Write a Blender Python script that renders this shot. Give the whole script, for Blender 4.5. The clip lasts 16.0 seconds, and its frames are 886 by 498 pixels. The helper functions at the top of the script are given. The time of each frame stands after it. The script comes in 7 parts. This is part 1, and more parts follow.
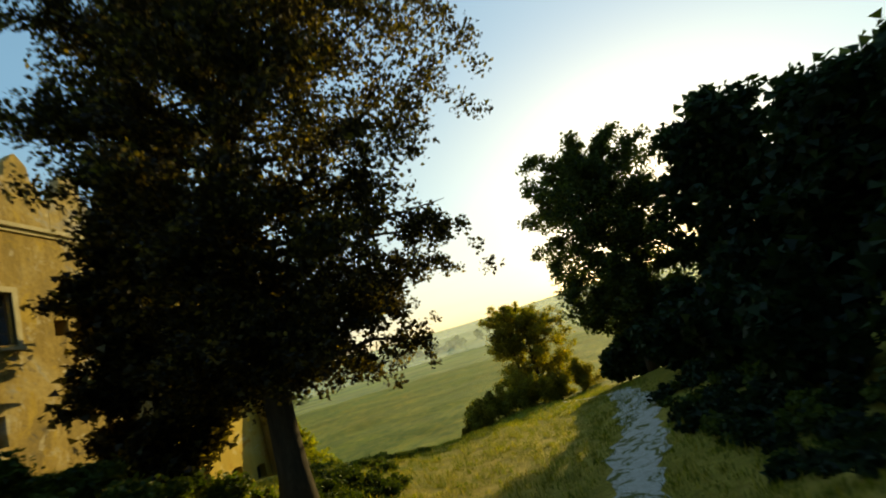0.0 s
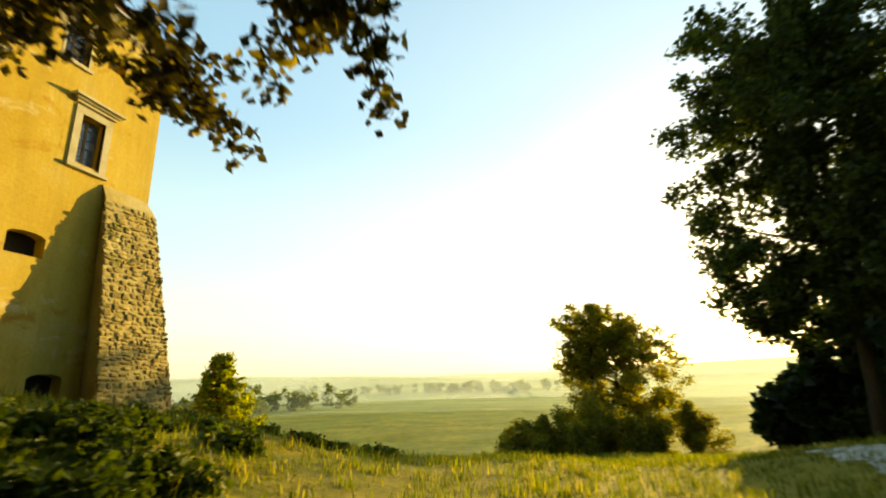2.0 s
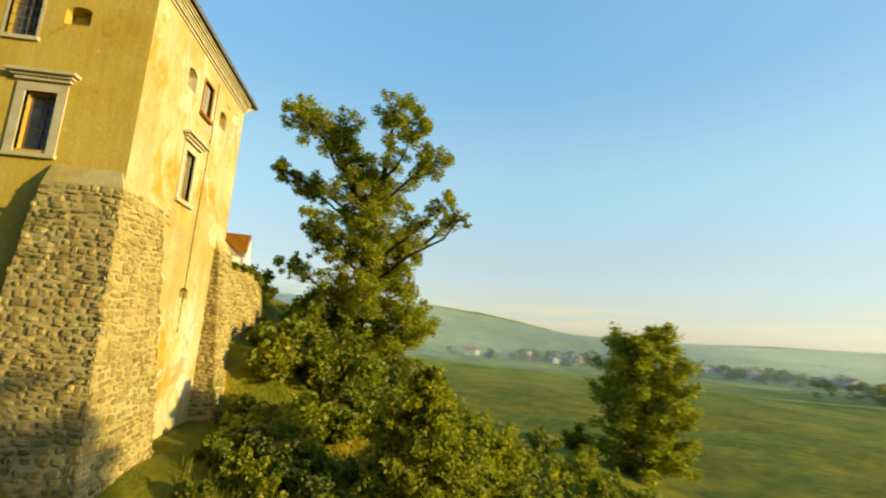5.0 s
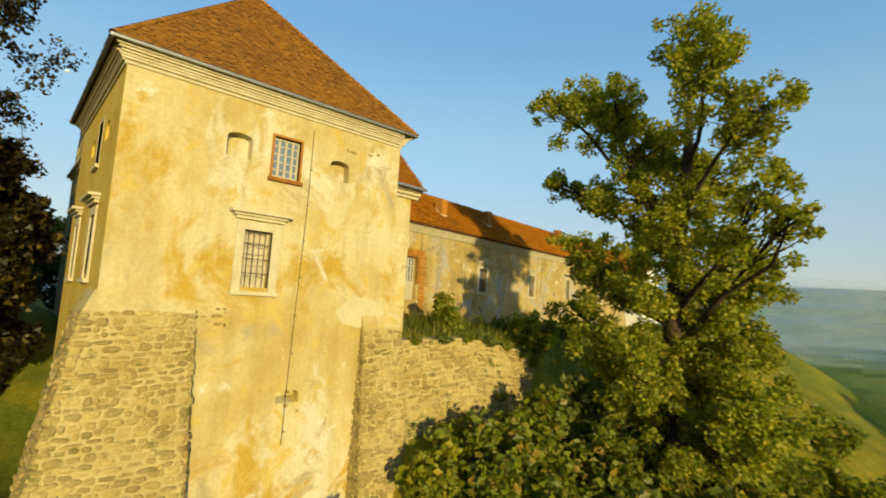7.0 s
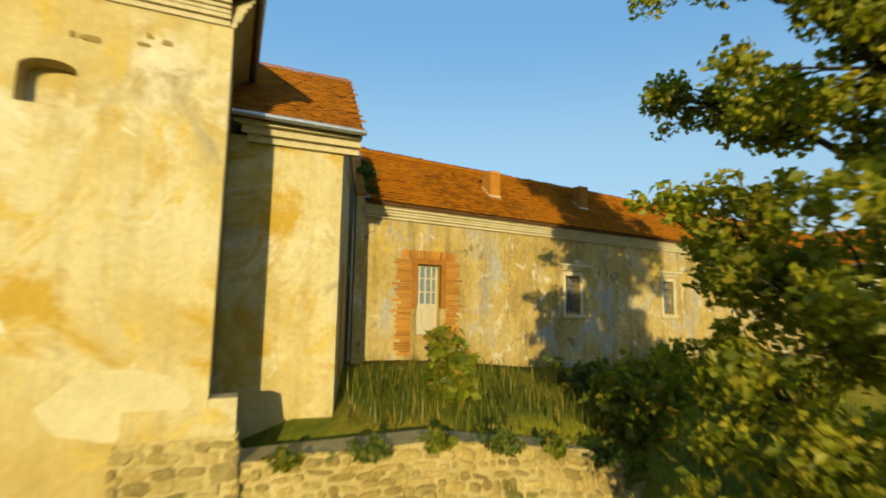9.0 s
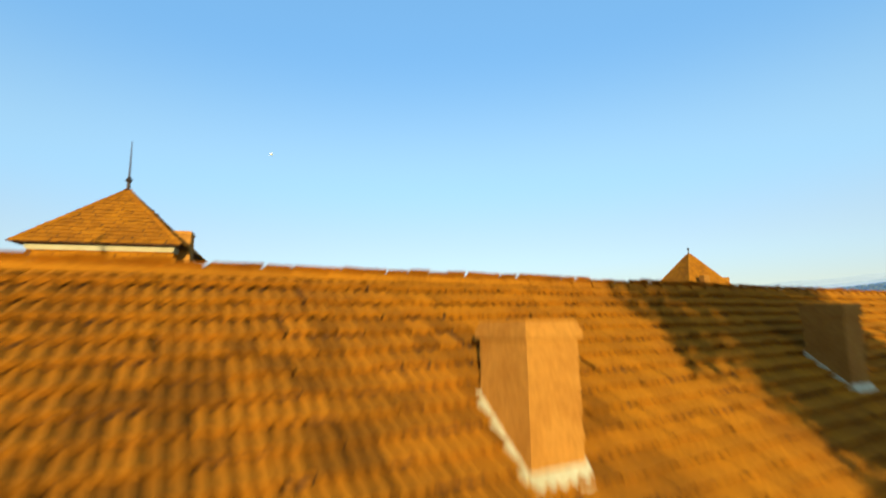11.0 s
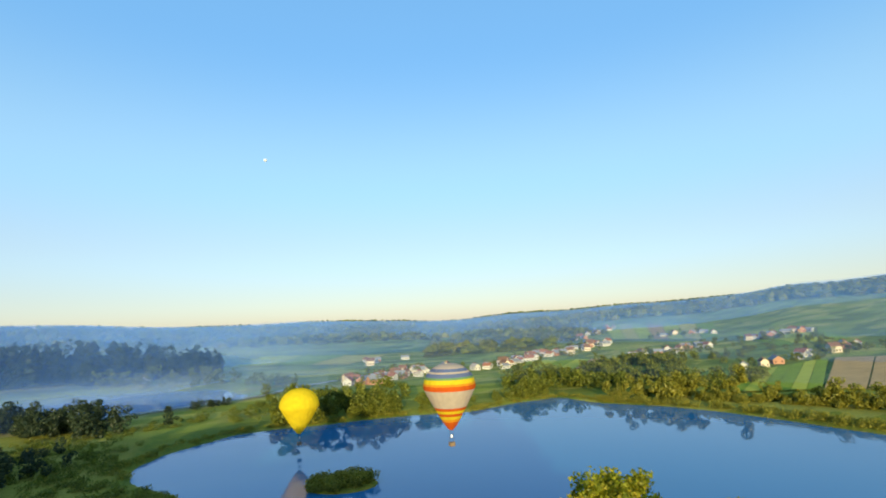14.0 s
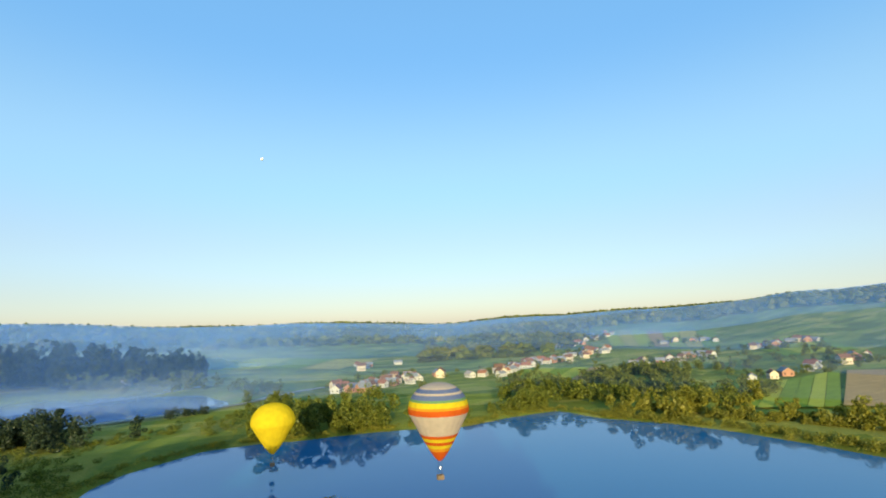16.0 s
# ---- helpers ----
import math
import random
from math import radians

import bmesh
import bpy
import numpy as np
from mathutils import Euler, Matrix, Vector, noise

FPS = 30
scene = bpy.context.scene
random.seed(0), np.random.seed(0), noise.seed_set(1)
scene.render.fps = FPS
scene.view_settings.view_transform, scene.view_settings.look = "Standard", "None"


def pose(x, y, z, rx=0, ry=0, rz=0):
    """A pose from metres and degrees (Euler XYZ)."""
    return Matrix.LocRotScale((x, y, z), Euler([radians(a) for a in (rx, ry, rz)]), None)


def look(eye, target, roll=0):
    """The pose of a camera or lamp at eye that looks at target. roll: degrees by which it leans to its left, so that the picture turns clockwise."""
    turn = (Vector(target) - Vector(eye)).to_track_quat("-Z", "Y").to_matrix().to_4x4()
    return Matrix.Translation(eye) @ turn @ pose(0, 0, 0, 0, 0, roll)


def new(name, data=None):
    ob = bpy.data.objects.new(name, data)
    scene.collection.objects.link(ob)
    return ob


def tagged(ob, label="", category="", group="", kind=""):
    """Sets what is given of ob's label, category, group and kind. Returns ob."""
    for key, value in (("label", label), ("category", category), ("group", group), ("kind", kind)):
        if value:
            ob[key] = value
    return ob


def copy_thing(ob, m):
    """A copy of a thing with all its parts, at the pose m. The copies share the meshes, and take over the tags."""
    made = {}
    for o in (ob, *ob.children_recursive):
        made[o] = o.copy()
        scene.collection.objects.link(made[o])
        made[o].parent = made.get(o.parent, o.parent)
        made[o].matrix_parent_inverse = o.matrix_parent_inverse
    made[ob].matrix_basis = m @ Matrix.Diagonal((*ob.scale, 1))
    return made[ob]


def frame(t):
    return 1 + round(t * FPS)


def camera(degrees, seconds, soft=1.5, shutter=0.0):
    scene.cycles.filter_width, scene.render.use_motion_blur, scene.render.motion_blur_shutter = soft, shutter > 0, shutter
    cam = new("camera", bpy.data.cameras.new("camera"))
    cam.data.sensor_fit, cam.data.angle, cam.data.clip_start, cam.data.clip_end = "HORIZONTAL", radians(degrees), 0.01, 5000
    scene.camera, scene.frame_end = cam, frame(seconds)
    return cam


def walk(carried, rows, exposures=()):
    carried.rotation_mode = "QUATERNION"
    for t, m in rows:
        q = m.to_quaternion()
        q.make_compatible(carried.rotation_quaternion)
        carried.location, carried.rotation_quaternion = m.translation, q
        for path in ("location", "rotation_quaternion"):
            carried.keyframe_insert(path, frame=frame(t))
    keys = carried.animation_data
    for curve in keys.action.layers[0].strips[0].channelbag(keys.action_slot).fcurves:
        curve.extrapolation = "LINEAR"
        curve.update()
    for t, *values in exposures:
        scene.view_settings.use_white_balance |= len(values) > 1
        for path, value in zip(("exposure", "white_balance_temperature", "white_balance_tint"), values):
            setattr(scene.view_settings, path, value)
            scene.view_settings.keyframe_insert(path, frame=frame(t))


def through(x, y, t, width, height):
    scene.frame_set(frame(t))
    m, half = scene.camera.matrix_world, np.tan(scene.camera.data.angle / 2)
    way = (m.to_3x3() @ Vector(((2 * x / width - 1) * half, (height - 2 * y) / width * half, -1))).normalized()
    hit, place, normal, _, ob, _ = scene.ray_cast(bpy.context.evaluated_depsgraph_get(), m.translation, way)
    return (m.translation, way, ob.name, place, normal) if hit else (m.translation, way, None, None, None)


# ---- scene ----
import colorsys
import functools

cam = camera(84.0, 16.0, soft=1.9, shutter=0.35)
PATH = [
    (0.0, (-17.246, 34.121, 4.527), (-16.538, 24.297, 6.255), -16.40),
    (0.5, (-15.789, 29.179, 3.841), (-15.418, 19.358, 5.689), -14.93),
    (1.0, (-15.430, 24.023, 2.131), (-14.871, 14.285, 4.336), -10.71),
    (1.5, (-15.618, 19.374, -0.220), (-14.363, 9.813, 2.428), -4.61),
    (2.0, (-15.791, 15.026, -0.409), (-13.478, 5.669, 2.257), -1.63),
    (2.5, (-15.535, 10.774, -0.284), (-11.880, 1.839, 2.325), 0.40),
    (3.0, (-15.453, 6.957, 0.106), (-10.349, -1.277, 2.587), 2.15),
    (3.5, (-15.827, 3.243, 0.367), (-9.235, -3.903, 2.709), 2.66),
    (4.0, (-15.945, -0.662, 0.157), (-7.998, -6.291, 2.428), 0.84),
    (4.5, (-15.700, -4.412, 1.160), (-6.588, -7.956, 3.261), 2.27),
    (5.0, (-14.995, -7.981, 2.810), (-5.201, -9.013, 4.546), 4.16),
    (5.2, (-14.516, -9.410, 3.731), (-4.629, -9.397, 5.226), 4.95),
    (7.3, (-0.092, -15.675, 7.163), (5.882, -7.734, 8.282), 3.09),
    (7.5, (0.900, -15.517, 7.163), (6.535, -7.335, 8.302), 2.93),
    (7.8, (2.627, -15.142, 7.244), (7.765, -6.632, 8.332), 2.66),
    (8.0, (3.711, -14.591, 7.339), (8.602, -5.934, 8.399), 2.59),
    (8.2, (5.022, -13.858, 7.378), (9.572, -5.017, 8.446), 2.35),
    (10.3, (14.774, 0.304, 11.250), (18.455, 9.521, 12.475), 0.30),
    (10.5, (15.541, 1.676, 11.903), (19.207, 10.890, 13.192), -0.20),
    (10.6, (15.994, 2.490, 12.324), (19.643, 11.704, 13.656), -0.43),
    (11.0, (17.506, 5.565, 13.914), (21.203, 14.738, 15.397), -0.90),
    (11.2, (18.415, 7.173, 14.871), (22.074, 16.340, 16.478), -1.71),
    (11.3, (18.871, 7.957, 15.325), (22.542, 17.116, 16.952), -1.87),
    (11.5, (19.772, 9.534, 16.211), (23.432, 18.683, 17.912), -2.11),
    (11.7, (20.803, 11.309, 17.296), (24.463, 20.451, 19.038), -2.32),
    (12.0, (22.074, 13.801, 19.196), (25.787, 22.936, 20.861), -2.41),
    (12.5, (23.929, 17.871, 22.242), (27.647, 27.007, 23.886), -2.34),
    (13.0, (26.708, 22.280, 25.299), (30.415, 31.432, 26.880), -2.88),
    (13.5, (29.402, 27.143, 27.826), (33.103, 36.310, 29.331), -2.77),
    (14.0, (32.118, 31.920, 29.584), (35.826, 41.088, 31.066), -2.68),
    (14.5, (34.256, 36.547, 30.918), (37.983, 45.706, 32.409), -2.48),
    (15.0, (36.273, 41.213, 31.647), (40.019, 50.361, 33.152), -2.24),
    (15.5, (38.653, 45.734, 32.025), (42.409, 54.877, 33.543), -2.02),
    (16.0, (41.368, 50.105, 32.279), (45.131, 59.244, 33.800), -1.93),
]
EXPO = [(0.0, 1.05, 8200, 6), (0.7, 1.4, 8500, 6), (1.5, 1.65, 9300, 7), (2.2, 1.85, 10300, 8), (2.8, 1.8, 9300, 7), (3.4, 1.7, 8300, 7), (4.2, 1.5, 7600, 7), (5.2, 1.3, 7200, 8), (7.4, 0.95, 6800, 10), (8.4, 0.95, 6700, 10), (10.3, 1.1, 6600, 10), (11.4, 1.25, 6500, 10), (16.0, 1.25, 6400, 10)]
walk(cam, [(t, look(eye, target, roll)) for t, eye, target, roll in PATH], EXPO)

# ---- world and sun ----
SUN_DIR = Vector((-0.37, -0.918, 0.145)).normalized()
GLOW_DIR = Vector((-0.30, -0.942, 0.14)).normalized()  # centre of the painted halo, set a little east of the sun lamp
world = bpy.data.worlds.new("sky")
scene.world = world
world.use_nodes = True
wt = world.node_tree
sky = wt.nodes.new("ShaderNodeTexSky")
sky.sky_type = "NISHITA"
sky.sun_disc = False
sky.sun_elevation = math.asin(SUN_DIR.z)
sky.sun_rotation = math.atan2(SUN_DIR.x, SUN_DIR.y)
sky.altitude = 250
sky.air_density = 1.0
sky.dust_density = 0.5
sky.ozone_density = 2.5
wt.links.new(sky.outputs[0], wt.nodes["Background"].inputs[0])
wt.nodes["Background"].inputs[1].default_value = 0.05
# a high haze over the whole sky: cream at the horizon, clear blue overhead
coord, split, haze = wt.nodes.new("ShaderNodeTexCoord"), wt.nodes.new("ShaderNodeSeparateXYZ"), wt.nodes.new("ShaderNodeValToRGB")
wt.links.new(coord.outputs["Generated"], split.inputs[0])
wt.links.new(split.outputs["Z"], haze.inputs["Fac"])
while len(haze.color_ramp.elements) < 6:
    haze.color_ramp.elements.new(0.5)
for el, (pos, col) in zip(haze.color_ramp.elements, ((0.0, (0.174, 0.163, 0.172)), (0.05, (0.188, 0.185, 0.193)), (0.13, (0.188, 0.224, 0.25)), (0.28, (0.155, 0.268, 0.345)), (0.52, (0.078, 0.205, 0.36)), (1.0, (0.04, 0.13, 0.28)))):
    el.position, el.color = pos, (*col, 1)
haze.color_ramp.interpolation = "EASE"
veil, both = wt.nodes.new("ShaderNodeBackground"), wt.nodes.new("ShaderNodeAddShader")
veil.inputs[1].default_value = 0.72
# thin streaks of cloud low over the horizon
stretch, wisp, fleck, low_band, product, streak = wt.nodes.new("ShaderNodeMapping"), wt.nodes.new("ShaderNodeTexNoise"), wt.nodes.new("ShaderNodeValToRGB"), wt.nodes.new("ShaderNodeValToRGB"), wt.nodes.new("ShaderNodeMath"), wt.nodes.new("ShaderNodeMix")
stretch.inputs["Scale"].default_value = (2.2, 2.2, 34.0)
wisp.inputs["Scale"].default_value, wisp.inputs["Detail"].default_value = 1.6, 5.0
wt.links.new(coord.outputs["Generated"], stretch.inputs["Vector"])
wt.links.new(stretch.outputs["Vector"], wisp.inputs["Vector"])
wt.links.new(wisp.outputs["Fac"], fleck.inputs["Fac"])
fleck.color_ramp.elements[0].position, fleck.color_ramp.elements[1].position = 0.5, 0.68
wt.links.new(split.outputs["Z"], low_band.inputs["Fac"])
low_band.color_ramp.elements.new(0.05)
low_band.color_ramp.elements.new(0.09)
for el, (pos, value) in zip(low_band.color_ramp.elements, ((0.015, 0.0), (0.045, 1.0), (0.07, 1.0), (0.13, 0.0))):
    el.position, el.color = pos, (value, value, value, 1)
product.operation = "MULTIPLY"
wt.links.new(fleck.outputs[0], product.inputs[0])
wt.links.new(low_band.outputs[0], product.inputs[1])
streak.data_type = "RGBA"
streak.inputs[7].default_value = (0.24, 0.205, 0.175, 1)
southern, where = wt.nodes.new("ShaderNodeMapRange"), wt.nodes.new("ShaderNodeMath")
southern.inputs["From Min"].default_value, southern.inputs["From Max"].default_value = 0.2, -0.3
where.operation = "MULTIPLY"
wt.links.new(split.outputs["Y"], southern.inputs["Value"])
wt.links.new(product.outputs[0], where.inputs[0])
wt.links.new(southern.outputs["Result"], where.inputs[1])
wt.links.new(where.outputs[0], streak.inputs[0])
wt.links.new(haze.outputs[0], streak.inputs[6])
wt.links.new(streak.outputs[2], veil.inputs[0])
wt.links.new(wt.nodes["Background"].outputs[0], both.inputs[0])
wt.links.new(veil.outputs[0], both.inputs[1])
# the wide warm halo of the low sun, painted into the sky round GLOW_DIR
toward, halo, warm, lit = wt.nodes.new("ShaderNodeVectorMath"), wt.nodes.new("ShaderNodeValToRGB"), wt.nodes.new("ShaderNodeBackground"), wt.nodes.new("ShaderNodeAddShader")
toward.operation = "DOT_PRODUCT"
toward.inputs[1].default_value = GLOW_DIR
wt.links.new(coord.outputs["Generated"], toward.inputs[0])
wt.links.new(toward.outputs["Value"], halo.inputs["Fac"])
while len(halo.color_ramp.elements) < 5:
    halo.color_ramp.elements.new(0.5)
for el, (pos, col) in zip(halo.color_ramp.elements, ((0.1, (0, 0, 0)), (0.6, (0.022, 0.02, 0.014)), (0.88, (0.07, 0.058, 0.036)), (0.965, (0.13, 0.10, 0.055)), (1.0, (0.5, 0.37, 0.18)))):
    el.position, el.color = pos, (*col, 1)
halo.color_ramp.interpolation = "B_SPLINE"
wt.links.new(halo.outputs[0], warm.inputs[0])
wt.links.new(both.outputs[0], lit.inputs[0])
wt.links.new(warm.outputs[0], lit.inputs[1])
wt.links.new(lit.outputs[0], wt.nodes["World Output"].inputs[0])
sun = new("sun", bpy.data.lights.new("sun", "SUN"))
sun.data.energy = 3.0
sun.data.angle = radians(0.6)
sun.data.color = (1.0, 0.845, 0.42)
sun.matrix_world = look((0, 0, 60), tuple(Vector((0, 0, 60)) - SUN_DIR))


# ---- small tools ----
def link_mesh(name, me, parent=None, label=""):
    ob = new(name, me)
    ob.parent = parent
    if label:
        ob["label"] = label
    return ob


def part(name, bm, material, parent=None, label="", smooth=False):
    """One bmesh as one mesh object under a thing or a part."""
    me = bpy.data.meshes.new(name)
    bm.normal_update()
    bm.to_mesh(me)
    bm.free()
    me.materials.append(material)
    if smooth:
        me.polygons.foreach_set("use_smooth", [True] * len(me.polygons))
    return link_mesh(name, me, parent, label)


def raw_mesh(name, verts, faces, material, smooth=False):
    me = bpy.data.meshes.new(name)
    me.from_pydata([tuple(v) for v in verts] if not isinstance(verts, np.ndarray) else verts.tolist(), [], faces.tolist() if isinstance(faces, np.ndarray) else faces)
    me.materials.append(material)
    if smooth:
        me.polygons.foreach_set("use_smooth", [True] * len(me.polygons))
    return me


def thing(name, label, category, at=(0, 0, 0), group="", kind=""):
    """An Empty at the base of a thing."""
    ob = new(name)
    ob.location = at
    ob.empty_display_size = 0.2
    return tagged(ob, label, category, group, kind)


def box(bm, x0, y0, z0, x1, y1, z1, m=None, bevel=0.0):
    vs = [bm.verts.new(p) for p in ((x0, y0, z0), (x1, y0, z0), (x1, y1, z0), (x0, y1, z0), (x0, y0, z1), (x1, y0, z1), (x1, y1, z1), (x0, y1, z1))]
    fs = [bm.faces.new([vs[i] for i in f]) for f in ((3, 2, 1, 0), (4, 5, 6, 7), (0, 1, 5, 4), (1, 2, 6, 5), (2, 3, 7, 6), (3, 0, 4, 7))]
    if bevel:
        es = list({e for f in fs for e in f.edges})
        r = bmesh.ops.bevel(bm, geom=es, offset=bevel, segments=1, affect="EDGES")
        vs = list({v for f in r["faces"] for v in f.verts} | {v for v in vs if v.is_valid})
    if m is not None:
        for v in vs:
            v.co = m @ v.co
    return vs


def prism(bm, ring, a, b):
    """A closed solid from ring a (list of points) to ring b."""
    va, vb = [bm.verts.new(p) for p in a], [bm.verts.new(p) for p in b]
    n = len(va)
    bm.faces.new(va[::-1])
    bm.faces.new(vb)
    for i in range(n):
        bm.faces.new((va[i], va[(i + 1) % n], vb[(i + 1) % n], vb[i]))


def tube(bm, points, radii, sides=7):
    rings = []
    for i, p in enumerate(points):
        d = (Vector(points[min(i + 1, len(points) - 1)]) - Vector(points[max(i - 1, 0)])).normalized()
        s = d.orthogonal().normalized()
        t = d.cross(s)
        rings.append([bm.verts.new(Vector(p) + (s * math.cos(k * math.tau / sides) + t * math.sin(k * math.tau / sides)) * radii[i]) for k in range(sides)])
    for a, b in zip(rings, rings[1:]):
        for k in range(sides):
            bm.faces.new((a[k], a[(k + 1) % sides], b[(k + 1) % sides], b[k]))
    bm.faces.new(rings[0][::-1])
    bm.faces.new(rings[-1])


def smooth01(a, b, x):
    t = np.clip((x - a) / (b - a), 0, 1)
    return t * t * (3 - 2 * t)


# ---- materials ----
def node_material(name):
    m = bpy.data.materials.new(name)
    m.use_nodes = True
    nt = m.node_tree
    return m, nt, nt.nodes["Principled BSDF"]


def noise_node(nt, scale, detail=6, rough=0.6, stretch=(1, 1, 1), distort=0.0):
    tc = nt.nodes.new("ShaderNodeTexCoord")
    mp = nt.nodes.new("ShaderNodeMapping")
    mp.inputs["Scale"].default_value = stretch
    n = nt.nodes.new("ShaderNodeTexNoise")
    n.inputs["Scale"].default_value = scale
    n.inputs["Detail"].default_value = detail
    n.inputs["Roughness"].default_value = rough
    n.inputs["Distortion"].default_value = distort
    nt.links.new(tc.outputs["Object"], mp.inputs["Vector"])
    nt.links.new(mp.outputs["Vector"], n.inputs["Vector"])
    return n


def ramp_node(nt, source, stops):
    r = nt.nodes.new("ShaderNodeValToRGB")
    e = r.color_ramp.elements
    while len(e) < len(stops):
        e.new(0.5)
    for el, (pos, col) in zip(e, stops):
        el.position, el.color = pos, (*col, 1)
    nt.links.new(source, r.inputs["Fac"])
    return r


def mix_node(nt, fac, a, b, blend="MIX"):
    mx = nt.nodes.new("ShaderNodeMix")
    mx.data_type, mx.blend_type = "RGBA", blend
    for src, name in ((fac, 0), (a, 6), (b, 7)):
        if isinstance(src, (int, float)):
            mx.inputs[name].default_value = src
        elif isinstance(src, tuple):
            mx.inputs[name].default_value = (*src, 1)
        else:
            nt.links.new(src, mx.inputs[name])
    return mx.outputs[2]


def surface(name, stops, scale=1.0, grain=12.0, grain_amount=0.35, rough=0.85, bump=0.3, bump_size=0.02, stretch=(1, 1, 1), metal=0.0, vary=0.0, patches=None, island=False, soft=0.06, streaks=0.0):
    """A surface with two scales of colour change and a fine relief. patches: (colour, threshold, scale) laid over it."""
    m, nt, b = node_material(name)
    big, small = noise_node(nt, scale, 5, 0.62, stretch, 0.4), noise_node(nt, grain, 6, 0.7, stretch)
    col = ramp_node(nt, big.outputs["Fac"], stops).outputs["Color"]
    for pc, pt, ps in patches or ():
        n = noise_node(nt, ps, 7, 0.68, stretch, 0.8)
        f = ramp_node(nt, n.outputs["Fac"], [(pt, (0, 0, 0)), (min(pt + soft, 1), (1, 1, 1))])
        col = mix_node(nt, f.outputs["Color"], col, pc)
    if streaks:  # rain streaks running down the wall
        n = noise_node(nt, 2.2, 6, 0.7, (1, 1, 0.09), 0.3)
        col = mix_node(nt, 1.0, col, ramp_node(nt, n.outputs["Fac"], [(0.36, (1 - streaks, 1 - streaks * 1.05, 1 - streaks * 0.95)), (0.52, (1, 1, 1)), (0.75, (1.08, 1.08, 1.1))]).outputs["Color"], "MULTIPLY")
    dark = ramp_node(nt, small.outputs["Fac"], [(0.25, (1 - grain_amount,) * 3), (0.7, (1, 1, 1))])
    col = mix_node(nt, 1.0, col, dark.outputs["Color"], "MULTIPLY")
    if vary:
        oi = nt.nodes.new("ShaderNodeNewGeometry" if island else "ShaderNodeObjectInfo")
        v = ramp_node(nt, oi.outputs["Random Per Island" if island else "Random"], [(0, (1 - vary,) * 3), (0.7, (1, 1, 1)), (1, (1 + vary * 0.4,) * 3)])
        col = mix_node(nt, 1.0, col, v.outputs["Color"], "MULTIPLY")
    nt.links.new(col, b.inputs["Base Color"])
    b.inputs["Roughness"].default_value, b.inputs["Metallic"].default_value = rough, metal
    b.inputs["Specular IOR Level"].default_value = 0.5 if rough < 0.75 else 0.14
    bp = nt.nodes.new("ShaderNodeBump")
    bp.inputs["Strength"].default_value, bp.inputs["Distance"].default_value = bump, bump_size
    nt.links.new(small.outputs["Fac"], bp.inputs["Height"])
    nt.links.new(bp.outputs["Normal"], b.inputs["Normal"])
    return m


def leaf_material(name, dark, light, through=0.45, dry=None):
    m, nt, b = node_material(name)
    g = nt.nodes.new("ShaderNodeNewGeometry")
    big = noise_node(nt, 0.45, 3, 0.6)
    stops = [(0.0, dark), (0.75, light)] + ([(0.97, dry)] if dry else [(1.0, tuple(c * 1.15 for c in light))])
    c = ramp_node(nt, g.outputs["Random Per Island"], stops).outputs["Color"]
    sh = ramp_node(nt, big.outputs["Fac"], [(0.3, (0.7,) * 3), (0.7, (1.1,) * 3)])
    c = mix_node(nt, 1.0, c, sh.outputs["Color"], "MULTIPLY")
    d, t, mx = nt.nodes.new("ShaderNodeBsdfDiffuse"), nt.nodes.new("ShaderNodeBsdfTranslucent"), nt.nodes.new("ShaderNodeMixShader")
    gl, m2 = nt.nodes.new("ShaderNodeBsdfGlossy"), nt.nodes.new("ShaderNodeMixShader")
    gl.inputs["Roughness"].default_value = 0.45
    gl.inputs["Color"].default_value = (0.5, 0.5, 0.5, 1)
    nt.links.new(c, d.inputs["Color"])
    nt.links.new(mix_node(nt, 1.0, c, (1.25, 1.3, 0.55), "MULTIPLY"), t.inputs["Color"])
    mx.inputs[0].default_value = through
    nt.links.new(d.outputs[0], mx.inputs[1])
    nt.links.new(t.outputs[0], mx.inputs[2])
    m2.inputs[0].default_value = 0.025
    nt.links.new(mx.outputs[0], m2.inputs[1])
    nt.links.new(gl.outputs[0], m2.inputs[2])
    nt.links.new(m2.outputs[0], nt.nodes["Material Output"].inputs["Surface"])
    nt.nodes.remove(b)
    return m


M_PLASTER = surface("old_ochre_plaster", [(0.3, (0.38, 0.27, 0.08)), (0.43, (0.45, 0.345, 0.13)), (0.55, (0.52, 0.43, 0.22)), (0.75, (0.54, 0.48, 0.31))], 0.3, 9, 0.24, 0.92, 0.4, 0.03, soft=0.09, streaks=0.10,
                    patches=[((0.58, 0.52, 0.37), 0.55, 0.24), ((0.43, 0.28, 0.045), 0.53, 0.36), ((0.50, 0.37, 0.10), 0.55, 0.9), ((0.36, 0.30, 0.17), 0.59, 0.5), ((0.62, 0.57, 0.44), 0.61, 0.7), ((0.46, 0.25, 0.05), 0.66, 1.2), ((0.27, 0.20, 0.09), 0.68, 2.1)])
# yellow plaster of the west face, raised in colour for its weak grazing sun
M_PLASTER_A = surface("west_sunlit_plaster", [(0.3, (0.48, 0.31, 0.045)), (0.55, (0.55, 0.385, 0.075)), (0.8, (0.54, 0.42, 0.15))], 0.45, 9, 0.22, 0.92, 0.4, 0.03, soft=0.09, streaks=0.10,
                      patches=[((0.60, 0.48, 0.22), 0.60, 0.7), ((0.46, 0.255, 0.035), 0.59, 0.8), ((0.62, 0.54, 0.32), 0.66, 1.1), ((0.36, 0.26, 0.11), 0.69, 1.5)])
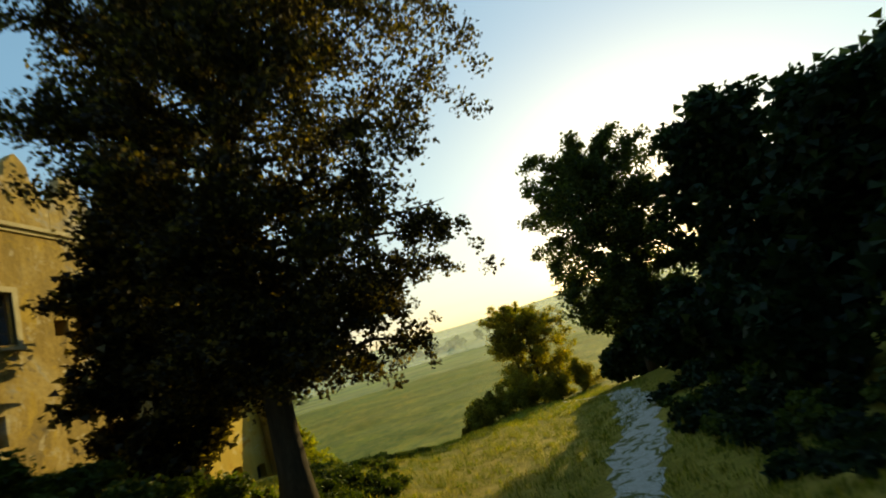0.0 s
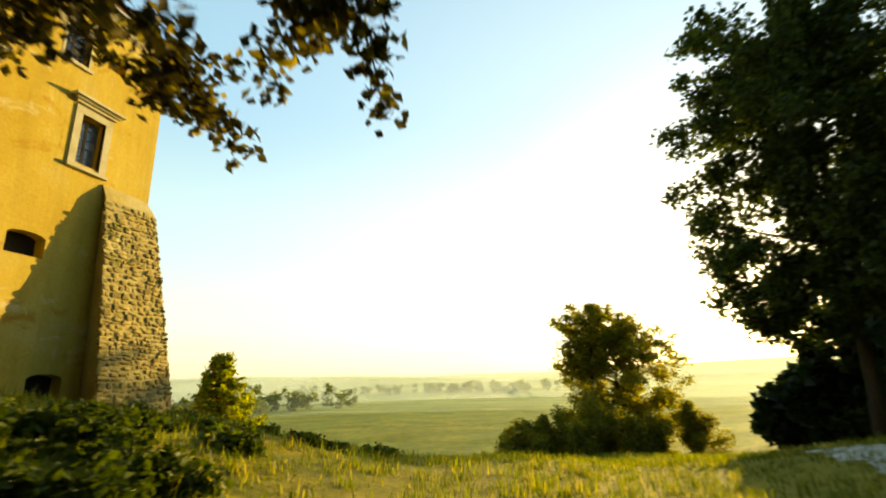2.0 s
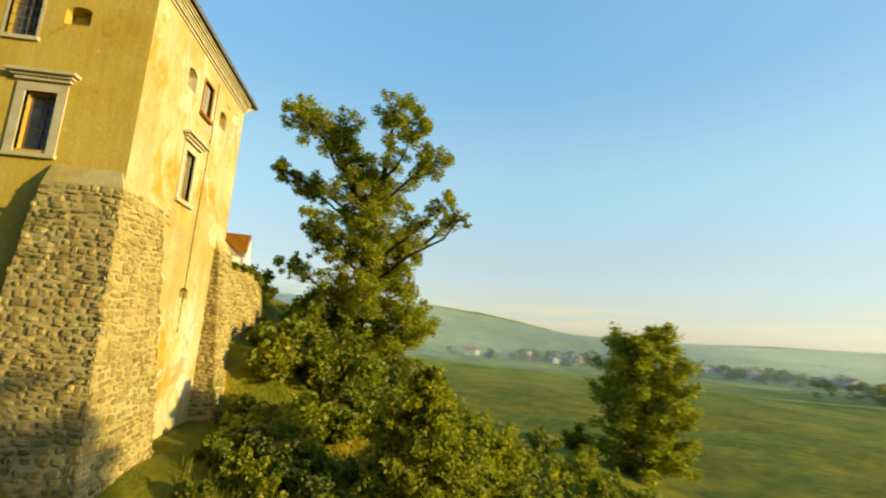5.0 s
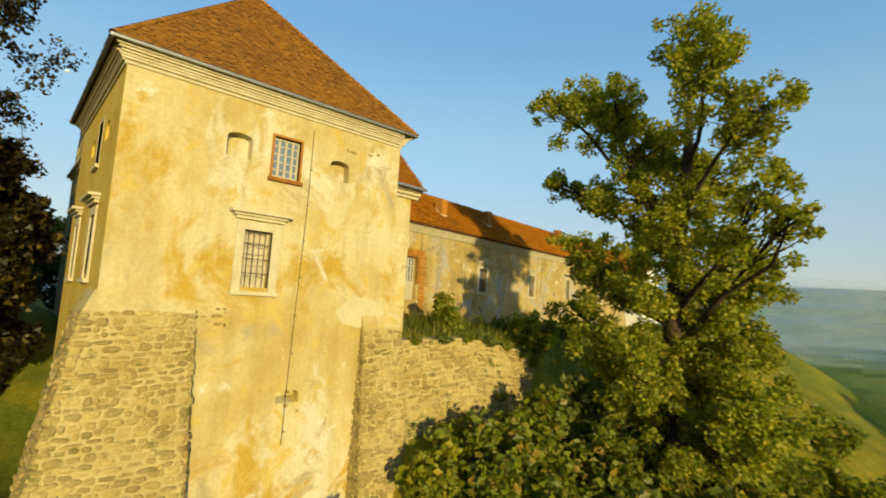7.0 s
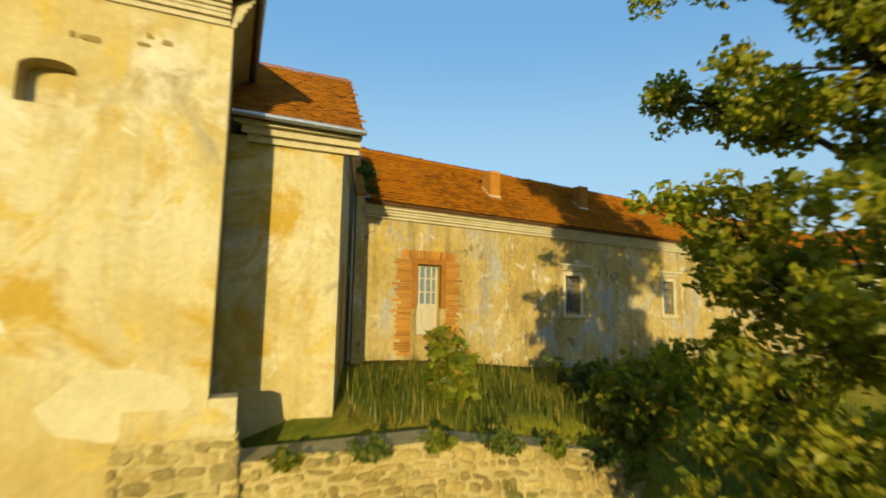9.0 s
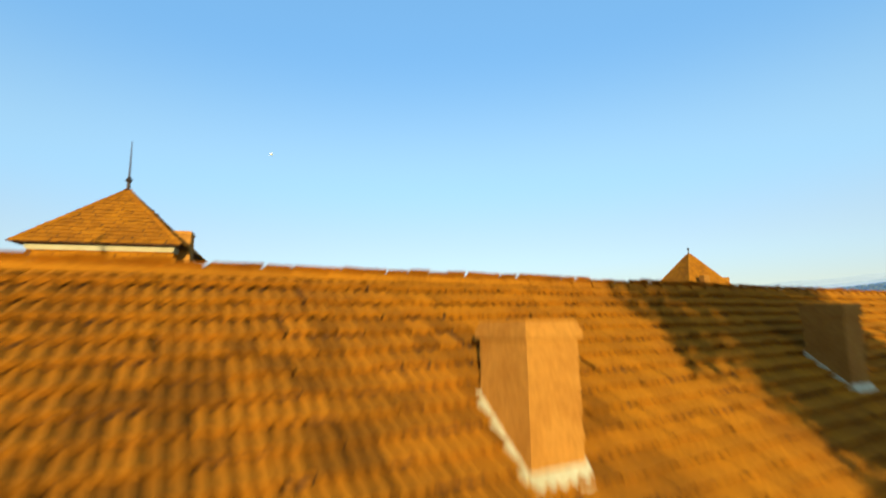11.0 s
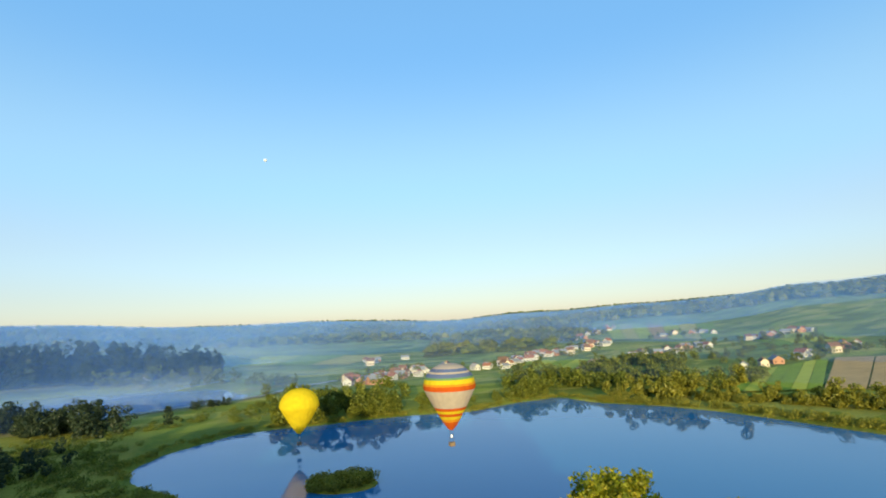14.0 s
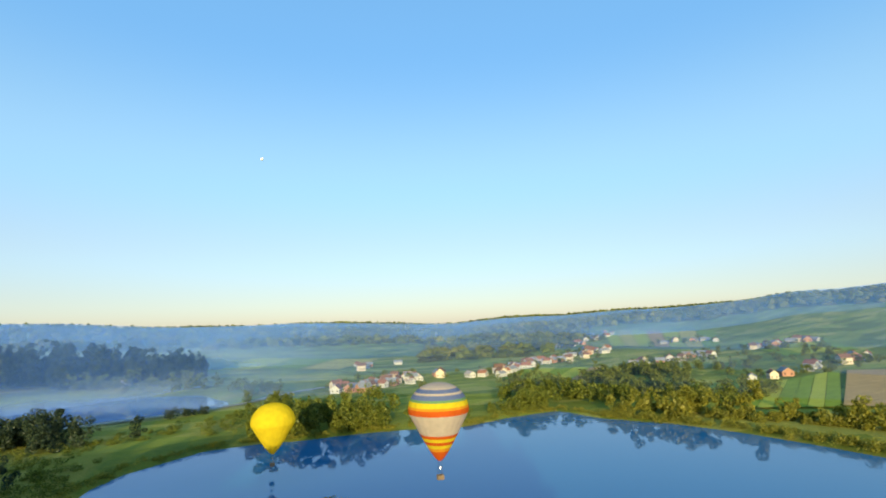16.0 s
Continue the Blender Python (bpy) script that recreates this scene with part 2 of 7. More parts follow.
M_PLASTER_WING = surface("stained_plaster", [(0.32, (0.30, 0.22, 0.085)), (0.46, (0.42, 0.30, 0.10)), (0.62, (0.50, 0.39, 0.18)), (0.8, (0.42, 0.36, 0.25))], 0.5, 7, 0.42, 0.95, 0.7, 0.04, (1, 1, 0.8), soft=0.06, streaks=0.22,
                         patches=[((0.58, 0.50, 0.34), 0.57, 1.1), ((0.20, 0.16, 0.10), 0.60, 1.2), ((0.40, 0.37, 0.31), 0.56, 0.5), ((0.50, 0.35, 0.085), 0.57, 0.8), ((0.54, 0.22, 0.04), 0.67, 1.6), ((0.60, 0.54, 0.42), 0.66, 2.4), ((0.11, 0.09, 0.06), 0.68, 2.8)])
M_WHITE = surface("white_limewash", [(0.3, (0.78, 0.74, 0.62)), (0.6, (0.86, 0.82, 0.71)), (0.8, (0.72, 0.68, 0.56))], 0.35, 6, 0.18, 0.9, 0.2, 0.02, (1, 1, 0.5), patches=[((0.46, 0.44, 0.40), 0.70, 0.5)])
M_WHITE_TRIM = surface("white_stone_trim", [(0.3, (0.74, 0.71, 0.62)), (0.7, (0.84, 0.81, 0.72))], 2.0, 20, 0.15, 0.85, 0.2, 0.01)
M_TRIM = surface("cut_stone_trim", [(0.3, (0.46, 0.39, 0.23)), (0.7, (0.58, 0.52, 0.36))], 2.0, 20, 0.3, 0.88, 0.3, 0.01)
M_STONE = surface("rubble_stone", [(0.3, (0.33, 0.225, 0.07)), (0.5, (0.45, 0.335, 0.115)), (0.75, (0.55, 0.44, 0.19))], 0.9, 14, 0.5, 0.95, 0.9, 0.03, vary=0.34, patches=[((0.20, 0.19, 0.05), 0.57, 0.75), ((0.50, 0.30, 0.09), 0.64, 0.9)])
M_STONE_J = surface("rubble_stone_joined", [(0.3, (0.33, 0.225, 0.07)), (0.5, (0.45, 0.335, 0.115)), (0.75, (0.55, 0.44, 0.19))], 0.9, 14, 0.5, 0.95, 0.9, 0.03, vary=0.34, patches=[((0.20, 0.19, 0.05), 0.57, 0.75), ((0.50, 0.30, 0.09), 0.64, 0.9)], island=True)
M_MORTAR = surface("lime_mortar", [(0.3, (0.41, 0.31, 0.115)), (0.7, (0.55, 0.44, 0.20))], 1.5, 16, 0.4, 0.97, 0.8, 0.03)
TILE_STOPS = [(0.28, (0.33, 0.112, 0.006)), (0.45, (0.40, 0.142, 0.006)), (0.62, (0.46, 0.168, 0.006)), (0.8, (0.36, 0.155, 0.012))]
M_TILE = surface("clay_tile", TILE_STOPS, 0.93, 25, 0.45, 0.9, 0.5, 0.008, vary=0.42)
M_TILE_J = surface("clay_tile_joined", TILE_STOPS, 0.93, 25, 0.45, 0.9, 0.5, 0.008, vary=0.2, island=True)
M_ROOF_BED = surface("roof_boards", [(0.3, (0.10, 0.05, 0.025)), (0.7, (0.17, 0.08, 0.035))], 2, 20, 0.4, 0.95, 0.3, 0.01)
M_SHINGLE_J = surface("brown_clay_shingle", [(0.3, (0.27, 0.115, 0.018)), (0.6, (0.36, 0.155, 0.02)), (0.8, (0.33, 0.165, 0.03))], 0.5, 25, 0.35, 0.92, 0.4, 0.006, vary=0.3, island=True)
M_BRICK = surface("orange_brick", [(0.3, (0.38, 0.15, 0.022)), (0.7, (0.52, 0.23, 0.04))], 3, 22, 0.4, 0.92, 0.5, 0.01, vary=0.35)
M_WOOD = surface("weathered_wood", [(0.3, (0.15, 0.10, 0.06)), (0.7, (0.30, 0.22, 0.14))], 3, 30, 0.4, 0.8, 0.3, 0.005, (1, 1, 0.15))
M_WOOD_LIGHT = surface("painted_wood", [(0.3, (0.42, 0.36, 0.24)), (0.7, (0.55, 0.48, 0.34))], 3, 30, 0.35, 0.7, 0.2, 0.004, (1, 1, 0.2))
# near-black colour standing in for the darkness behind openings
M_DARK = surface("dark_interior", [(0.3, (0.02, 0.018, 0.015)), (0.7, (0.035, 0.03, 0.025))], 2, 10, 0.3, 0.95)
M_IRON = surface("rusty_iron", [(0.3, (0.05, 0.045, 0.04)), (0.7, (0.11, 0.08, 0.06))], 5, 40, 0.3, 0.55, 0.2, 0.003, metal=0.7)
M_ZINC = surface("zinc_sheet", [(0.3, (0.35, 0.37, 0.40)), (0.7, (0.50, 0.52, 0.55))], 2, 18, 0.25, 0.42, 0.1, 0.003, metal=0.8)
M_BARK = surface("bark", [(0.3, (0.035, 0.026, 0.018)), (0.7, (0.10, 0.07, 0.042))], 2.5, 18, 0.5, 0.95, 0.9, 0.03, (1, 1, 0.25))
# copper leaf with its backlit darkness and brown glow put into the colours
M_BEECH = leaf_material("copper_beech_backlit_leaf", (0.013, 0.010, 0.005), (0.055, 0.042, 0.014), 0.58, (0.22, 0.16, 0.035))
M_OAK = leaf_material("oak_leaf", (0.13, 0.16, 0.010), (0.37, 0.365, 0.03), 0.52, (0.48, 0.38, 0.035))
# golden glow of light from behind is mixed into this leaf colour
M_EDGELEAF = leaf_material("backlit_leaf", (0.12, 0.11, 0.012), (0.30, 0.25, 0.03), 0.66, (0.42, 0.30, 0.03))
M_SHRUB = leaf_material("shrub_leaf", (0.10, 0.135, 0.010), (0.28, 0.30, 0.026), 0.5, (0.34, 0.23, 0.04))
# near-black: the deep shade among these leaves is put into their colour
M_SHADELEAF = leaf_material("shade_dark_leaf", (0.006, 0.015, 0.006), (0.022, 0.042, 0.012), 0.25)
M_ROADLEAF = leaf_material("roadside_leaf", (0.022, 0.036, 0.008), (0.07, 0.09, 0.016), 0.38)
# moss green, darkened further for the shade on the mound
M_SHADED_MOSSLEAF = leaf_material("shaded_mossy_leaf", (0.028, 0.05, 0.007), (0.085, 0.11, 0.014), 0.35)
M_FARLEAF = leaf_material("far_tree_leaf", (0.06, 0.085, 0.014), (0.20, 0.21, 0.032), 0.35)
M_WILLOW = leaf_material("lakeside_leaf", (0.12, 0.135, 0.02), (0.30, 0.27, 0.04), 0.35)
# needles darkened in colour for the shade they stand in
M_PINE = leaf_material("shaded_pine_needle", (0.016, 0.03, 0.02), (0.05, 0.07, 0.035), 0.2)
M_GRASSBLADE = leaf_material("grass_blade", (0.08, 0.11, 0.012), (0.22, 0.22, 0.03), 0.55, (0.46, 0.34, 0.06))
M_WEED = leaf_material('weed_leaf', (0.06, 0.10, 0.015), (0.16, 0.19, 0.03), 0.45, (0.3, 0.24, 0.06))
M_FOREST = surface("forest_canopy", [(0.3, (0.08, 0.11, 0.02)), (0.5, (0.17, 0.18, 0.025)), (0.75, (0.27, 0.235, 0.035))], 0.01, 0.35, 0.5, 0.95, 1.0, 3.0, vary=0.45, island=True)
M_PINEWOOD = surface("pine_canopy", [(0.3, (0.014, 0.024, 0.016)), (0.7, (0.04, 0.055, 0.03))], 0.02, 0.5, 0.5, 0.95, 1.0, 2.0, vary=0.4, island=True)
M_GRAVEL = surface("pale_gravel", [(0.3, (0.48, 0.43, 0.35)), (0.7, (0.68, 0.63, 0.53))], 3, 40, 0.4, 0.95, 0.6, 0.02, patches=[((0.15, 0.15, 0.03), 0.50, 1.1), ((0.20, 0.15, 0.06), 0.6, 3.0)])


def glass_material():
    m, nt, b = node_material("window_glass")
    b.inputs["Base Color"].default_value = (0.24, 0.30, 0.36, 1)
    b.inputs["Transmission Weight"].default_value = 0.6
    b.inputs["Roughness"].default_value = 0.06
    n = noise_node(nt, 3.0, 2)
    bp = nt.nodes.new("ShaderNodeBump")
    bp.inputs["Strength"].default_value, bp.inputs["Distance"].default_value = 0.08, 0.02
    nt.links.new(n.outputs["Fac"], bp.inputs["Height"])
    nt.links.new(bp.outputs["Normal"], b.inputs["Normal"])
    return m


M_GLASS = glass_material()
# bluish sky reflection put into the pane colour
M_SKYPANE = surface("sky_tinted_glass", [(0.3, (0.10, 0.14, 0.20)), (0.7, (0.19, 0.24, 0.30))], 1.5, 6, 0.3, 0.25, 0.05, 0.005)


def water_material():
    m, nt, b = node_material("lake_water")
    b.inputs["Base Color"].default_value = (0.02, 0.15, 0.31, 1)
    b.inputs["Roughness"].default_value = 0.03
    b.inputs["IOR"].default_value = 1.33
    n = noise_node(nt, 0.35, 3, 0.5, (1, 0.5, 1))
    bp = nt.nodes.new("ShaderNodeBump")
    bp.inputs["Strength"].default_value, bp.inputs["Distance"].default_value = 0.03, 0.05
    nt.links.new(n.outputs["Fac"], bp.inputs["Height"])
    nt.links.new(bp.outputs["Normal"], b.inputs["Normal"])
    return m


M_WATER = water_material()


def ground_material():
    """Grass near, meadow strips and fields far off, all by place in the land."""
    m, nt, b = node_material("grassland")
    fine, mid, big = noise_node(nt, 6.0, 7, 0.7), noise_node(nt, 0.35, 6, 0.65), noise_node(nt, 0.02, 5, 0.6)
    near = ramp_node(nt, mid.outputs["Fac"], [(0.30, (0.10, 0.155, 0.015)), (0.5, (0.19, 0.225, 0.02)), (0.66, (0.31, 0.28, 0.03)), (0.8, (0.34, 0.26, 0.06))]).outputs["Color"]
    wide = noise_node(nt, 0.035, 5, 0.6, (1, 0.45, 1))
    dry = ramp_node(nt, wide.outputs["Fac"], [(0.42, (0, 0, 0)), (0.6, (1, 1, 1))]).outputs["Color"]
    near = mix_node(nt, dry, near, mix_node(nt, 1.0, near, (1.25, 0.98, 0.6), "MULTIPLY"))
    lush = ramp_node(nt, noise_node(nt, 0.09, 5, 0.65).outputs["Fac"], [(0.4, (0.62, 0.70, 0.7)), (0.62, (1.05, 1.02, 1.0))]).outputs["Color"]
    near = mix_node(nt, 1.0, near, lush, "MULTIPLY")
    place = nt.nodes.new("ShaderNodeSeparateXYZ")
    nt.links.new(nt.nodes.new("ShaderNodeTexCoord").outputs["Object"], place.inputs[0])
    trod, ahead, gold = nt.nodes.new("ShaderNodeMapRange"), nt.nodes.new("ShaderNodeMapRange"), nt.nodes.new("ShaderNodeMath")
    trod.inputs["From Min"].default_value, trod.inputs["From Max"].default_value = -9.0, -13.5
    ahead.inputs["From Min"].default_value, ahead.inputs["From Max"].default_value = -14.0, 4.0
    gold.operation = "MULTIPLY"
    nt.links.new(place.outputs["X"], trod.inputs["Value"])
    nt.links.new(place.outputs["Y"], ahead.inputs["Value"])
    nt.links.new(trod.outputs["Result"], gold.inputs[0])
    nt.links.new(ahead.outputs["Result"], gold.inputs[1])
    worn = ramp_node(nt, noise_node(nt, 0.8, 6, 0.7).outputs["Fac"], [(0.35, (0.26, 0.22, 0.025)), (0.55, (0.42, 0.31, 0.045)), (0.7, (0.50, 0.36, 0.08))]).outputs["Color"]
    near = mix_node(nt, gold.outputs[0], mix_node(nt, 1.0, near, (1.12, 1.0, 0.85), "MULTIPLY"), worn)
    tc = nt.nodes.new("ShaderNodeTexCoord")
    mp = nt.nodes.new("ShaderNodeMapping")
    mp.inputs["Rotation"].default_value = (0, 0, 0.5)
    mp.inputs["Scale"].default_value = (0.004, 0.012, 0.0)
    vo = nt.nodes.new("ShaderNodeTexVoronoi")
    vo.inputs["Randomness"].default_value = 0.8
    nt.links.new(tc.outputs["Object"], mp.inputs["Vector"])
    nt.links.new(mp.outputs["Vector"], vo.inputs["Vector"])
    sep = nt.nodes.new("ShaderNodeSeparateColor")
    nt.links.new(vo.outputs["Color"], sep.inputs["Color"])
    fields = ramp_node(nt, sep.outputs["Red"], [(0.0, (0.20, 0.25, 0.03)), (0.35, (0.36, 0.39, 0.05)), (0.6, (0.48, 0.44, 0.085)), (0.85, (0.27, 0.31, 0.035)), (1.0, (0.54, 0.40, 0.14))]).outputs["Color"]
    fields.node.color_ramp.interpolation = "CONSTANT"
    bigr = ramp_node(nt, big.outputs["Fac"], [(0.35, (0.75,) * 3), (0.65, (1.15,) * 3)]).outputs["Color"]
    fields = mix_node(nt, 1.0, fields, bigr, "MULTIPLY")
    ln = nt.nodes.new("ShaderNodeVectorMath")
    ln.operation = "LENGTH"
    nt.links.new(tc.outputs["Object"], ln.inputs[0])
    mr = nt.nodes.new("ShaderNodeMapRange")
    mr.inputs["From Min"].default_value, mr.inputs["From Max"].default_value = 120, 420
    nt.links.new(ln.outputs["Value"], mr.inputs["Value"])
    col = mix_node(nt, mr.outputs["Result"], near, mix_node(nt, 0.25, fields, near))
    fr = ramp_node(nt, fine.outputs["Fac"], [(0.25, (0.5,) * 3), (0.7, (1.1,) * 3)]).outputs["Color"]
    col = mix_node(nt, 1.0, col, fr, "MULTIPLY")
    nt.links.new(col, b.inputs["Base Color"])
    b.inputs["Roughness"].default_value = 0.95
    b.inputs["Specular IOR Level"].default_value = 0.15
    bp = nt.nodes.new("ShaderNodeBump")
    bp.inputs["Strength"].default_value, bp.inputs["Distance"].default_value = 0.9, 0.15
    nt.links.new(fine.outputs["Fac"], bp.inputs["Height"])
    nt.links.new(bp.outputs["Normal"], b.inputs["Normal"])
    return m


M_GROUND = ground_material()

# ---- land ----
LAKE = [(13, 218), (-5, 242), (-8, 264), (1, 284), (27, 309), (49, 312), (71, 308), (95, 309), (124, 305), (153, 296), (183, 306), (220, 309), (225, 276), (247, 244), (254, 220), (259, 185), (264, 140), (262, 105), (200, 90), (120, 92), (70, 98), (40, 112), (32, 140), (28, 173)]
POND = [(-165, 520), (-120, 445), (-60, 412), (-15, 428), (20, 440), (38, 462), (10, 540), (-70, 572)]
SKYLINE = [(-180, 0.85), (-168, 0.85), (-154, 1.0), (-145, 1.2), (-133, 1.0), (-117, 0.8), (-111, 1.1), (-106, 1.95), (-101, 2.7), (-95, 3.0), (-85, 2.5), (-66, 2.35), (-63, 2.05), (-60, 1.8), (-56.5, 1.8), (-53, 1.15), (-50, 0.95), (-46, 0.72), (-42, 0.72), (-36, 0.38), (-30, 0.35), (-25, -0.05), (-22, -0.1), (-17, 0.16), (-8, 0.5), (-2, 0.36), (5, 0.45), (13, 1.05), (20, 1.15), (60, 1.2), (120, 2.0), (160, 1.3), (180, 0.85)]


def shore_distance(poly, x, y):
    """Signed distance to a polygon: positive outside."""
    p = np.array(poly, float)
    q = np.roll(p, -1, 0)
    best = np.full(x.shape, 1e18)
    inside = np.zeros(x.shape, bool)
    for (ax, ay), (bx, by) in zip(p, q):
        ex, ey = bx - ax, by - ay
        t = np.clip(((x - ax) * ex + (y - ay) * ey) / (ex * ex + ey * ey), 0, 1)
        best = np.minimum(best, (x - ax - t * ex) ** 2 + (y - ay - t * ey) ** 2)
        cross = (ay > y) != (by > y)
        inside ^= cross & (x < (bx - ax) * (y - ay) / (by - ay + 1e-12) + ax)
    d = np.sqrt(best)
    return np.where(inside, -d, d)


def waves(x, y, size, seed):
    """Cheap smooth unevenness, about -1 to 1."""
    r = np.random.RandomState(seed)
    z = 0 * x
    for k in range(6):
        a, f, ph = r.uniform(0, math.tau), r.uniform(0.6, 1.8) / size, r.uniform(0, 9)
        z = z + np.sin((x * math.cos(a) + y * math.sin(a)) * f + ph)
    return z / 3


def land(x, y):
    """Height of the ground."""
    x, y = np.asarray(x, float), np.asarray(y, float)
    front = np.where(y > 20, -1.9 + 0.33 * (np.minimum(y, 40) - 20), np.where(y > -33, -1.9 - 0.055 * (20 - y), -4.82 + 0.26 * (y + 33)))
    front = front - 0.08 * np.clip(-5 - y, 0, 30) * smooth01(-36, -20, x)
    front = front + 0.22 * np.clip(-21 - x, 0, 14) * smooth01(-20, 0, y)
    mound = np.interp(y, [-75, -33, -16, -8, 0, 2, 5, 8, 11, 14, 18, 22, 40], [-24, -10.5, -6.2, -3.7, -1.7, -0.7, -0.2, 0.0, 0.5, 1.8, 3.6, 5.0, 5.4])
    brow = smooth01(4, -8, y)  # south of the tower the ground breaks off nearer to the track
    west = front + (mound - front) * smooth01(-14 - 2.5 * brow, -0.8 - 2.5 * brow, x)
    south_tower = np.where(y > -1, -1.6, -1.6 + 0.27 * (y + 1))
    terrace = np.interp(y, [-60, -16, -9, -2, 0.2, 0.8, 7.0], [-16, -7.0, -2.8, 1.6, 2.0, 5.3, 6.3])
    slope = np.interp(y, [-60, -16, -8, 0, 7.5], [-17, -7.5, -1.8, 3.6, 6.2])
    south = south_tower + (terrace - south_tower) * smooth01(8.8, 10.2, x)
    south = south + (slope - south) * smooth01(17, 22, x)
    z = west + (south - west) * smooth01(-1.2, 0.8, x) * smooth01(9.0, 7.0, y)
    yard = 3.2 + 0 * x
    inside = smooth01(0.5, 2.5, x) * smooth01(7.5, 11, y)
    z = z + (yard - z) * inside
    z = np.where(y > 57, z - 0.62 * (y - 57), z)
    z = np.where(x > 66, z - 0.45 * (x - 66), z)
    base = -14.6 - 5.2 * smooth01(-30, 75, y)
    z = np.maximum(z, base)
    z = np.where((z < base + 3) & (z > base), base + (z - base) ** 2 / 6 + (z - base) * 0.5, z)
    r = np.hypot(x, y)
    yaw = np.degrees(np.arctan2(-x, y))
    el = np.interp(yaw, [a for a, _ in SKYLINE], [b for _, b in SKYLINE])
    top = np.interp(np.abs(yaw), [75, 100], [31, 5]) + 2300 * np.tan(np.radians(el)) + 5 * waves(x, y, 260, 5)
    far = smooth01(380, 2300, r)
    z = z + (top - z) * far + 3.0 * waves(x, y, 120, 7) * smooth01(400, 800, r)
    z = z + 0.16 * waves(x, y, 1.9, 3) * (r < 90) * (1 - inside) + 0.35 * waves(x, y, 7, 4) * smooth01(-24, -30, y) * (r < 300)
    d = np.minimum(shore_distance(LAKE, x, y), shore_distance(POND, x, y))
    bank = -21 + np.clip(d * 0.12, -2.5, 3)
    z = np.where(d < 0, bank, np.where(d < 60, np.maximum(np.minimum(z, -21 + 0.12 * d + 0.006 * d * d), -20.9), z))
    return z


def ground_at(x, y):
    return float(land(np.array([x]), np.array([y]))[0])


def spread(lo, hi, step, far, grow):
    mid = list(np.arange(lo, hi + 1e-6, step))
    out, s, v = [], step, hi
    while v < far:
        s *= grow
        v += s
        out.append(v)
    back, s, v = [], step, lo
    while v > -far:
        s *= grow
        v -= s
        back.append(v)
    return back[::-1] + mid + out


gx = np.array(spread(-45, 70, 1.0, 4200, 1.07))
gy = np.array(spread(-50, 70, 0.8, 4200, 1.035))
GX, GY = np.meshgrid(gx, gy)
GZ = land(GX, GY)
nx, ny = len(gx), len(gy)
idx = np.arange(nx * ny).reshape(ny, nx)
quads = np.stack([idx[:-1, :-1], idx[:-1, 1:], idx[1:, 1:], idx[1:, :-1]], -1).reshape(-1, 4)
ground = new("ground", raw_mesh("ground", np.stack([GX, GY, GZ], -1).reshape(-1, 3), quads, M_GROUND, True))
tagged(ground, "rough green grass and meadow rolling to far hills", "ground", kind="structure")

bm = bmesh.new()
bmesh.ops.create_grid(bm, x_segments=8, y_segments=8, size=1, matrix=Matrix.Translation((128, 205, -21)) @ Matrix.Diagonal((150, 125, 1, 1)))
tagged(part("water", bm, M_WATER), "still blue lake mirroring the sky", "lake", kind="structure")
bm = bmesh.new()
bmesh.ops.create_grid(bm, x_segments=4, y_segments=4, size=1, matrix=Matrix.Translation((-62, 492, -21)) @ Matrix.Diagonal((110, 92, 1, 1)))
tagged(part("water_pond", bm, M_WATER), "small misty pond beyond the causeway", "pond", kind="structure")

# ---- castle: building tools ----
class Side:
    """A wall's own frame: s along it, out from it, z up, from a point of the plan and a heading in degrees; out is to the right of the heading."""

    def __init__(self, x, y, heading):
        a = radians(heading)
        self.o, self.u, self.n = Vector((x, y, 0)), Vector((math.cos(a), math.sin(a), 0)), Vector((math.sin(a), -math.cos(a), 0))

    def at(self, s, out, z):
        return self.o + self.u * s + self.n * out + Vector((0, 0, z))

    def block(self, bm, s0, out0, z0, s1, out1, z1):
        prism(bm, None, [self.at(s0, out0, z0), self.at(s1, out0, z0), self.at(s1, out1, z0), self.at(s0, out1, z0)], [self.at(s0, out0, z1), self.at(s1, out0, z1), self.at(s1, out1, z1), self.at(s0, out1, z1)])


def wall_panel(bm, side, s0, s1, z0, z1, holes=(), thick=0.7):
    """A wall with real openings; holes: (s0, z0, s1, z1)."""
    ss = sorted({s0, s1, *(h[0] for h in holes), *(h[2] for h in holes)})
    zs = sorted({z0, z1, *(h[1] for h in holes), *(h[3] for h in holes)})

    def open_at(i, j):
        if not (0 <= i < len(ss) - 1 and 0 <= j < len(zs) - 1):
            return True
        s, z = (ss[i] + ss[i + 1]) / 2, (zs[j] + zs[j + 1]) / 2
        return any(h[0] < s < h[2] and h[1] < z < h[3] for h in holes)

    verts = {}

    def v(i, j, k):
        if (i, j, k) not in verts:
            verts[i, j, k] = bm.verts.new(side.at(ss[i], -thick * k, zs[j]))
        return verts[i, j, k]

    for i in range(len(ss) - 1):
        for j in range(len(zs) - 1):
            if open_at(i, j):
                continue
            bm.faces.new((v(i, j, 0), v(i + 1, j, 0), v(i + 1, j + 1, 0), v(i, j + 1, 0)))
            bm.faces.new((v(i, j + 1, 1), v(i + 1, j + 1, 1), v(i + 1, j, 1), v(i, j, 1)))
            for di, dj, a, b in ((-1, 0, (i, j), (i, j + 1)), (1, 0, (i + 1, j), (i + 1, j + 1)), (0, -1, (i, j), (i + 1, j)), (0, 1, (i, j + 1), (i + 1, j + 1))):
                if open_at(i + di, j + dj):
                    bm.faces.new((v(*a, 0), v(*b, 0), v(*b, 1), v(*a, 1)))


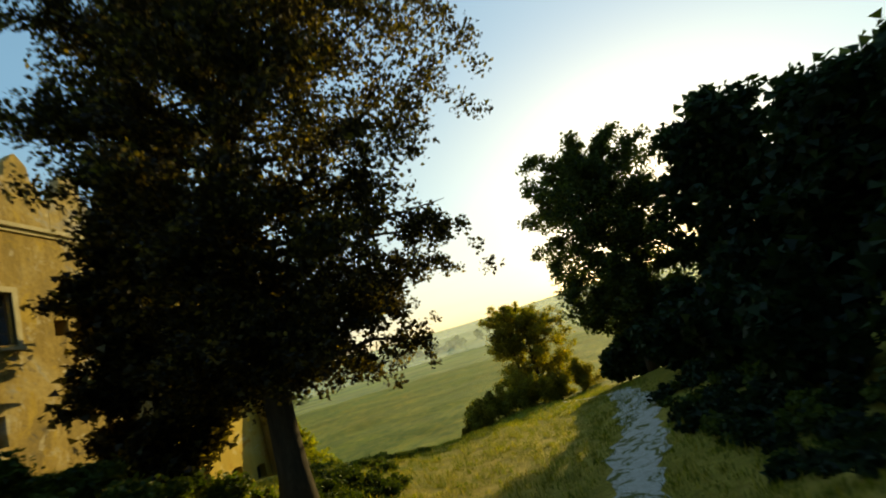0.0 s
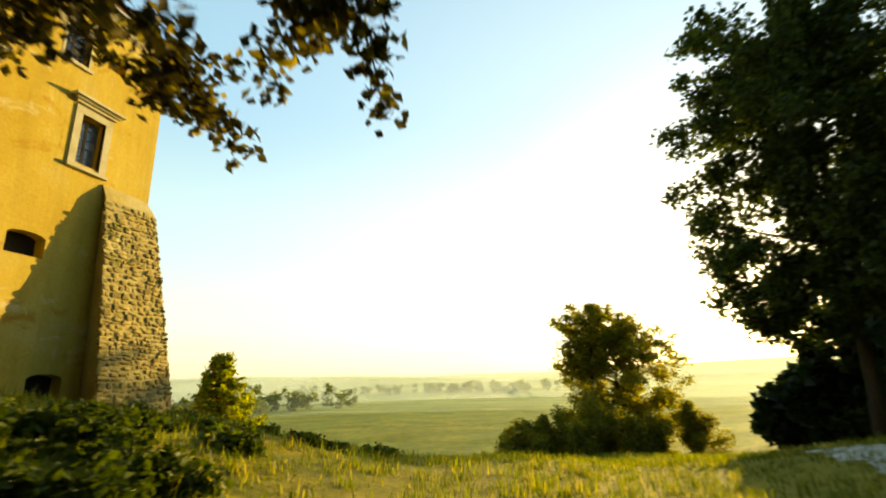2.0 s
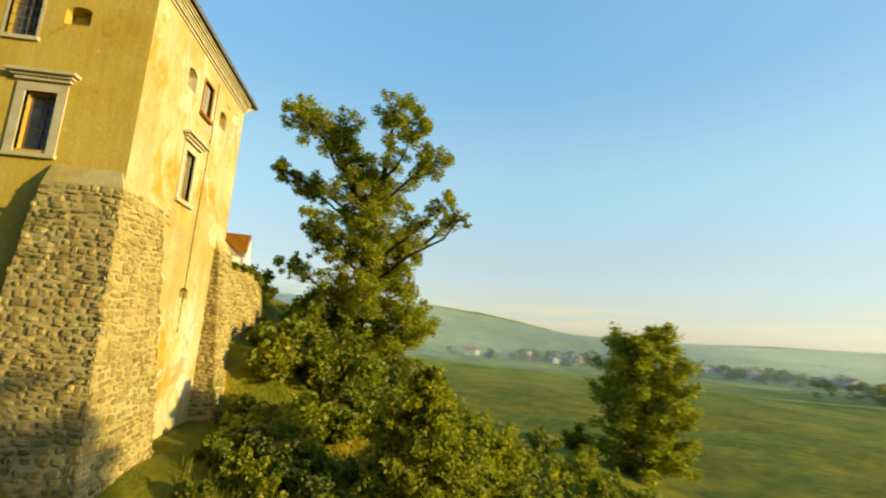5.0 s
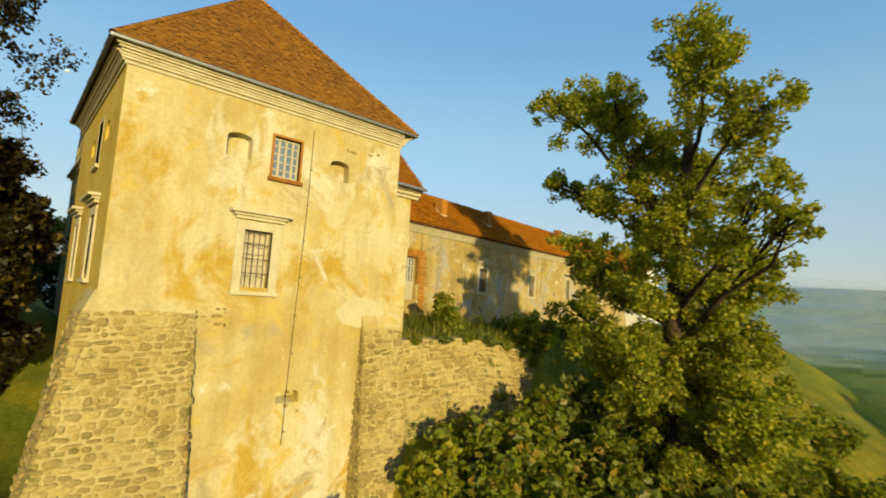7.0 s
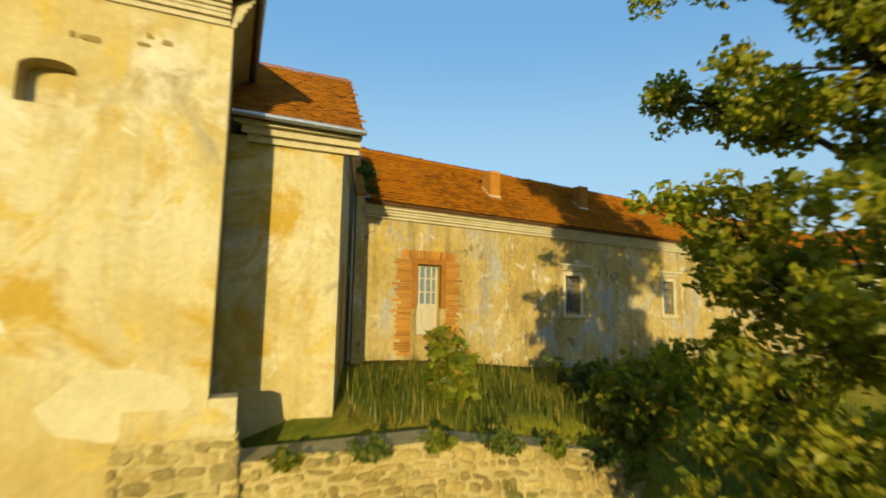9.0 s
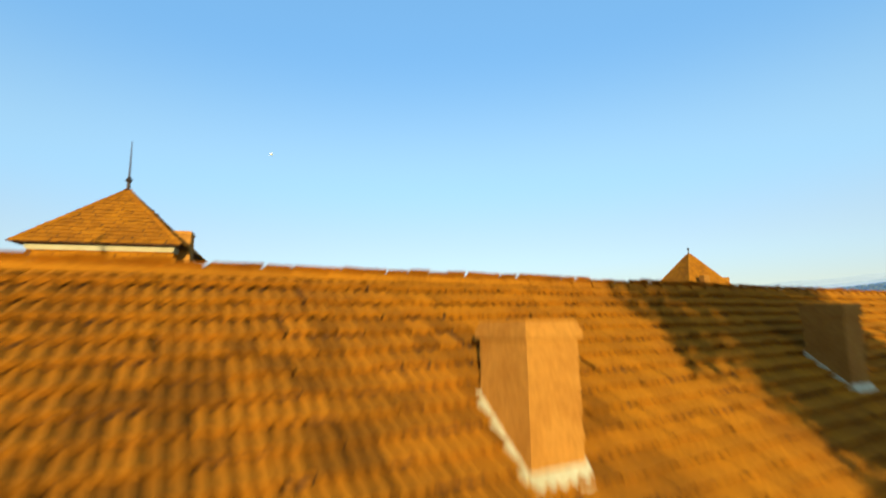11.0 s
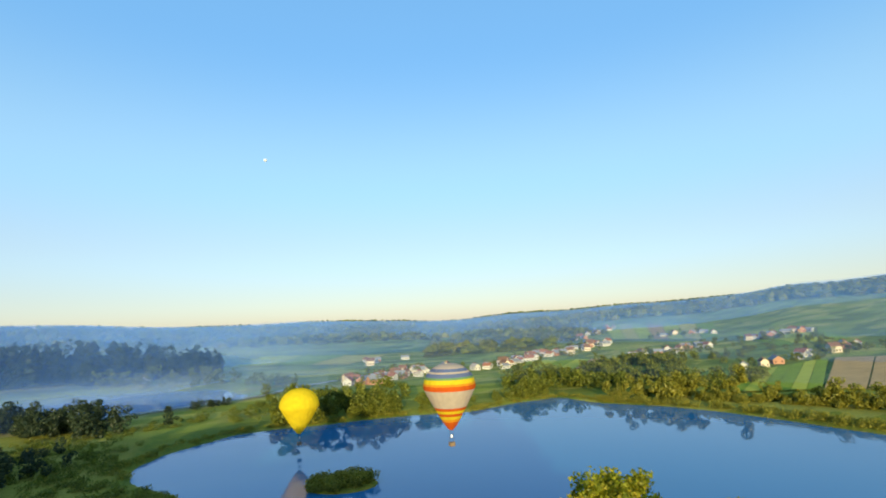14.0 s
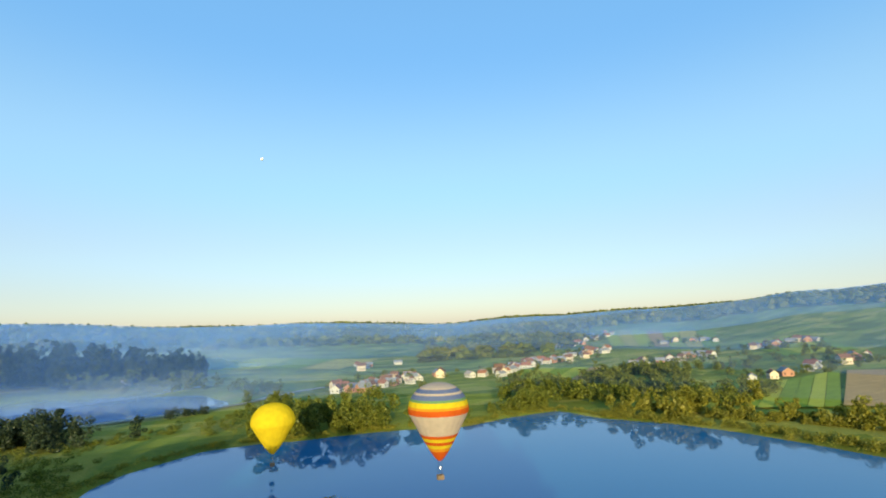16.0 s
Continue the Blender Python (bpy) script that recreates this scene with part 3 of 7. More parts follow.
def moulding(bm, side, s0, s1, steps, back=-0.05):
    """A stepped cornice as one solid, mitred where it starts; steps: (out, z0, z1) from the bottom up."""
    prof = [(back, steps[0][1])] + [q for o, a, b in steps for q in ((o, a), (o, b))] + [(back, steps[-1][2])]
    prof = [q for i, q in enumerate(prof) if i == 0 or q != prof[i - 1]]
    prism(bm, None, [side.at(s0 - max(o, 0), o, z) for o, z in prof], [side.at(s1, o, z) for o, z in prof])


def finish(bm):
    bmesh.ops.recalc_face_normals(bm, faces=bm.faces)
    return bm


def window(parent, side, s0, z0, s1, z1, surround=0.0, hood=False, cols=2, rows=4, depth=0.28, frame_mat=None, brick=False, bars=False, sill=True, name="window", glass=True, trim=None, pane=None):
    """A window in a wall's opening: a stone or brick surround with its frame, panes, sill and hood under it."""
    frame_mat, trim = frame_mat or M_WOOD, M_BRICK if brick else trim or M_TRIM
    bm = bmesh.new()
    w = surround or 0.09
    proud = 0.05 if surround else 0.012
    for a in ((s0 - w, z0 - w * 0.5, s0, z1 + w), (s1, z0 - w * 0.5, s1 + w, z1 + w), (s0, z1, s1, z1 + w)):
        side.block(bm, a[0], -0.12, a[1], a[2], proud, a[3])
    win = part(name, finish(bm), trim, parent)
    bm = bmesh.new()
    f = 0.07
    for a in ((s0, z0, s0 + f, z1), (s1 - f, z0, s1, z1), (s0 + f, z0, s1 - f, z0 + f), (s0 + f, z1 - f, s1 - f, z1)):
        side.block(bm, a[0], -depth - 0.06, a[1], a[2], -depth, a[3])
    for c in range(1, cols):
        x = s0 + (s1 - s0) * c / cols
        side.block(bm, x - 0.035, -depth - 0.05, z0 + f, x + 0.035, -depth + 0.01, z1 - f)
    for r in range(1, rows):
        z = z0 + (z1 - z0) * r / rows
        side.block(bm, s0 + f, -depth - 0.04, z - 0.018, s1 - f, -depth - 0.008, z + 0.018)
    part("window_frame", finish(bm), frame_mat, win)
    if glass:
        for c in range(cols):
            bm = bmesh.new()
            a, b = s0 + (s1 - s0) * c / cols, s0 + (s1 - s0) * (c + 1) / cols
            side.block(bm, a + 0.04, -depth - 0.03, z0 + f, b - 0.04, -depth - 0.022, z1 - f)
            part("pane", finish(bm), pane or M_GLASS, win).visible_shadow = False
    if sill:
        bm = bmesh.new()
        side.block(bm, s0 - w - 0.05, -0.2, z0 - w * 0.5 - 0.12, s1 + w + 0.05, proud + 0.09, z0 - w * 0.5)
        part("sill", finish(bm), trim, win)
    if hood:
        bm = bmesh.new()
        zt = z1 + w
        for k, (o, za, zb) in enumerate(((0.07, 0.06, 0.16), (0.15, 0.16, 0.24), (0.27, 0.24, 0.33))):
            side.block(bm, s0 - w - o, -0.1, zt + za, s1 + w + o, proud + o, zt + zb)
        part("hood", finish(bm), M_TRIM, win, "moulded stone hood over the window")
    if bars:
        bm = bmesh.new()
        for k in range(1, 5):
            s = s0 + (s1 - s0) * k / 5
            tube(bm, [side.at(s, -0.1, z0), side.at(s, -0.1, z1)], [0.013, 0.013], 5)
        for k in range(1, 4):
            z = z0 + (z1 - z0) * k / 4
            tube(bm, [side.at(s0, -0.1, z), side.at(s1, -0.1, z)], [0.011, 0.011], 5)
        part("grille", finish(bm), M_IRON, win, "rusty iron window grille")
    return win


def tile_shape(w, h, waves_n=1, thick=0.045, rise=0.035, tilt=0.085):
    """One roof tile lying along y (up the slope), its lower edge lifted; verts and quads."""
    k = 4 * waves_n + 1
    xs = np.linspace(-w / 2, w / 2, k)
    zs = rise * (0.5 + 0.5 * np.cos(np.linspace(0, math.tau * waves_n, k) + math.pi))
    v = [(x, -h * 0.5, z + tilt) for x, z in zip(xs, zs)] + [(x, h * 0.58, z) for x, z in zip(xs, zs)] + [(x, -h * 0.5, z + tilt - thick - 0.012) for x, z in zip(xs, zs)]
    f = [(i, i + 1, k + i + 1, k + i) for i in range(k - 1)] + [(2 * k + i, 2 * k + i + 1, i + 1, i) for i in range(k - 1)]
    return np.array(v), np.array(f)


def flat_tile(w, h, thick=0.018, tilt=0.03):
    v = [(-w / 2, -h / 2, tilt), (w / 2, -h / 2, tilt), (w / 2, h * 0.6, 0), (-w / 2, h * 0.6, 0), (-w / 2, -h / 2, tilt - thick), (w / 2, -h / 2, tilt - thick)]
    return np.array(v), np.array([(0, 1, 2, 3), (4, 5, 1, 0)])


def in_polygon(poly, x, y):
    inside = np.zeros(x.shape, bool)
    for (ax, ay), (bx, by) in zip(poly, poly[1:] + poly[:1]):
        cross = (ay > y) != (by > y)
        inside ^= cross & (x < (bx - ax) * (y - ay) / (by - ay + 1e-12) + ax)
    return inside


def tile_places(corners, w, h, shift=0.5, jitter=0.012, seed=0):
    """Poses of all the tiles of one roof slope. corners: first two along the eave, the rest above."""
    p = [Vector(c) for c in corners]
    u = (p[1] - p[0]).normalized()
    nrm = u.cross(p[-1] - p[0]).normalized()
    if nrm.z < 0:
        nrm = -nrm
    v = nrm.cross(u).normalized()
    if (p[-1] - p[0]).dot(v) < 0:
        v = -v
    flat = [((q - p[0]).dot(u), (q - p[0]).dot(v)) for q in p]
    ul, uh, vh = min(a for a, _ in flat), max(a for a, _ in flat), max(b for _, b in flat)
    rs = np.random.RandomState(seed)
    out = []
    for r in range(int(vh / h) + 1):
        c = np.arange(ul + (w * shift if r % 2 else 0), uh + w, w)
        yv = np.full(c.shape, (r + 0.5) * h)
        ok = in_polygon(flat, c, np.clip(yv, 0.02, vh - 0.02))
        out += [(a, b) for a, b in zip(c[ok], yv[ok])]
    poses = []
    for a, b in out:
        q = p[0] + u * (a + rs.normal(0, jitter)) + v * (b + rs.normal(0, jitter)) + nrm * (0.03 + abs(rs.normal(0, 0.006)))
        m = Matrix((u, v, nrm)).transposed().to_4x4()
        m = Matrix.Translation(q) @ m @ Euler((rs.normal(0, 0.02), rs.normal(0, 0.02), rs.normal(0, 0.025))).to_matrix().to_4x4()
        poses.append(m)
    return poses


def joined(name, shape, poses, material, parent=None, label=""):
    """Many like pieces as one mesh of kind stuff."""
    if not poses:
        return None
    v, f = shape
    ms = np.array([np.array(m) for m in poses])
    vv = np.einsum("nij,kj->nki", ms[:, :3, :3], v) + ms[:, None, :3, 3]
    ff = (np.arange(len(poses))[:, None, None] * len(v) + f[None]).reshape(-1, f.shape[1])
    ob = link_mesh(name, raw_mesh(name, vv.reshape(-1, 3), ff, material), parent, label)
    ob["kind"] = "stuff"
    return ob


def roof_slab(bm, corners, thick=0.12):
    a = [Vector(c) for c in corners]
    nrm = (a[1] - a[0]).cross(a[-1] - a[0]).normalized()
    if nrm.z < 0:
        nrm = -nrm
    prism(bm, None, [c - nrm * thick for c in a], a)


def ridge_caps(name, a, b, material, parent, step=0.36, radius=0.13):
    """A row of half-round caps along a ridge or hip."""
    a, b = Vector(a), Vector(b)
    d = (b - a).normalized()
    up = Vector((0, 0, 1))
    s = d.cross(up).normalized()
    t = s.cross(d)
    k = 6
    v = []
    for e, (y, r) in enumerate(((-step * 0.5, radius * 1.12), (step * 0.56, radius * 0.9))):
        v += [(math.cos(math.pi * i / (k - 1)) * r, y, math.sin(math.pi * i / (k - 1)) * r * 0.8) for i in range(k)]
    f = np.array([(i, i + 1, k + i + 1, k + i) for i in range(k - 1)])
    m = Matrix((s, d, t)).transposed().to_4x4()
    n = int((b - a).length / step)
    return joined(name, (np.array(v), f), [Matrix.Translation(a + d * (i + 0.5) * step) @ m for i in range(n)], material, parent)


def chimney(parent, m, w, d, z0, z1, cap=True, material=None, name="chimney"):
    """A brick chimney under a roof: shaft with courses, a corbelled head and a zinc apron."""
    bm = bmesh.new()
    rs = random.Random(int(w * 1000 + z1 * 10))
    levels, z = [], z0
    while z < z1 - 0.02:
        h = min(0.085, z1 - z)
        k = 0.025 if z1 - 0.2 < z < z1 - 0.08 else rs.uniform(-0.006, 0.006)
        levels += [(z, k), (z + h - 0.012, k), (z + h - 0.012, k - 0.012), (z + h, k - 0.012)]
        z += h
    rings = [[bm.verts.new(m @ Vector((sx * (w / 2 + k), sy * (d / 2 + k), zz))) for sx, sy in ((-1, -1), (1, -1), (1, 1), (-1, 1))] for zz, k in levels]
    for a, b in zip(rings, rings[1:]):
        for e in range(4):
            bm.faces.new((a[e], a[(e + 1) % 4], b[(e + 1) % 4], b[e]))
    bm.faces.new(rings[0][::-1])
    bm.faces.new(rings[-1])
    ch = part(name, finish(bm), material or M_BRICK, parent, "orange brick chimney")
    return ch


STONE_SHAPES = []


def stone_shapes():
    """A few worn block shapes that all rubble stones share."""
    if STONE_SHAPES:
        return STONE_SHAPES
    for k in range(8):
        rs = np.random.RandomState(40 + k)
        bm = bmesh.new()
        vs = box(bm, -0.5, -0.5, -0.5, 0.5, 0.5, 0.5)
        bmesh.ops.bevel(bm, geom=list(bm.edges), offset=0.24, segments=1, affect="EDGES")
        for v in bm.verts:
            v.co += Vector(rs.uniform(-0.09, 0.09, 3))
        bm.normal_update()
        me = bpy.data.meshes.new("stone")
        bm.to_mesh(me)
        bm.free()
        me.materials.append(M_STONE)
        STONE_SHAPES.append(me)
    return STONE_SHAPES


def rubble(parent, p00, p10, p11, p01, size=0.25, keep=10 ** 9, seed=0, depth=0.14):
    """Stones laid in uneven courses over the face p00 p10 (foot) p11 p01 (top). The first `keep` are pieces of their own, the rest one mesh."""
    rs = random.Random(seed)
    p00, p10, p11, p01 = (Vector(p) for p in (p00, p10, p11, p01))
    height = ((p01 - p00).length + (p11 - p10).length) / 2
    shapes = stone_shapes()
    rest = [[] for _ in shapes]
    z, n = 0.0, 0
    while z < height - 0.06:
        h = min(rs.uniform(0.5, 1.15) * size * 0.85, height - z)
        t0 = (z + h / 2) / height
        a, b = p00.lerp(p01, t0), p10.lerp(p11, t0)
        length = (b - a).length
        up = (p01.lerp(p11, 0.5) - p00.lerp(p10, 0.5)).normalized()
        u = (b - a).normalized()
        nrm = u.cross(up).normalized()
        x = -rs.uniform(0, 0.1)
        while x < length - 0.05:
            w = min(rs.uniform(0.5, 2.0) * size, length - x + 0.04)
            if w < 0.08:
                break
            hh = h * rs.uniform(0.66, 1.15)
            c = a + u * (x + w / 2) + nrm * rs.uniform(-0.06, 0.005) + up * (rs.uniform(-0.03, 0.03) + 0.06 * math.sin(x * 1.7 + z * 2.3))
            tilt = Euler((rs.uniform(-0.1, 0.1), rs.uniform(-0.14, 0.14), rs.uniform(-0.06, 0.06))).to_matrix().to_4x4()
            m = Matrix.Translation(c) @ Matrix((u, nrm, up)).transposed().to_4x4() @ tilt @ Matrix.Diagonal((w * rs.uniform(0.86, 0.98), depth, hh * 0.95, 1))
            k = rs.randrange(len(shapes))
            if n < keep:
                ob = new("stone", shapes[k])
                ob.parent = parent
                ob.matrix_basis = m
            else:
                rest[k].append(m)
            n += 1
            x += w
        z += h
    vv, ff, base = [], [], 0
    for me, ms in zip(shapes, rest):
        if not ms:
            continue
        v = np.array([q.co[:] for q in me.vertices])
        polys = [list(p.vertices) for p in me.polygons]
        for m in ms:
            mm = np.array(m)
            vv.append(v @ mm[:3, :3].T + mm[:3, 3])
            ff += [[base + i for i in p] for p in polys]
            base += len(v)
    if vv:
        ob = link_mesh("rubble", raw_mesh("rubble", np.concatenate(vv), ff, M_STONE_J), parent)
        ob["kind"] = "stuff"
    return n


# ---- corner tower ----
TW, TOP = 9.35, 13.3
FACE_B, FACE_A = Side(0, 0, 0), Side(0, TW, -90)
FACE_E, FACE_N = Side(TW, 0, 90), Side(TW, TW, 180)
tower = thing("corner_tower", "square ochre-plastered castle tower with brown pyramid roof", "tower", (TW / 2, TW / 2, 0))


def under(parent, ob):
    """Keep a part's world place under a parent that stands elsewhere."""
    ob.matrix_parent_inverse = Matrix.Translation(parent.location).inverted()
    return ob


def tower_part(name, bm, material, label="", smooth=False):
    return under(tower, part(name, finish(bm), material, tower, label, smooth))


holes_b = [(3.6, 7.2, 4.49, 9.0), (4.27, 10.86, 5.2, 12.2), (2.8, 11.22, 3.58, 12.0), (6.35, 11.18, 7.12, 11.92), (5.1, 3.52, 5.9, 3.95)]
a_ = lambda y0, z0, y1, z1: (TW - y1, z0, TW - y0, z1)
holes_a = [a_(2.3, 7.3, 3.2, 9.1), a_(3.3, 10.85, 4.2, 12.3), a_(1.85, 11.4, 2.6, 12.0), a_(4.9, 11.4, 5.7, 12.0), a_(3.6, 3.75, 4.75, 4.5), a_(2.3, -0.6, 3.4, 0.25), a_(4.95, -0.1, 6.1, 0.8), a_(6.4, 7.3, 7.3, 9.1)]
for nm, side, holes, mat in (("wall_south", FACE_B, holes_b, M_PLASTER), ("wall_west", FACE_A, holes_a, M_PLASTER_A), ("wall_east", FACE_E, [], M_PLASTER), ("wall_north", FACE_N, [], M_PLASTER)):
    bm = bmesh.new()
    e = 0.004 if nm in ("wall_south", "wall_north") else 0.002
    wall_panel(bm, side, e, TW - e, -5.0, TOP, holes, 0.8)
    tower_part(nm.split("_")[0], bm, mat)
for z in (2.0, 6.4, 10.2):
    bm = bmesh.new()
    box(bm, 0.8, 0.8, z, TW - 0.8, TW - 0.8, z + 0.2)
    tower_part("floor_slab", bm, M_DARK)
# a black block added inside in place of unlit rooms
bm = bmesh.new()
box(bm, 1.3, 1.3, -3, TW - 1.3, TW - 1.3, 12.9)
tower_part("unlit_core", bm, M_DARK)
# niches have a plastered back; the low west ones a black one for shade
for side, hs in ((FACE_B, holes_b[2:5]), (FACE_A, holes_a[2:5] + holes_a[5:7])):
    for s0, z0, s1, z1 in hs:
        bm = bmesh.new()
        dark = z1 < 5
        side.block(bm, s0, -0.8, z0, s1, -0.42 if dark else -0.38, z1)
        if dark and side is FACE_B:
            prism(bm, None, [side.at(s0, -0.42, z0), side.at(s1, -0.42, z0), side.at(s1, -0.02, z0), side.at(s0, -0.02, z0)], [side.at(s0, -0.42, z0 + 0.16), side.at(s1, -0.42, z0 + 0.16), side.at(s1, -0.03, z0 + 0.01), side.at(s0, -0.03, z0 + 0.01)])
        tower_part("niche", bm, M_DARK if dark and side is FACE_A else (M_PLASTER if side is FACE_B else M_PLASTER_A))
        # an arched head closes the opening's upper corners
        bm = bmesh.new()
        w = (s1 - s0) / 2
        for sg in (-1, 1):
            pts = [((s0 + s1) / 2 + sg * w * math.cos(q), z1 - 0.16 + 0.16 * math.sin(q)) for q in np.linspace(0, math.pi / 2, 5)]
            ring = [((s0 + s1) / 2 + sg * w, z1 + 0.002)] + pts
            prism(bm, None, [side.at(s, -0.4, z) for s, z in ring], [side.at(s, -0.002, z) for s, z in ring])
        tower_part("arch_head", bm, M_PLASTER if side is FACE_B else M_PLASTER_A)
for side, win in ((FACE_B, dict(s0=3.6, z0=7.2, s1=4.49, z1=9.0, surround=0.26, hood=True, rows=5, bars=True, frame_mat=M_WOOD_LIGHT, glass=False)), (FACE_B, dict(s0=4.27, z0=10.86, s1=5.2, z1=12.2, rows=5, cols=4, frame_mat=M_WOOD_LIGHT, depth=0.12, pane=M_SKYPANE, brick=True, surround=0.07)),
                  (FACE_A, dict(zip(("s0", "z0", "s1", "z1"), holes_a[0]), surround=0.26, hood=True, rows=5)), (FACE_A, dict(zip(("s0", "z0", "s1", "z1"), holes_a[1]), rows=4, bars=True)), (FACE_A, dict(zip(("s0", "z0", "s1", "z1"), holes_a[7]), surround=0.26, hood=True, rows=5))):
    under(tower, window(tower, side, **win))
for k in range(4):  # boards close the lower south window from within
    bm = bmesh.new()
    FACE_B.block(bm, 3.62 + k * 0.215, -0.46, 7.22, 3.825 + k * 0.215, -0.42 + 0.008 * (k % 2), 8.98)
    tower_part("shutter_board", bm, M_WOOD_LIGHT)
# cornice: three stepped courses all round
for side in (FACE_B, FACE_E, FACE_N, FACE_A):
    bm = bmesh.new()
    moulding(bm, side, 0.0, TW - 0.06, ((0.05, TOP - 0.22, TOP - 0.12), (0.12, TOP - 0.12, TOP - 0.04), (0.15, TOP - 0.04, TOP + 0.03), (0.2, TOP + 0.03, TOP + 0.1), (0.27, TOP + 0.1, TOP + 0.17), (0.33, TOP + 0.17, TOP + 0.28)))
    tower_part("cornice", bm, M_TRIM, "moulded pale cornice under the eaves")
APEX, EZ, EO = Vector((4.8, 4.7, 19.4)), TOP + 0.3, 0.46
EAVE = [Vector((-EO, -EO, EZ)), Vector((TW + EO, -EO, EZ)), Vector((TW + EO, TW + EO, EZ)), Vector((-EO, TW + EO, EZ))]
bm = bmesh.new()
prism(bm, None, EAVE, [APEX + (e - APEX) * 0.004 for e in EAVE])
roof = tower_part("roof", bm, M_ROOF_BED)
for k in range(4):
    a, b = EAVE[k], EAVE[(k + 1) % 4]
    under(tower, joined("tiling", flat_tile(0.19, 0.17), tile_places([a, b, APEX], 0.2, 0.17, seed=k), M_SHINGLE_J, tower))
    under(tower, ridge_caps("hip_capping", a, APEX, M_SHINGLE_J, tower, 0.3, 0.11))
bm = bmesh.new()
tube(bm, [APEX - Vector((0, 0, 0.2)), APEX + Vector((0, 0, 0.5)), APEX + Vector((0, 0, 0.6)), APEX + Vector((0, 0, 1.0))], [0.12, 0.05, 0.1, 0.015], 8)
tower_part("finial", bm, M_IRON, "dark iron finial")
bm = bmesh.new()
for a, b in zip(EAVE, EAVE[1:] + EAVE[:1]):
    tube(bm, [a - Vector((0, 0, 0.02)), b - Vector((0, 0, 0.02))], [0.055, 0.055], 6)
tower_part("gutter", bm, M_ZINC)
# a lightning conductor runs down the south face on short clips
bm = bmesh.new()
tube(bm, [FACE_B.at(5.62, 0.03, 12.75), FACE_B.at(5.60, 0.045, 10.0), FACE_B.at(5.52, 0.03, 7.0), FACE_B.at(5.44, 0.04, 4.2), FACE_B.at(5.42, 0.03, 2.2)], [0.013] * 5, 5)
for z in np.arange(2.6, 12.6, 1.25):
    FACE_B.block(bm, 5.47 + (z - 4) * 0.018, -0.02, z, 5.53 + (z - 4) * 0.018, 0.06, z + 0.03)
tower_part("conductor", bm, M_IRON, "thin dark lightning conductor")


# a smooth pale repair in the plaster, and masonry laid bare under the cornice
bm = bmesh.new()
rs = random.Random(8)
ring = [(8.1 + 1.15 * math.cos(q) * rs.uniform(0.8, 1.15), 6.55 + 0.55 * math.sin(q) * rs.uniform(0.75, 1.2)) for q in np.linspace(0, math.tau, 19)[:-1]]
prism(bm, None, [FACE_B.at(s, -0.02, z) for s, z in ring], [FACE_B.at(s, 0.008, z) for s, z in ring])
tower_part("plaster_repair", bm, surface("fresh_plaster", [(0.3, (0.47, 0.40, 0.22)), (0.7, (0.55, 0.48, 0.30))], 1.2, 8, 0.2, 0.9, 0.3, 0.02), "smooth pale plaster repair")
for s0, s1, z0, z1, sd in ((7.0, 8.5, 12.3, 12.62, 71), (3.1, 4.9, 9.35, 9.55, 72), (2.4, 3.3, 5.9, 6.5, 73), (5.4, 6.2, 3.1, 3.5, 74)):
    rubble(tower, FACE_B.at(s0, -0.03, z0) - tower.location, FACE_B.at(s1, -0.03, z0) - tower.location, FACE_B.at(s1, -0.03, z1) - tower.location, FACE_B.at(s0, -0.03, z1) - tower.location, 0.24, 60, sd, 0.1)


def buttress(name, foot, top, label, faces, keep, seed):
    """A battered block: foot and top rings of four points; stones on the faces named by ring index."""
    bm = bmesh.new()
    prism(bm, None, [Vector(p) for p in foot], [Vector(p) for p in top])
    b = tower_part(name, bm, M_MORTAR, label)
    for k, i in enumerate(faces):
        j = (i + 1) % 4
        rubble(b, foot[i], foot[j], top[j], top[i], keep=keep[k], seed=seed + k)
    bm = bmesh.new()
    c = [Vector(p) for p in top]
    prism(bm, None, c, [p + Vector((0.25 if p.x < 1 else 0.0, 0.25 if p.y < 0.5 else 0.0, 0.55)) for p in c])
    under(tower, part("cap", finish(bm), M_PLASTER, tower))
    return b


buttress("buttress", [(-1.95, 2.2, -4.5), (-1.95, -1.3, -4.5), (2.55, -1.3, -4.5), (2.55, 0.35, -4.5)], [(-0.28, 2.05, 6.35), (-0.28, -0.14, 6.35), (2.4, -0.14, 6.35), (2.4, 0.3, 6.35)], "battered rubble-stone corner buttress", [0, 1, 2], [150, 150, 0], 11)
buttress("buttress", [(8.0, 0.35, -3.5), (7.9, -1.3, -3.5), (10.6, -1.3, -3.5), (10.6, 0.35, -3.5)], [(8.15, 0.3, 6.0), (8.15, -0.2, 6.0), (9.8, -0.2, 6.0), (9.8, 0.3, 6.0)], "battered rubble-stone buttress at the tower's foot", [0, 1, 2], [0, 140, 0], 31)

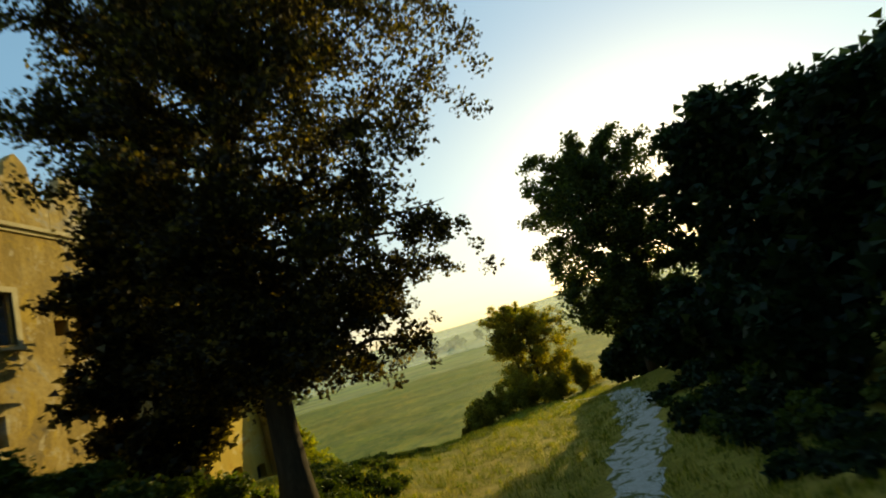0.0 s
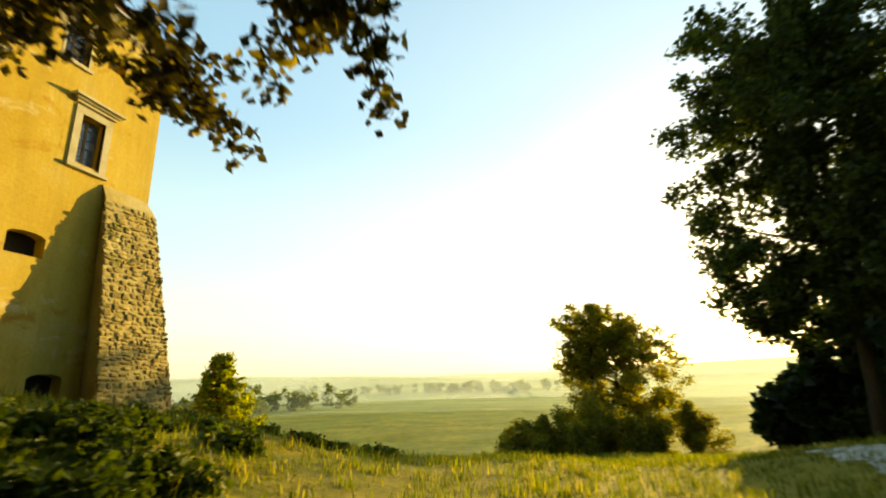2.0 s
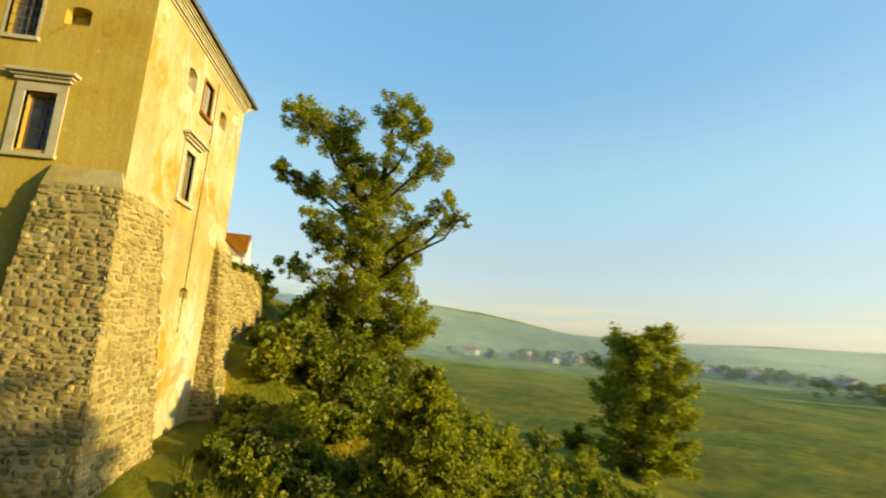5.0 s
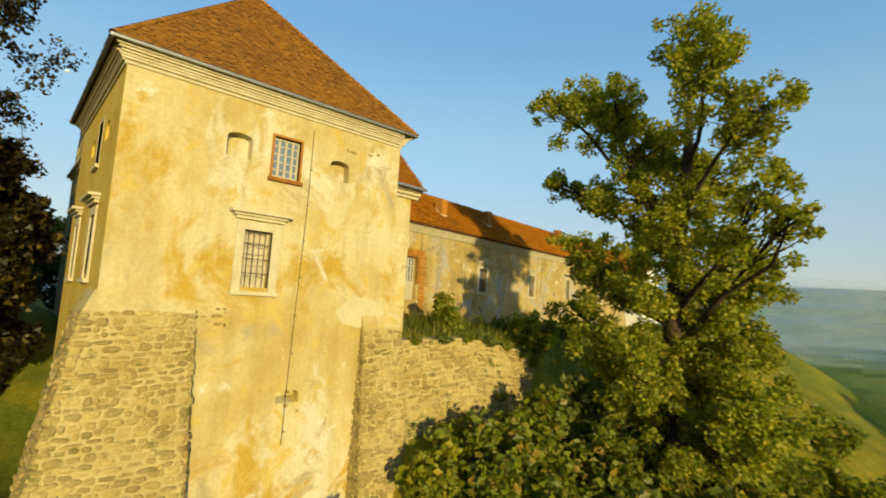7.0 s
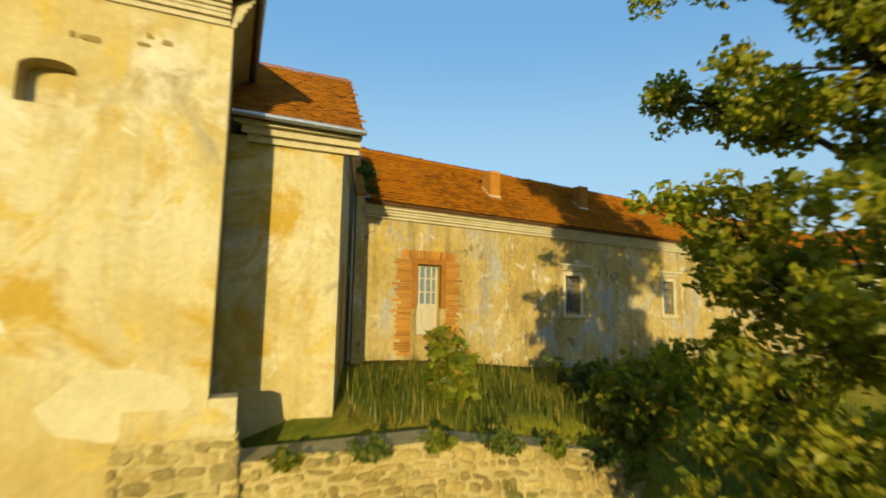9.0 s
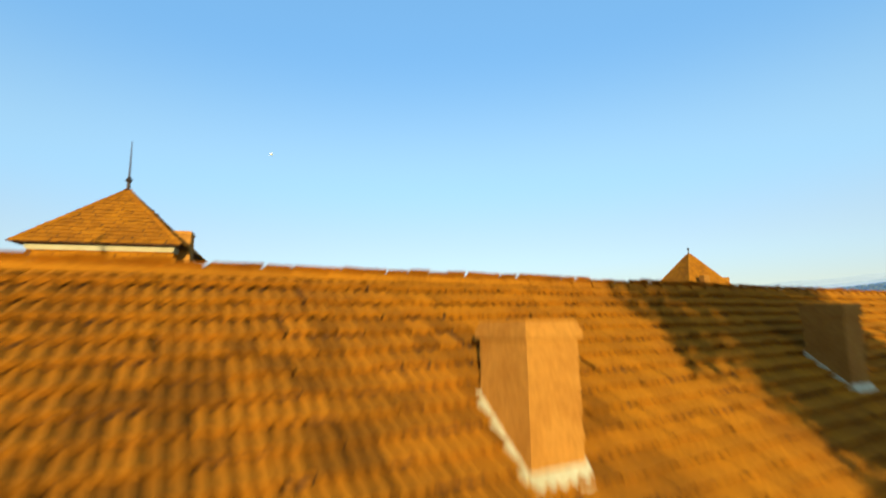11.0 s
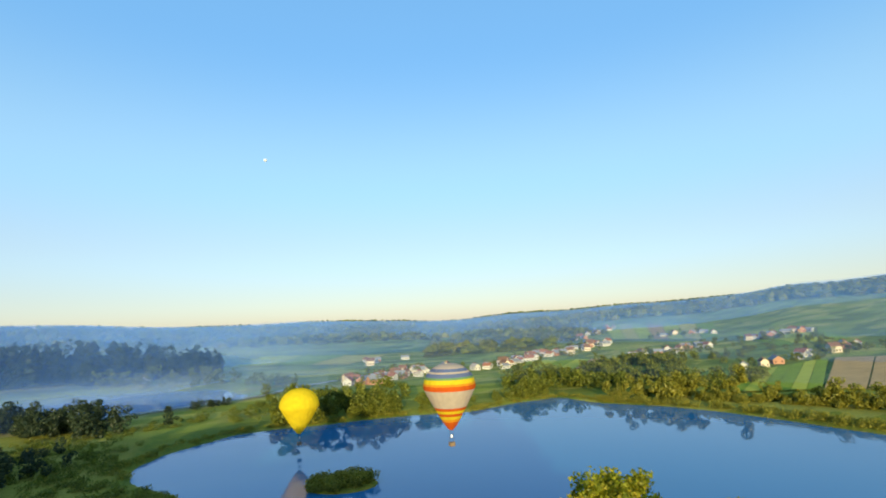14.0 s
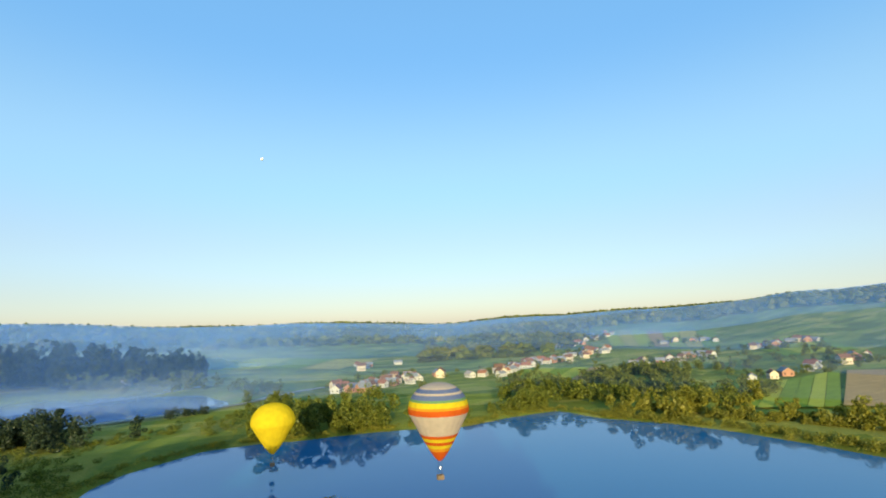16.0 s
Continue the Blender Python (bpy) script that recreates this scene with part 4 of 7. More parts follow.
# ---- rubble retaining wall under the terrace ----
retaining = thing("retaining_wall", "overgrown rubble retaining wall below the grass terrace", "stone wall", (14, 0, 0))
foot = [(10.2, -0.9, -2.5), (13.5, -1.3, -2.5), (17.2, -1.1, -3), (20.6, 0.2, -3)]
head = [(9.7, -0.1, 5.5), (13.5, -0.25, 5.6), (17.2, 0.0, 5.0), (20.4, 1.0, 3.6)]
for k in range(3):
    bm = bmesh.new()
    f0, f1, h0, h1 = (Vector(p) for p in (foot[k], foot[k + 1], head[k], head[k + 1]))
    back = Vector((0, 0.9, 0))
    prism(bm, None, [f0, f1, f1 + back * 2, f0 + back * 2], [h0, h1, h1 + back, h0 + back])
    p = under(retaining, part("wall_core", finish(bm), M_MORTAR, retaining))
    rubble(p, f0, f1, h1, h0, size=0.3, keep=100, seed=70 + k)

# ---- south wing ----
SW = Side(0, 0, 8)
CW, CE, CR, EZ_S, RZ_S, S0, S1 = -5.3, -4.74, -7.93, 11.65, 14.32, 14.3, 53.0
wing = thing("south_wing", "long castle wing with stained plaster and clay tile roof", "building", tuple(SW.at(30, -7, 3)))


def wing_part(name, bm, material, label="", smooth=False):
    return under(wing, part(name, finish(bm), material, wing, label, smooth))


SWF = Side(*SW.at(0, CW, 0)[:2], 8)
doors = [(16.68, 7.1, 17.7, 9.66)]
wins = [(24.1, 7.95, 25.0, 9.58), (31.0, 7.95, 31.85, 9.6), (37.6, 7.95, 38.4, 9.7), (45.0, 7.95, 45.8, 9.7)]
bm = bmesh.new()
wall_panel(bm, SWF, S0, S1, 1.5, EZ_S - 0.25, doors + wins, 0.7)
wing_part("wall", bm, M_PLASTER_WING)
bm = bmesh.new()
SWB = Side(*SW.at(0, -10.6, 0)[:2], 188)
wall_panel(bm, SWB, -S1, -S0, 1.5, EZ_S - 0.25, [(-s - 0.5, 7.6, -s + 0.5, 9.2) for s in (20, 26, 32, 38, 44)], 0.6)
wing_part("wall", bm, M_WHITE)
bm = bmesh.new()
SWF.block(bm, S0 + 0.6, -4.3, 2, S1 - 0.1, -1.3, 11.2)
wing_part("unlit_core", bm, M_DARK)
for w in wins:
    under(wing, window(wing, SWF, *w, surround=0.17, hood=True, rows=4, bars=True))
s0, z0, s1, z1 = doors[0]
under(wing, window(wing, SWF, s0, 8.15, s1, z1, rows=3, cols=4, sill=False, frame_mat=M_WOOD_LIGHT, brick=True, surround=0.2))
bm = bmesh.new()
SWF.block(bm, s0, -0.34, z0, s1, -0.27, 8.15)
for k in range(3):
    a = s0 + 0.08 + k * 0.32
    SWF.block(bm, a, -0.28, z0 + 0.12, a + 0.25, -0.25, 7.95)
wing_part("door", bm, M_WOOD_LIGHT, "pale wooden panelled door")
# brick jambs and a flat brick arch round the door
rs = random.Random(8)
bm = bmesh.new()
box(bm, -0.5, -0.5, -0.5, 0.5, 0.5, 0.5, bevel=0.06)
brick_mesh = bpy.data.meshes.new("brick")
bm.to_mesh(brick_mesh)
bm.free()
brick_mesh.materials.append(M_BRICK)


def lay_brick(parent, side, s, out, z, w, d, h, lean=0.0):
    ob = new("brick", brick_mesh)
    ob.parent = parent
    ob.matrix_parent_inverse = Matrix.Translation(parent.location).inverted()
    ob.matrix_basis = Matrix.Translation(side.at(s, out, z)) @ Matrix((side.u, side.n, Vector((0, 0, 1)))).transposed().to_4x4() @ Matrix.Rotation(lean, 4, "Y") @ Matrix.Diagonal((w, d, h, 1))


for k in range(16):
    x = s0 - 0.55 + k * (s1 - s0 + 1.1) / 15
    lay_brick(wing, SWF, x, -0.03, z1 + 0.33 + rs.uniform(-0.02, 0.02), 0.115, 0.1, 0.34, (x - (s0 + s1) / 2) * 0.22)
for sg, x in ((-1, s0), (1, s1)):
    z, k = 6.4, 0
    while z < z1 + 0.12:
        w = (0.66, 0.5)[k % 2] + rs.uniform(-0.12, 0.14)
        lay_brick(wing, SWF, x + sg * (0.22 + w / 2), -0.03, z + 0.045, w, 0.09, 0.08)
        z += 0.095
        k += 1
# eaves cornice
bm = bmesh.new()
moulding(bm, SWF, S0 + 0.42, S1, ((0.1, EZ_S - 0.46, EZ_S - 0.36), (0.2, EZ_S - 0.36, EZ_S - 0.27), (0.26, EZ_S - 0.27, EZ_S - 0.18), (0.36, EZ_S - 0.18, EZ_S - 0.1), (0.42, EZ_S - 0.1, EZ_S - 0.02)))
wing_part("cornice", bm, M_TRIM, "moulded stone eaves cornice")
bm = bmesh.new()
SK = 0.25
slope_s = [SW.at(S0 + 0.1, CE, EZ_S), SW.at(S1, CE, EZ_S), SW.at(S1, CR, RZ_S), SW.at(S0 + 0.1 + SK * 3.2, CR, RZ_S)]
slope_n = [SW.at(S1, CR * 2 - CE, EZ_S), SW.at(S0 + 0.1 + SK * 6.4, CR * 2 - CE, EZ_S), SW.at(S0 + 0.1 + SK * 3.2, CR, RZ_S), SW.at(S1, CR, RZ_S)]
for sl in (slope_s, slope_n):
    roof_slab(bm, sl, 0.1)
wing_part("roof", bm, M_ROOF_BED, "clay tile roof")
places = tile_places(slope_s, 0.225, 0.22, shift=0.0, seed=5)
tile_v, tile_f = tile_shape(0.232, 0.22, 2, rise=0.034)
mid = SW.at(19.5, CE - 0.9, 12.5)
places.sort(key=lambda m: (m.translation - mid).length)
tile_me = raw_mesh("tile", tile_v, tile_f, M_TILE)
for m in places[:300]:
    ob = new("tile", tile_me)
    ob.parent = wing
    ob.matrix_parent_inverse = Matrix.Translation(wing.location).inverted()
    ob.matrix_basis = m
under(wing, joined("tiling", (tile_v, tile_f), places[300:], M_TILE_J, wing))
under(wing, joined("tiling", flat_tile(0.24, 0.31), tile_places(slope_n, 0.245, 0.31, seed=6), M_TILE_J, wing))
under(wing, ridge_caps("ridge_capping", SW.at(S0 + 0.2, CR, RZ_S + 0.03), SW.at(S1, CR, RZ_S + 0.03), M_TILE_J, wing))


def roof_z(out):
    return EZ_S + (RZ_S - EZ_S) * (CE - out) / (CE - CR)


for s, out, w, d, top in ((20.72, -6.26, 0.52, 0.62, 13.92), (26.3, -6.42, 0.5, 0.5, 14.1), (38.6, -6.8, 0.56, 0.5, 14.5), (46, -6.6, 0.56, 0.5, 14.4)):
    m = Matrix.Translation(SW.at(s, out, 0)) @ Matrix.Rotation(radians(8), 4, "Z")
    under(wing, chimney(wing, m, w, d, roof_z(out) - 0.5, top))
    bm = bmesh.new()
    o = out + d / 2
    f = o + 0.07
    prism(bm, None, [SW.at(s - w / 2 - 0.03, o, roof_z(o) + 0.08), SW.at(s + w / 2 + 0.03, o, roof_z(o) + 0.08), SW.at(s + w / 2 + 0.03, f, roof_z(f) + 0.08), SW.at(s - w / 2 - 0.03, f, roof_z(f) + 0.08)],
          [SW.at(s - w / 2 - 0.03, o, roof_z(o) + 0.19), SW.at(s + w / 2 + 0.03, o, roof_z(o) + 0.19), SW.at(s + w / 2 + 0.03, f, roof_z(f) + 0.15), SW.at(s - w / 2 - 0.03, f, roof_z(f) + 0.15)])
    for sg in (-1, 1):
        b = out - d / 2
        x0, x1 = sorted((s + sg * (w / 2 - 0.01), s + sg * (w / 2 + 0.05)))
        prism(bm, None, [SW.at(x0, o, roof_z(o) + 0.08), SW.at(x1, o, roof_z(o) + 0.08), SW.at(x1, b, roof_z(b) + 0.08), SW.at(x0, b, roof_z(b) + 0.08)], [SW.at(x0, o, roof_z(o) + 0.17), SW.at(x1, o, roof_z(o) + 0.17), SW.at(x1, b, roof_z(b) + 0.17), SW.at(x0, b, roof_z(b) + 0.17)])
    wing_part("flashing", bm, M_TRIM, "pale mortar flashing round the chimney")
# gable parapet at the wing's west end, with a brick coping
bm = bmesh.new()
prof = [(-4.65, 3.0), (-11.2, 3.0), (-11.2, EZ_S + 0.1), (-7.93, 14.62), (-4.65, EZ_S + 0.12)]


def gable_s(out):
    return S0 + SK * (-4.74 - out)


prism(bm, None, [SW.at(gable_s(o) - 0.26, o, z) for o, z in prof], [SW.at(gable_s(o) + 0.04, o, z) for o, z in prof])
wing_part("parapet", bm, M_PLASTER_WING, "raised plastered gable parapet")
for a, b in (((-4.6, EZ_S + 0.12), (-7.93, 14.64)), ((-7.93, 14.64), (-11.25, EZ_S + 0.1))):
    n = 14
    for k in range(n):
        bm = bmesh.new()
        q = [(a[0] + (b[0] - a[0]) * t, a[1] + (b[1] - a[1]) * t) for t in (k / n, (k + 0.94) / n)]
        up = 0.012 * math.sin(k * 2.3)
        prism(bm, None, *[[SW.at(gable_s(o) + e, o, z + h + up) for o, z, e in ((*q[0], -0.3), (*q[0], 0.06), (*q[1], 0.06), (*q[1], -0.3))] for h in (0.0, 0.1)])
        wing_part("coping_brick", bm, M_BRICK)
for k in range(9):  # lapped sheets of flashing between parapet and tiles
    bm = bmesh.new()
    o0, o1 = -4.7 - k * 0.357, -4.7 - (k + 1.06) * 0.357
    prism(bm, None, *[[SW.at(gable_s(o) + e, o, roof_z(o) + h + 0.1 + 0.012 * (k % 2)) for o, e in ((o0, 0.05), (o0, 0.26), (o1, 0.24), (o1, 0.05))] for h in (0.0, 0.02)])
    wing_part("flashing_sheet", bm, M_ZINC)

# ---- low block between tower and wing ----
block_t = thing("link_block", "narrow plastered block between tower and wing", "building", (11, 5, 3))


def block_part(name, bm, material, label=""):
    return under(block_t, part(name, finish(bm), material, block_t, label))


LB = Side(TW, 2.4, 0)
bm = bmesh.new()
wall_panel(bm, LB, 0.02, 2.55, 2.0, 11.9, [], 0.6)
block_part("wall", bm, M_PLASTER)
corner_e, end_e = Vector((TW + 2.55, 2.4, 0)), SW.at(S0 - 0.3, CW + 0.1, 0)
head_e = math.degrees(math.atan2(end_e.y - corner_e.y, end_e.x - corner_e.x))
LE = Side(corner_e.x, corner_e.y, head_e)
le = (end_e - corner_e).length
bm = bmesh.new()
ring = [(0.003, 2.0), (le, 2.0), (le, 13.1), (le * 0.5, 13.1), (le * 0.3, 13.0), (le * 0.15, 12.7), (0.003, 12.25)]
prism(bm, None, [LE.at(s, -0.5, z) for s, z in ring], [LE.at(s, 0, z) for s, z in ring])
block_part("wall", bm, M_PLASTER, "side wall with a curved parapet")
bm = bmesh.new()
prism(bm, None, [LE.at(s, -0.06, z) for s, z in ((1.2, 6.2), (2.3, 6.2), (2.3, 8.6), (2.05, 9.1), (1.75, 9.25), (1.45, 9.1), (1.2, 8.6))], [LE.at(s, 0.02, z) for s, z in ((1.2, 6.2), (2.3, 6.2), (2.3, 8.6), (2.05, 9.1), (1.75, 9.25), (1.45, 9.1), (1.2, 8.6))])
block_part("blocked_arch", bm, M_BRICK, "arched doorway walled up with orange brick")
bm = bmesh.new()
moulding(bm, LB, 0.5, 2.9, ((0.12, 11.75, 11.9), (0.26, 11.9, 12.06), (0.42, 12.06, 12.2)))
block_part("cornice", bm, M_TRIM)
bm = bmesh.new()
rb = [LB.at(0.02, 0.55, 12.2), LB.at(2.9, 0.55, 12.2), LB.at(3.1, -2.1, 14.6), LB.at(0.02, -2.1, 14.6)]
roof_slab(bm, rb, 0.1)
roof_slab(bm, [LB.at(3.1, -2.15, 14.6), LB.at(0.02, -2.15, 14.6), LB.at(0.02, -5.2, 12.2), LB.at(3.2, -5.2, 12.2)], 0.1)
block_part("roof", bm, M_ROOF_BED)
under(block_t, joined("tiling", flat_tile(0.19, 0.17), tile_places(rb, 0.2, 0.17, seed=9), M_TILE_J, block_t))
bm = bmesh.new()
tube(bm, [LB.at(0.02, 0.62, 12.2), LB.at(2.95, 0.62, 12.16)], [0.07, 0.07], 7)
tube(bm, [LE.at(0.2, 0.12, 12.3), LE.at(le + 0.1, 0.12, 12.0), LE.at(le + 0.1, 0.12, 11.6)], [0.07] * 3, 7)
tube(bm, [LE.at(le - 0.1, 0.14, 11.7), LE.at(le - 0.1, 0.14, 2.0)], [0.06, 0.06], 7)
block_part("gutter", bm, M_ZINC, "zinc gutter and drainpipe")

# ---- west range with attic, beyond the tower ----
west = thing("west_range", "shaded castle range with a crested attic", "building", (4, 17, 4))


def west_part(name, bm, material, label=""):
    return under(west, part(name, finish(bm), material, west, label))


WR = Side(0.9, 25.0, -90)
bm = bmesh.new()
wh = [(7.2, 8.9, 8.2, 11.0), (9.9, 9.2, 10.6, 9.9), (6.2, 5.2, 7.4, 6.3), (10.3, 6.4, 11.2, 7.2), (3.0, 8.9, 4.0, 11.0), (12.2, 8.9, 13.1, 10.9)]
wall_panel(bm, WR, 0, 25.0 - TW - 0.1, 1.0, 13.9, wh, 0.8)
west_part("wall", bm, M_PLASTER_WING)
for h in wh[:1] + wh[4:]:
    under(west, window(west, WR, *h, surround=0.22, hood=False, rows=4))
bm = bmesh.new()
moulding(bm, WR, 0, 25.0 - TW - 0.1, ((0.12, 13.6, 13.75), (0.3, 13.75, 13.92)))
west_part("cornice", bm, M_TRIM)
bm = bmesh.new()
x = 0.0
k = 0
while x < 14.5:
    ring = [(x, 13.92), (x + 2.6, 13.92), (x + 2.6, 15.4), (x + 2.35, 15.5), (x + 2.2, 16.0), (x + 1.9, 16.2), (x + 1.8, 16.9), (x + 1.3, 17.4), (x + 0.8, 16.9), (x + 0.7, 16.2), (x + 0.4, 16.0), (x + 0.25, 15.5), (x, 15.4)]
    prism(bm, None, [WR.at(s, -0.5, z) for s, z in ring], [WR.at(s, -0.02, z) for s, z in ring])
    for c in (0.9, 1.7):
        WR.block(bm, x + c - 0.1, -0.3, 15.0, x + c + 0.1, 0.02, 15.5)
    x += 2.62
west_part("attic", bm, M_PLASTER_WING, "crested attic parapet")
bm = bmesh.new()
wr = [WR.at(0, -0.6, 13.9), WR.at(15.5, -0.6, 13.9), WR.at(15.5, -4.5, 15.6), WR.at(0, -4.5, 15.6)]
roof_slab(bm, wr)
roof_slab(bm, [WR.at(0, -4.55, 15.6), WR.at(15.5, -4.55, 15.6), WR.at(15.5, -7.6, 13.4), WR.at(0, -7.6, 13.4)])
west_part("roof", bm, M_ROOF_BED)
bm = bmesh.new()
WR.block(bm, 0.0, -7.2, 1, 15.4, -6.6, 13.4)
west_part("wall", bm, M_WHITE)
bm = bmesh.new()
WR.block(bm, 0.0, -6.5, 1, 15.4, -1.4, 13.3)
west_part("unlit_core", bm, M_DARK)


# ---- other towers and wings round the yard ----
def hip_tower(name, label, x, y, rot, half, wall_top, eave_out, apex_z, wall_mat, z0, mansard=None, chimneys=(), finial=True, wins=()):
    """A square tower with a pyramid roof, or a mansard one when mansard gives (half, z) of its upper eave."""
    t = thing(name, label, "tower", (x, y, z0))
    base = Matrix.Translation((x, y, 0)) @ Matrix.Rotation(radians(rot), 4, "Z")

    def p(nm, b, mat, lab=""):
        return under(t, part(nm, finish(b), mat, t, lab))

    for k in range(4):
        c = base @ Matrix.Rotation(radians(90 * k), 4, "Z") @ Vector((-half, -half, 0))
        side = Side(c.x, c.y, rot + 90 * k)
        b = bmesh.new()
        hs = [w[1:] for w in wins if w[0] == k]
        e = 0.004 if k % 2 == 0 else 0.002
        wall_panel(b, side, e, 2 * half - e, z0, wall_top, hs, 0.6)
        p("wall", b, wall_mat)
        for h in hs:
            under(t, window(t, side, *h, surround=0.14, rows=3, trim=M_WHITE_TRIM))
        b = bmesh.new()
        moulding(b, side, 0.0, 2 * half - 0.06, ((0.12, wall_top - 0.3, wall_top - 0.15), (0.28, wall_top - 0.15, wall_top + 0.02)))
        p("cornice", b, M_TRIM)
    b = bmesh.new()
    box(b, -half + 0.9, -half + 0.9, z0, half - 0.9, half - 0.9, wall_top - 0.1, base)
    p("unlit_core", b, M_DARK)

    def ring(h, z):
        return [base @ Vector((sx * h, sy * h, z)) for sx, sy in ((-1, -1), (1, -1), (1, 1), (-1, 1))]

    apex = base @ Vector((0, 0, apex_z))
    lower = ring(half + eave_out, wall_top + 0.05)
    levels = [(lower, None)]
    if mansard:
        mh, mz = mansard
        up = ring(mh, mz)
        b = bmesh.new()
        prism(b, None, lower, up)
        p("roof", b, M_ROOF_BED)
        for k in range(4):
            under(t, joined("tiling", flat_tile(0.21, 0.2), tile_places([lower[k], lower[(k + 1) % 4], up[(k + 1) % 4], up[k]], 0.22, 0.2, seed=k + 20), M_TILE_J, t))
            under(t, ridge_caps("hip_capping", lower[k], up[k], M_TILE_J, t, 0.32, 0.1))
        b = bmesh.new()
        prism(b, None, ring(mh + 0.1, mz), ring(mh + 0.16, mz + 0.18))
        p("upper_cornice", b, M_TRIM)
        lower = ring(mh + 0.42, mz + 0.19)
    b = bmesh.new()
    prism(b, None, lower, [apex + (e - apex) * 0.004 for e in lower])
    p("roof", b, M_ROOF_BED)
    for k in range(4):
        under(t, joined("tiling", flat_tile(0.23, 0.22), tile_places([lower[k], lower[(k + 1) % 4], apex], 0.24, 0.22, seed=k), M_TILE_J, t))
        under(t, ridge_caps("hip_capping", lower[k], apex, M_TILE_J, t, 0.32, 0.11))
    for cx, cy, w, za, zb in chimneys:
        under(t, chimney(t, base @ Matrix.Translation((cx, cy, 0)), w, w, za, zb))
    if finial:
        b = bmesh.new()
        hgt = 2.0 if mansard else 0.5
        tube(b, [apex - Vector((0, 0, 0.2)), apex + Vector((0, 0, 0.3)), apex + Vector((0, 0, 0.42)), apex + Vector((0, 0, 0.55)), apex + Vector((0, 0, hgt))], [0.09, 0.06, 0.13, 0.04, 0.012], 8)
        p("finial", b, M_IRON, "dark iron finial")
    return t


hip_tower("gate_tower", "white gate tower with two-stage orange mansard roof", 13.15, 27.2, -5, 2.6, 13.95, 0.4, 19.15, M_WHITE, 2.5, (2.05, 16.5), [(2.25, -1.1, 0.62, 14.2, 17.4)], True, [(1, 3.3, 9.6, 4.1, 11.2), (0, 3.0, 9.4, 3.9, 11.0), (1, 3.3, 5.6, 4.1, 7.2)])
hip_tower("north_west_tower", "corner tower with an orange pyramid roof", 14.9, 53.4, 20, 4.1, 12.6, 0.5, 16.9, M_WHITE, 0, None, [(1.3, -2.9, 0.7, 13.0, 15.9)], False)
hip_tower("north_east_tower", "white tower with a tall orange pyramid roof", 59.6, 42.6, -6, 3.75, 14.5, 0.55, 20.6, M_WHITE, 0, None, [(-1.2, -3.0, 0.62, 15.2, 18.0), (3.0, -1.2, 0.62, 15.2, 18.0), (3.0, 1.6, 0.55, 15.2, 17.6)], True)
hip_tower("small_tower", "small lower tower with hipped tile roof and chimneys", 42.2, 71.0, 12, 2.6, 6.4, 0.45, 9.6, M_WHITE, -9, None, [(-1.5, -1.1, 0.55, 7.0, 9.4), (-2.0, -0.2, 0.5, 6.6, 8.9)], False)


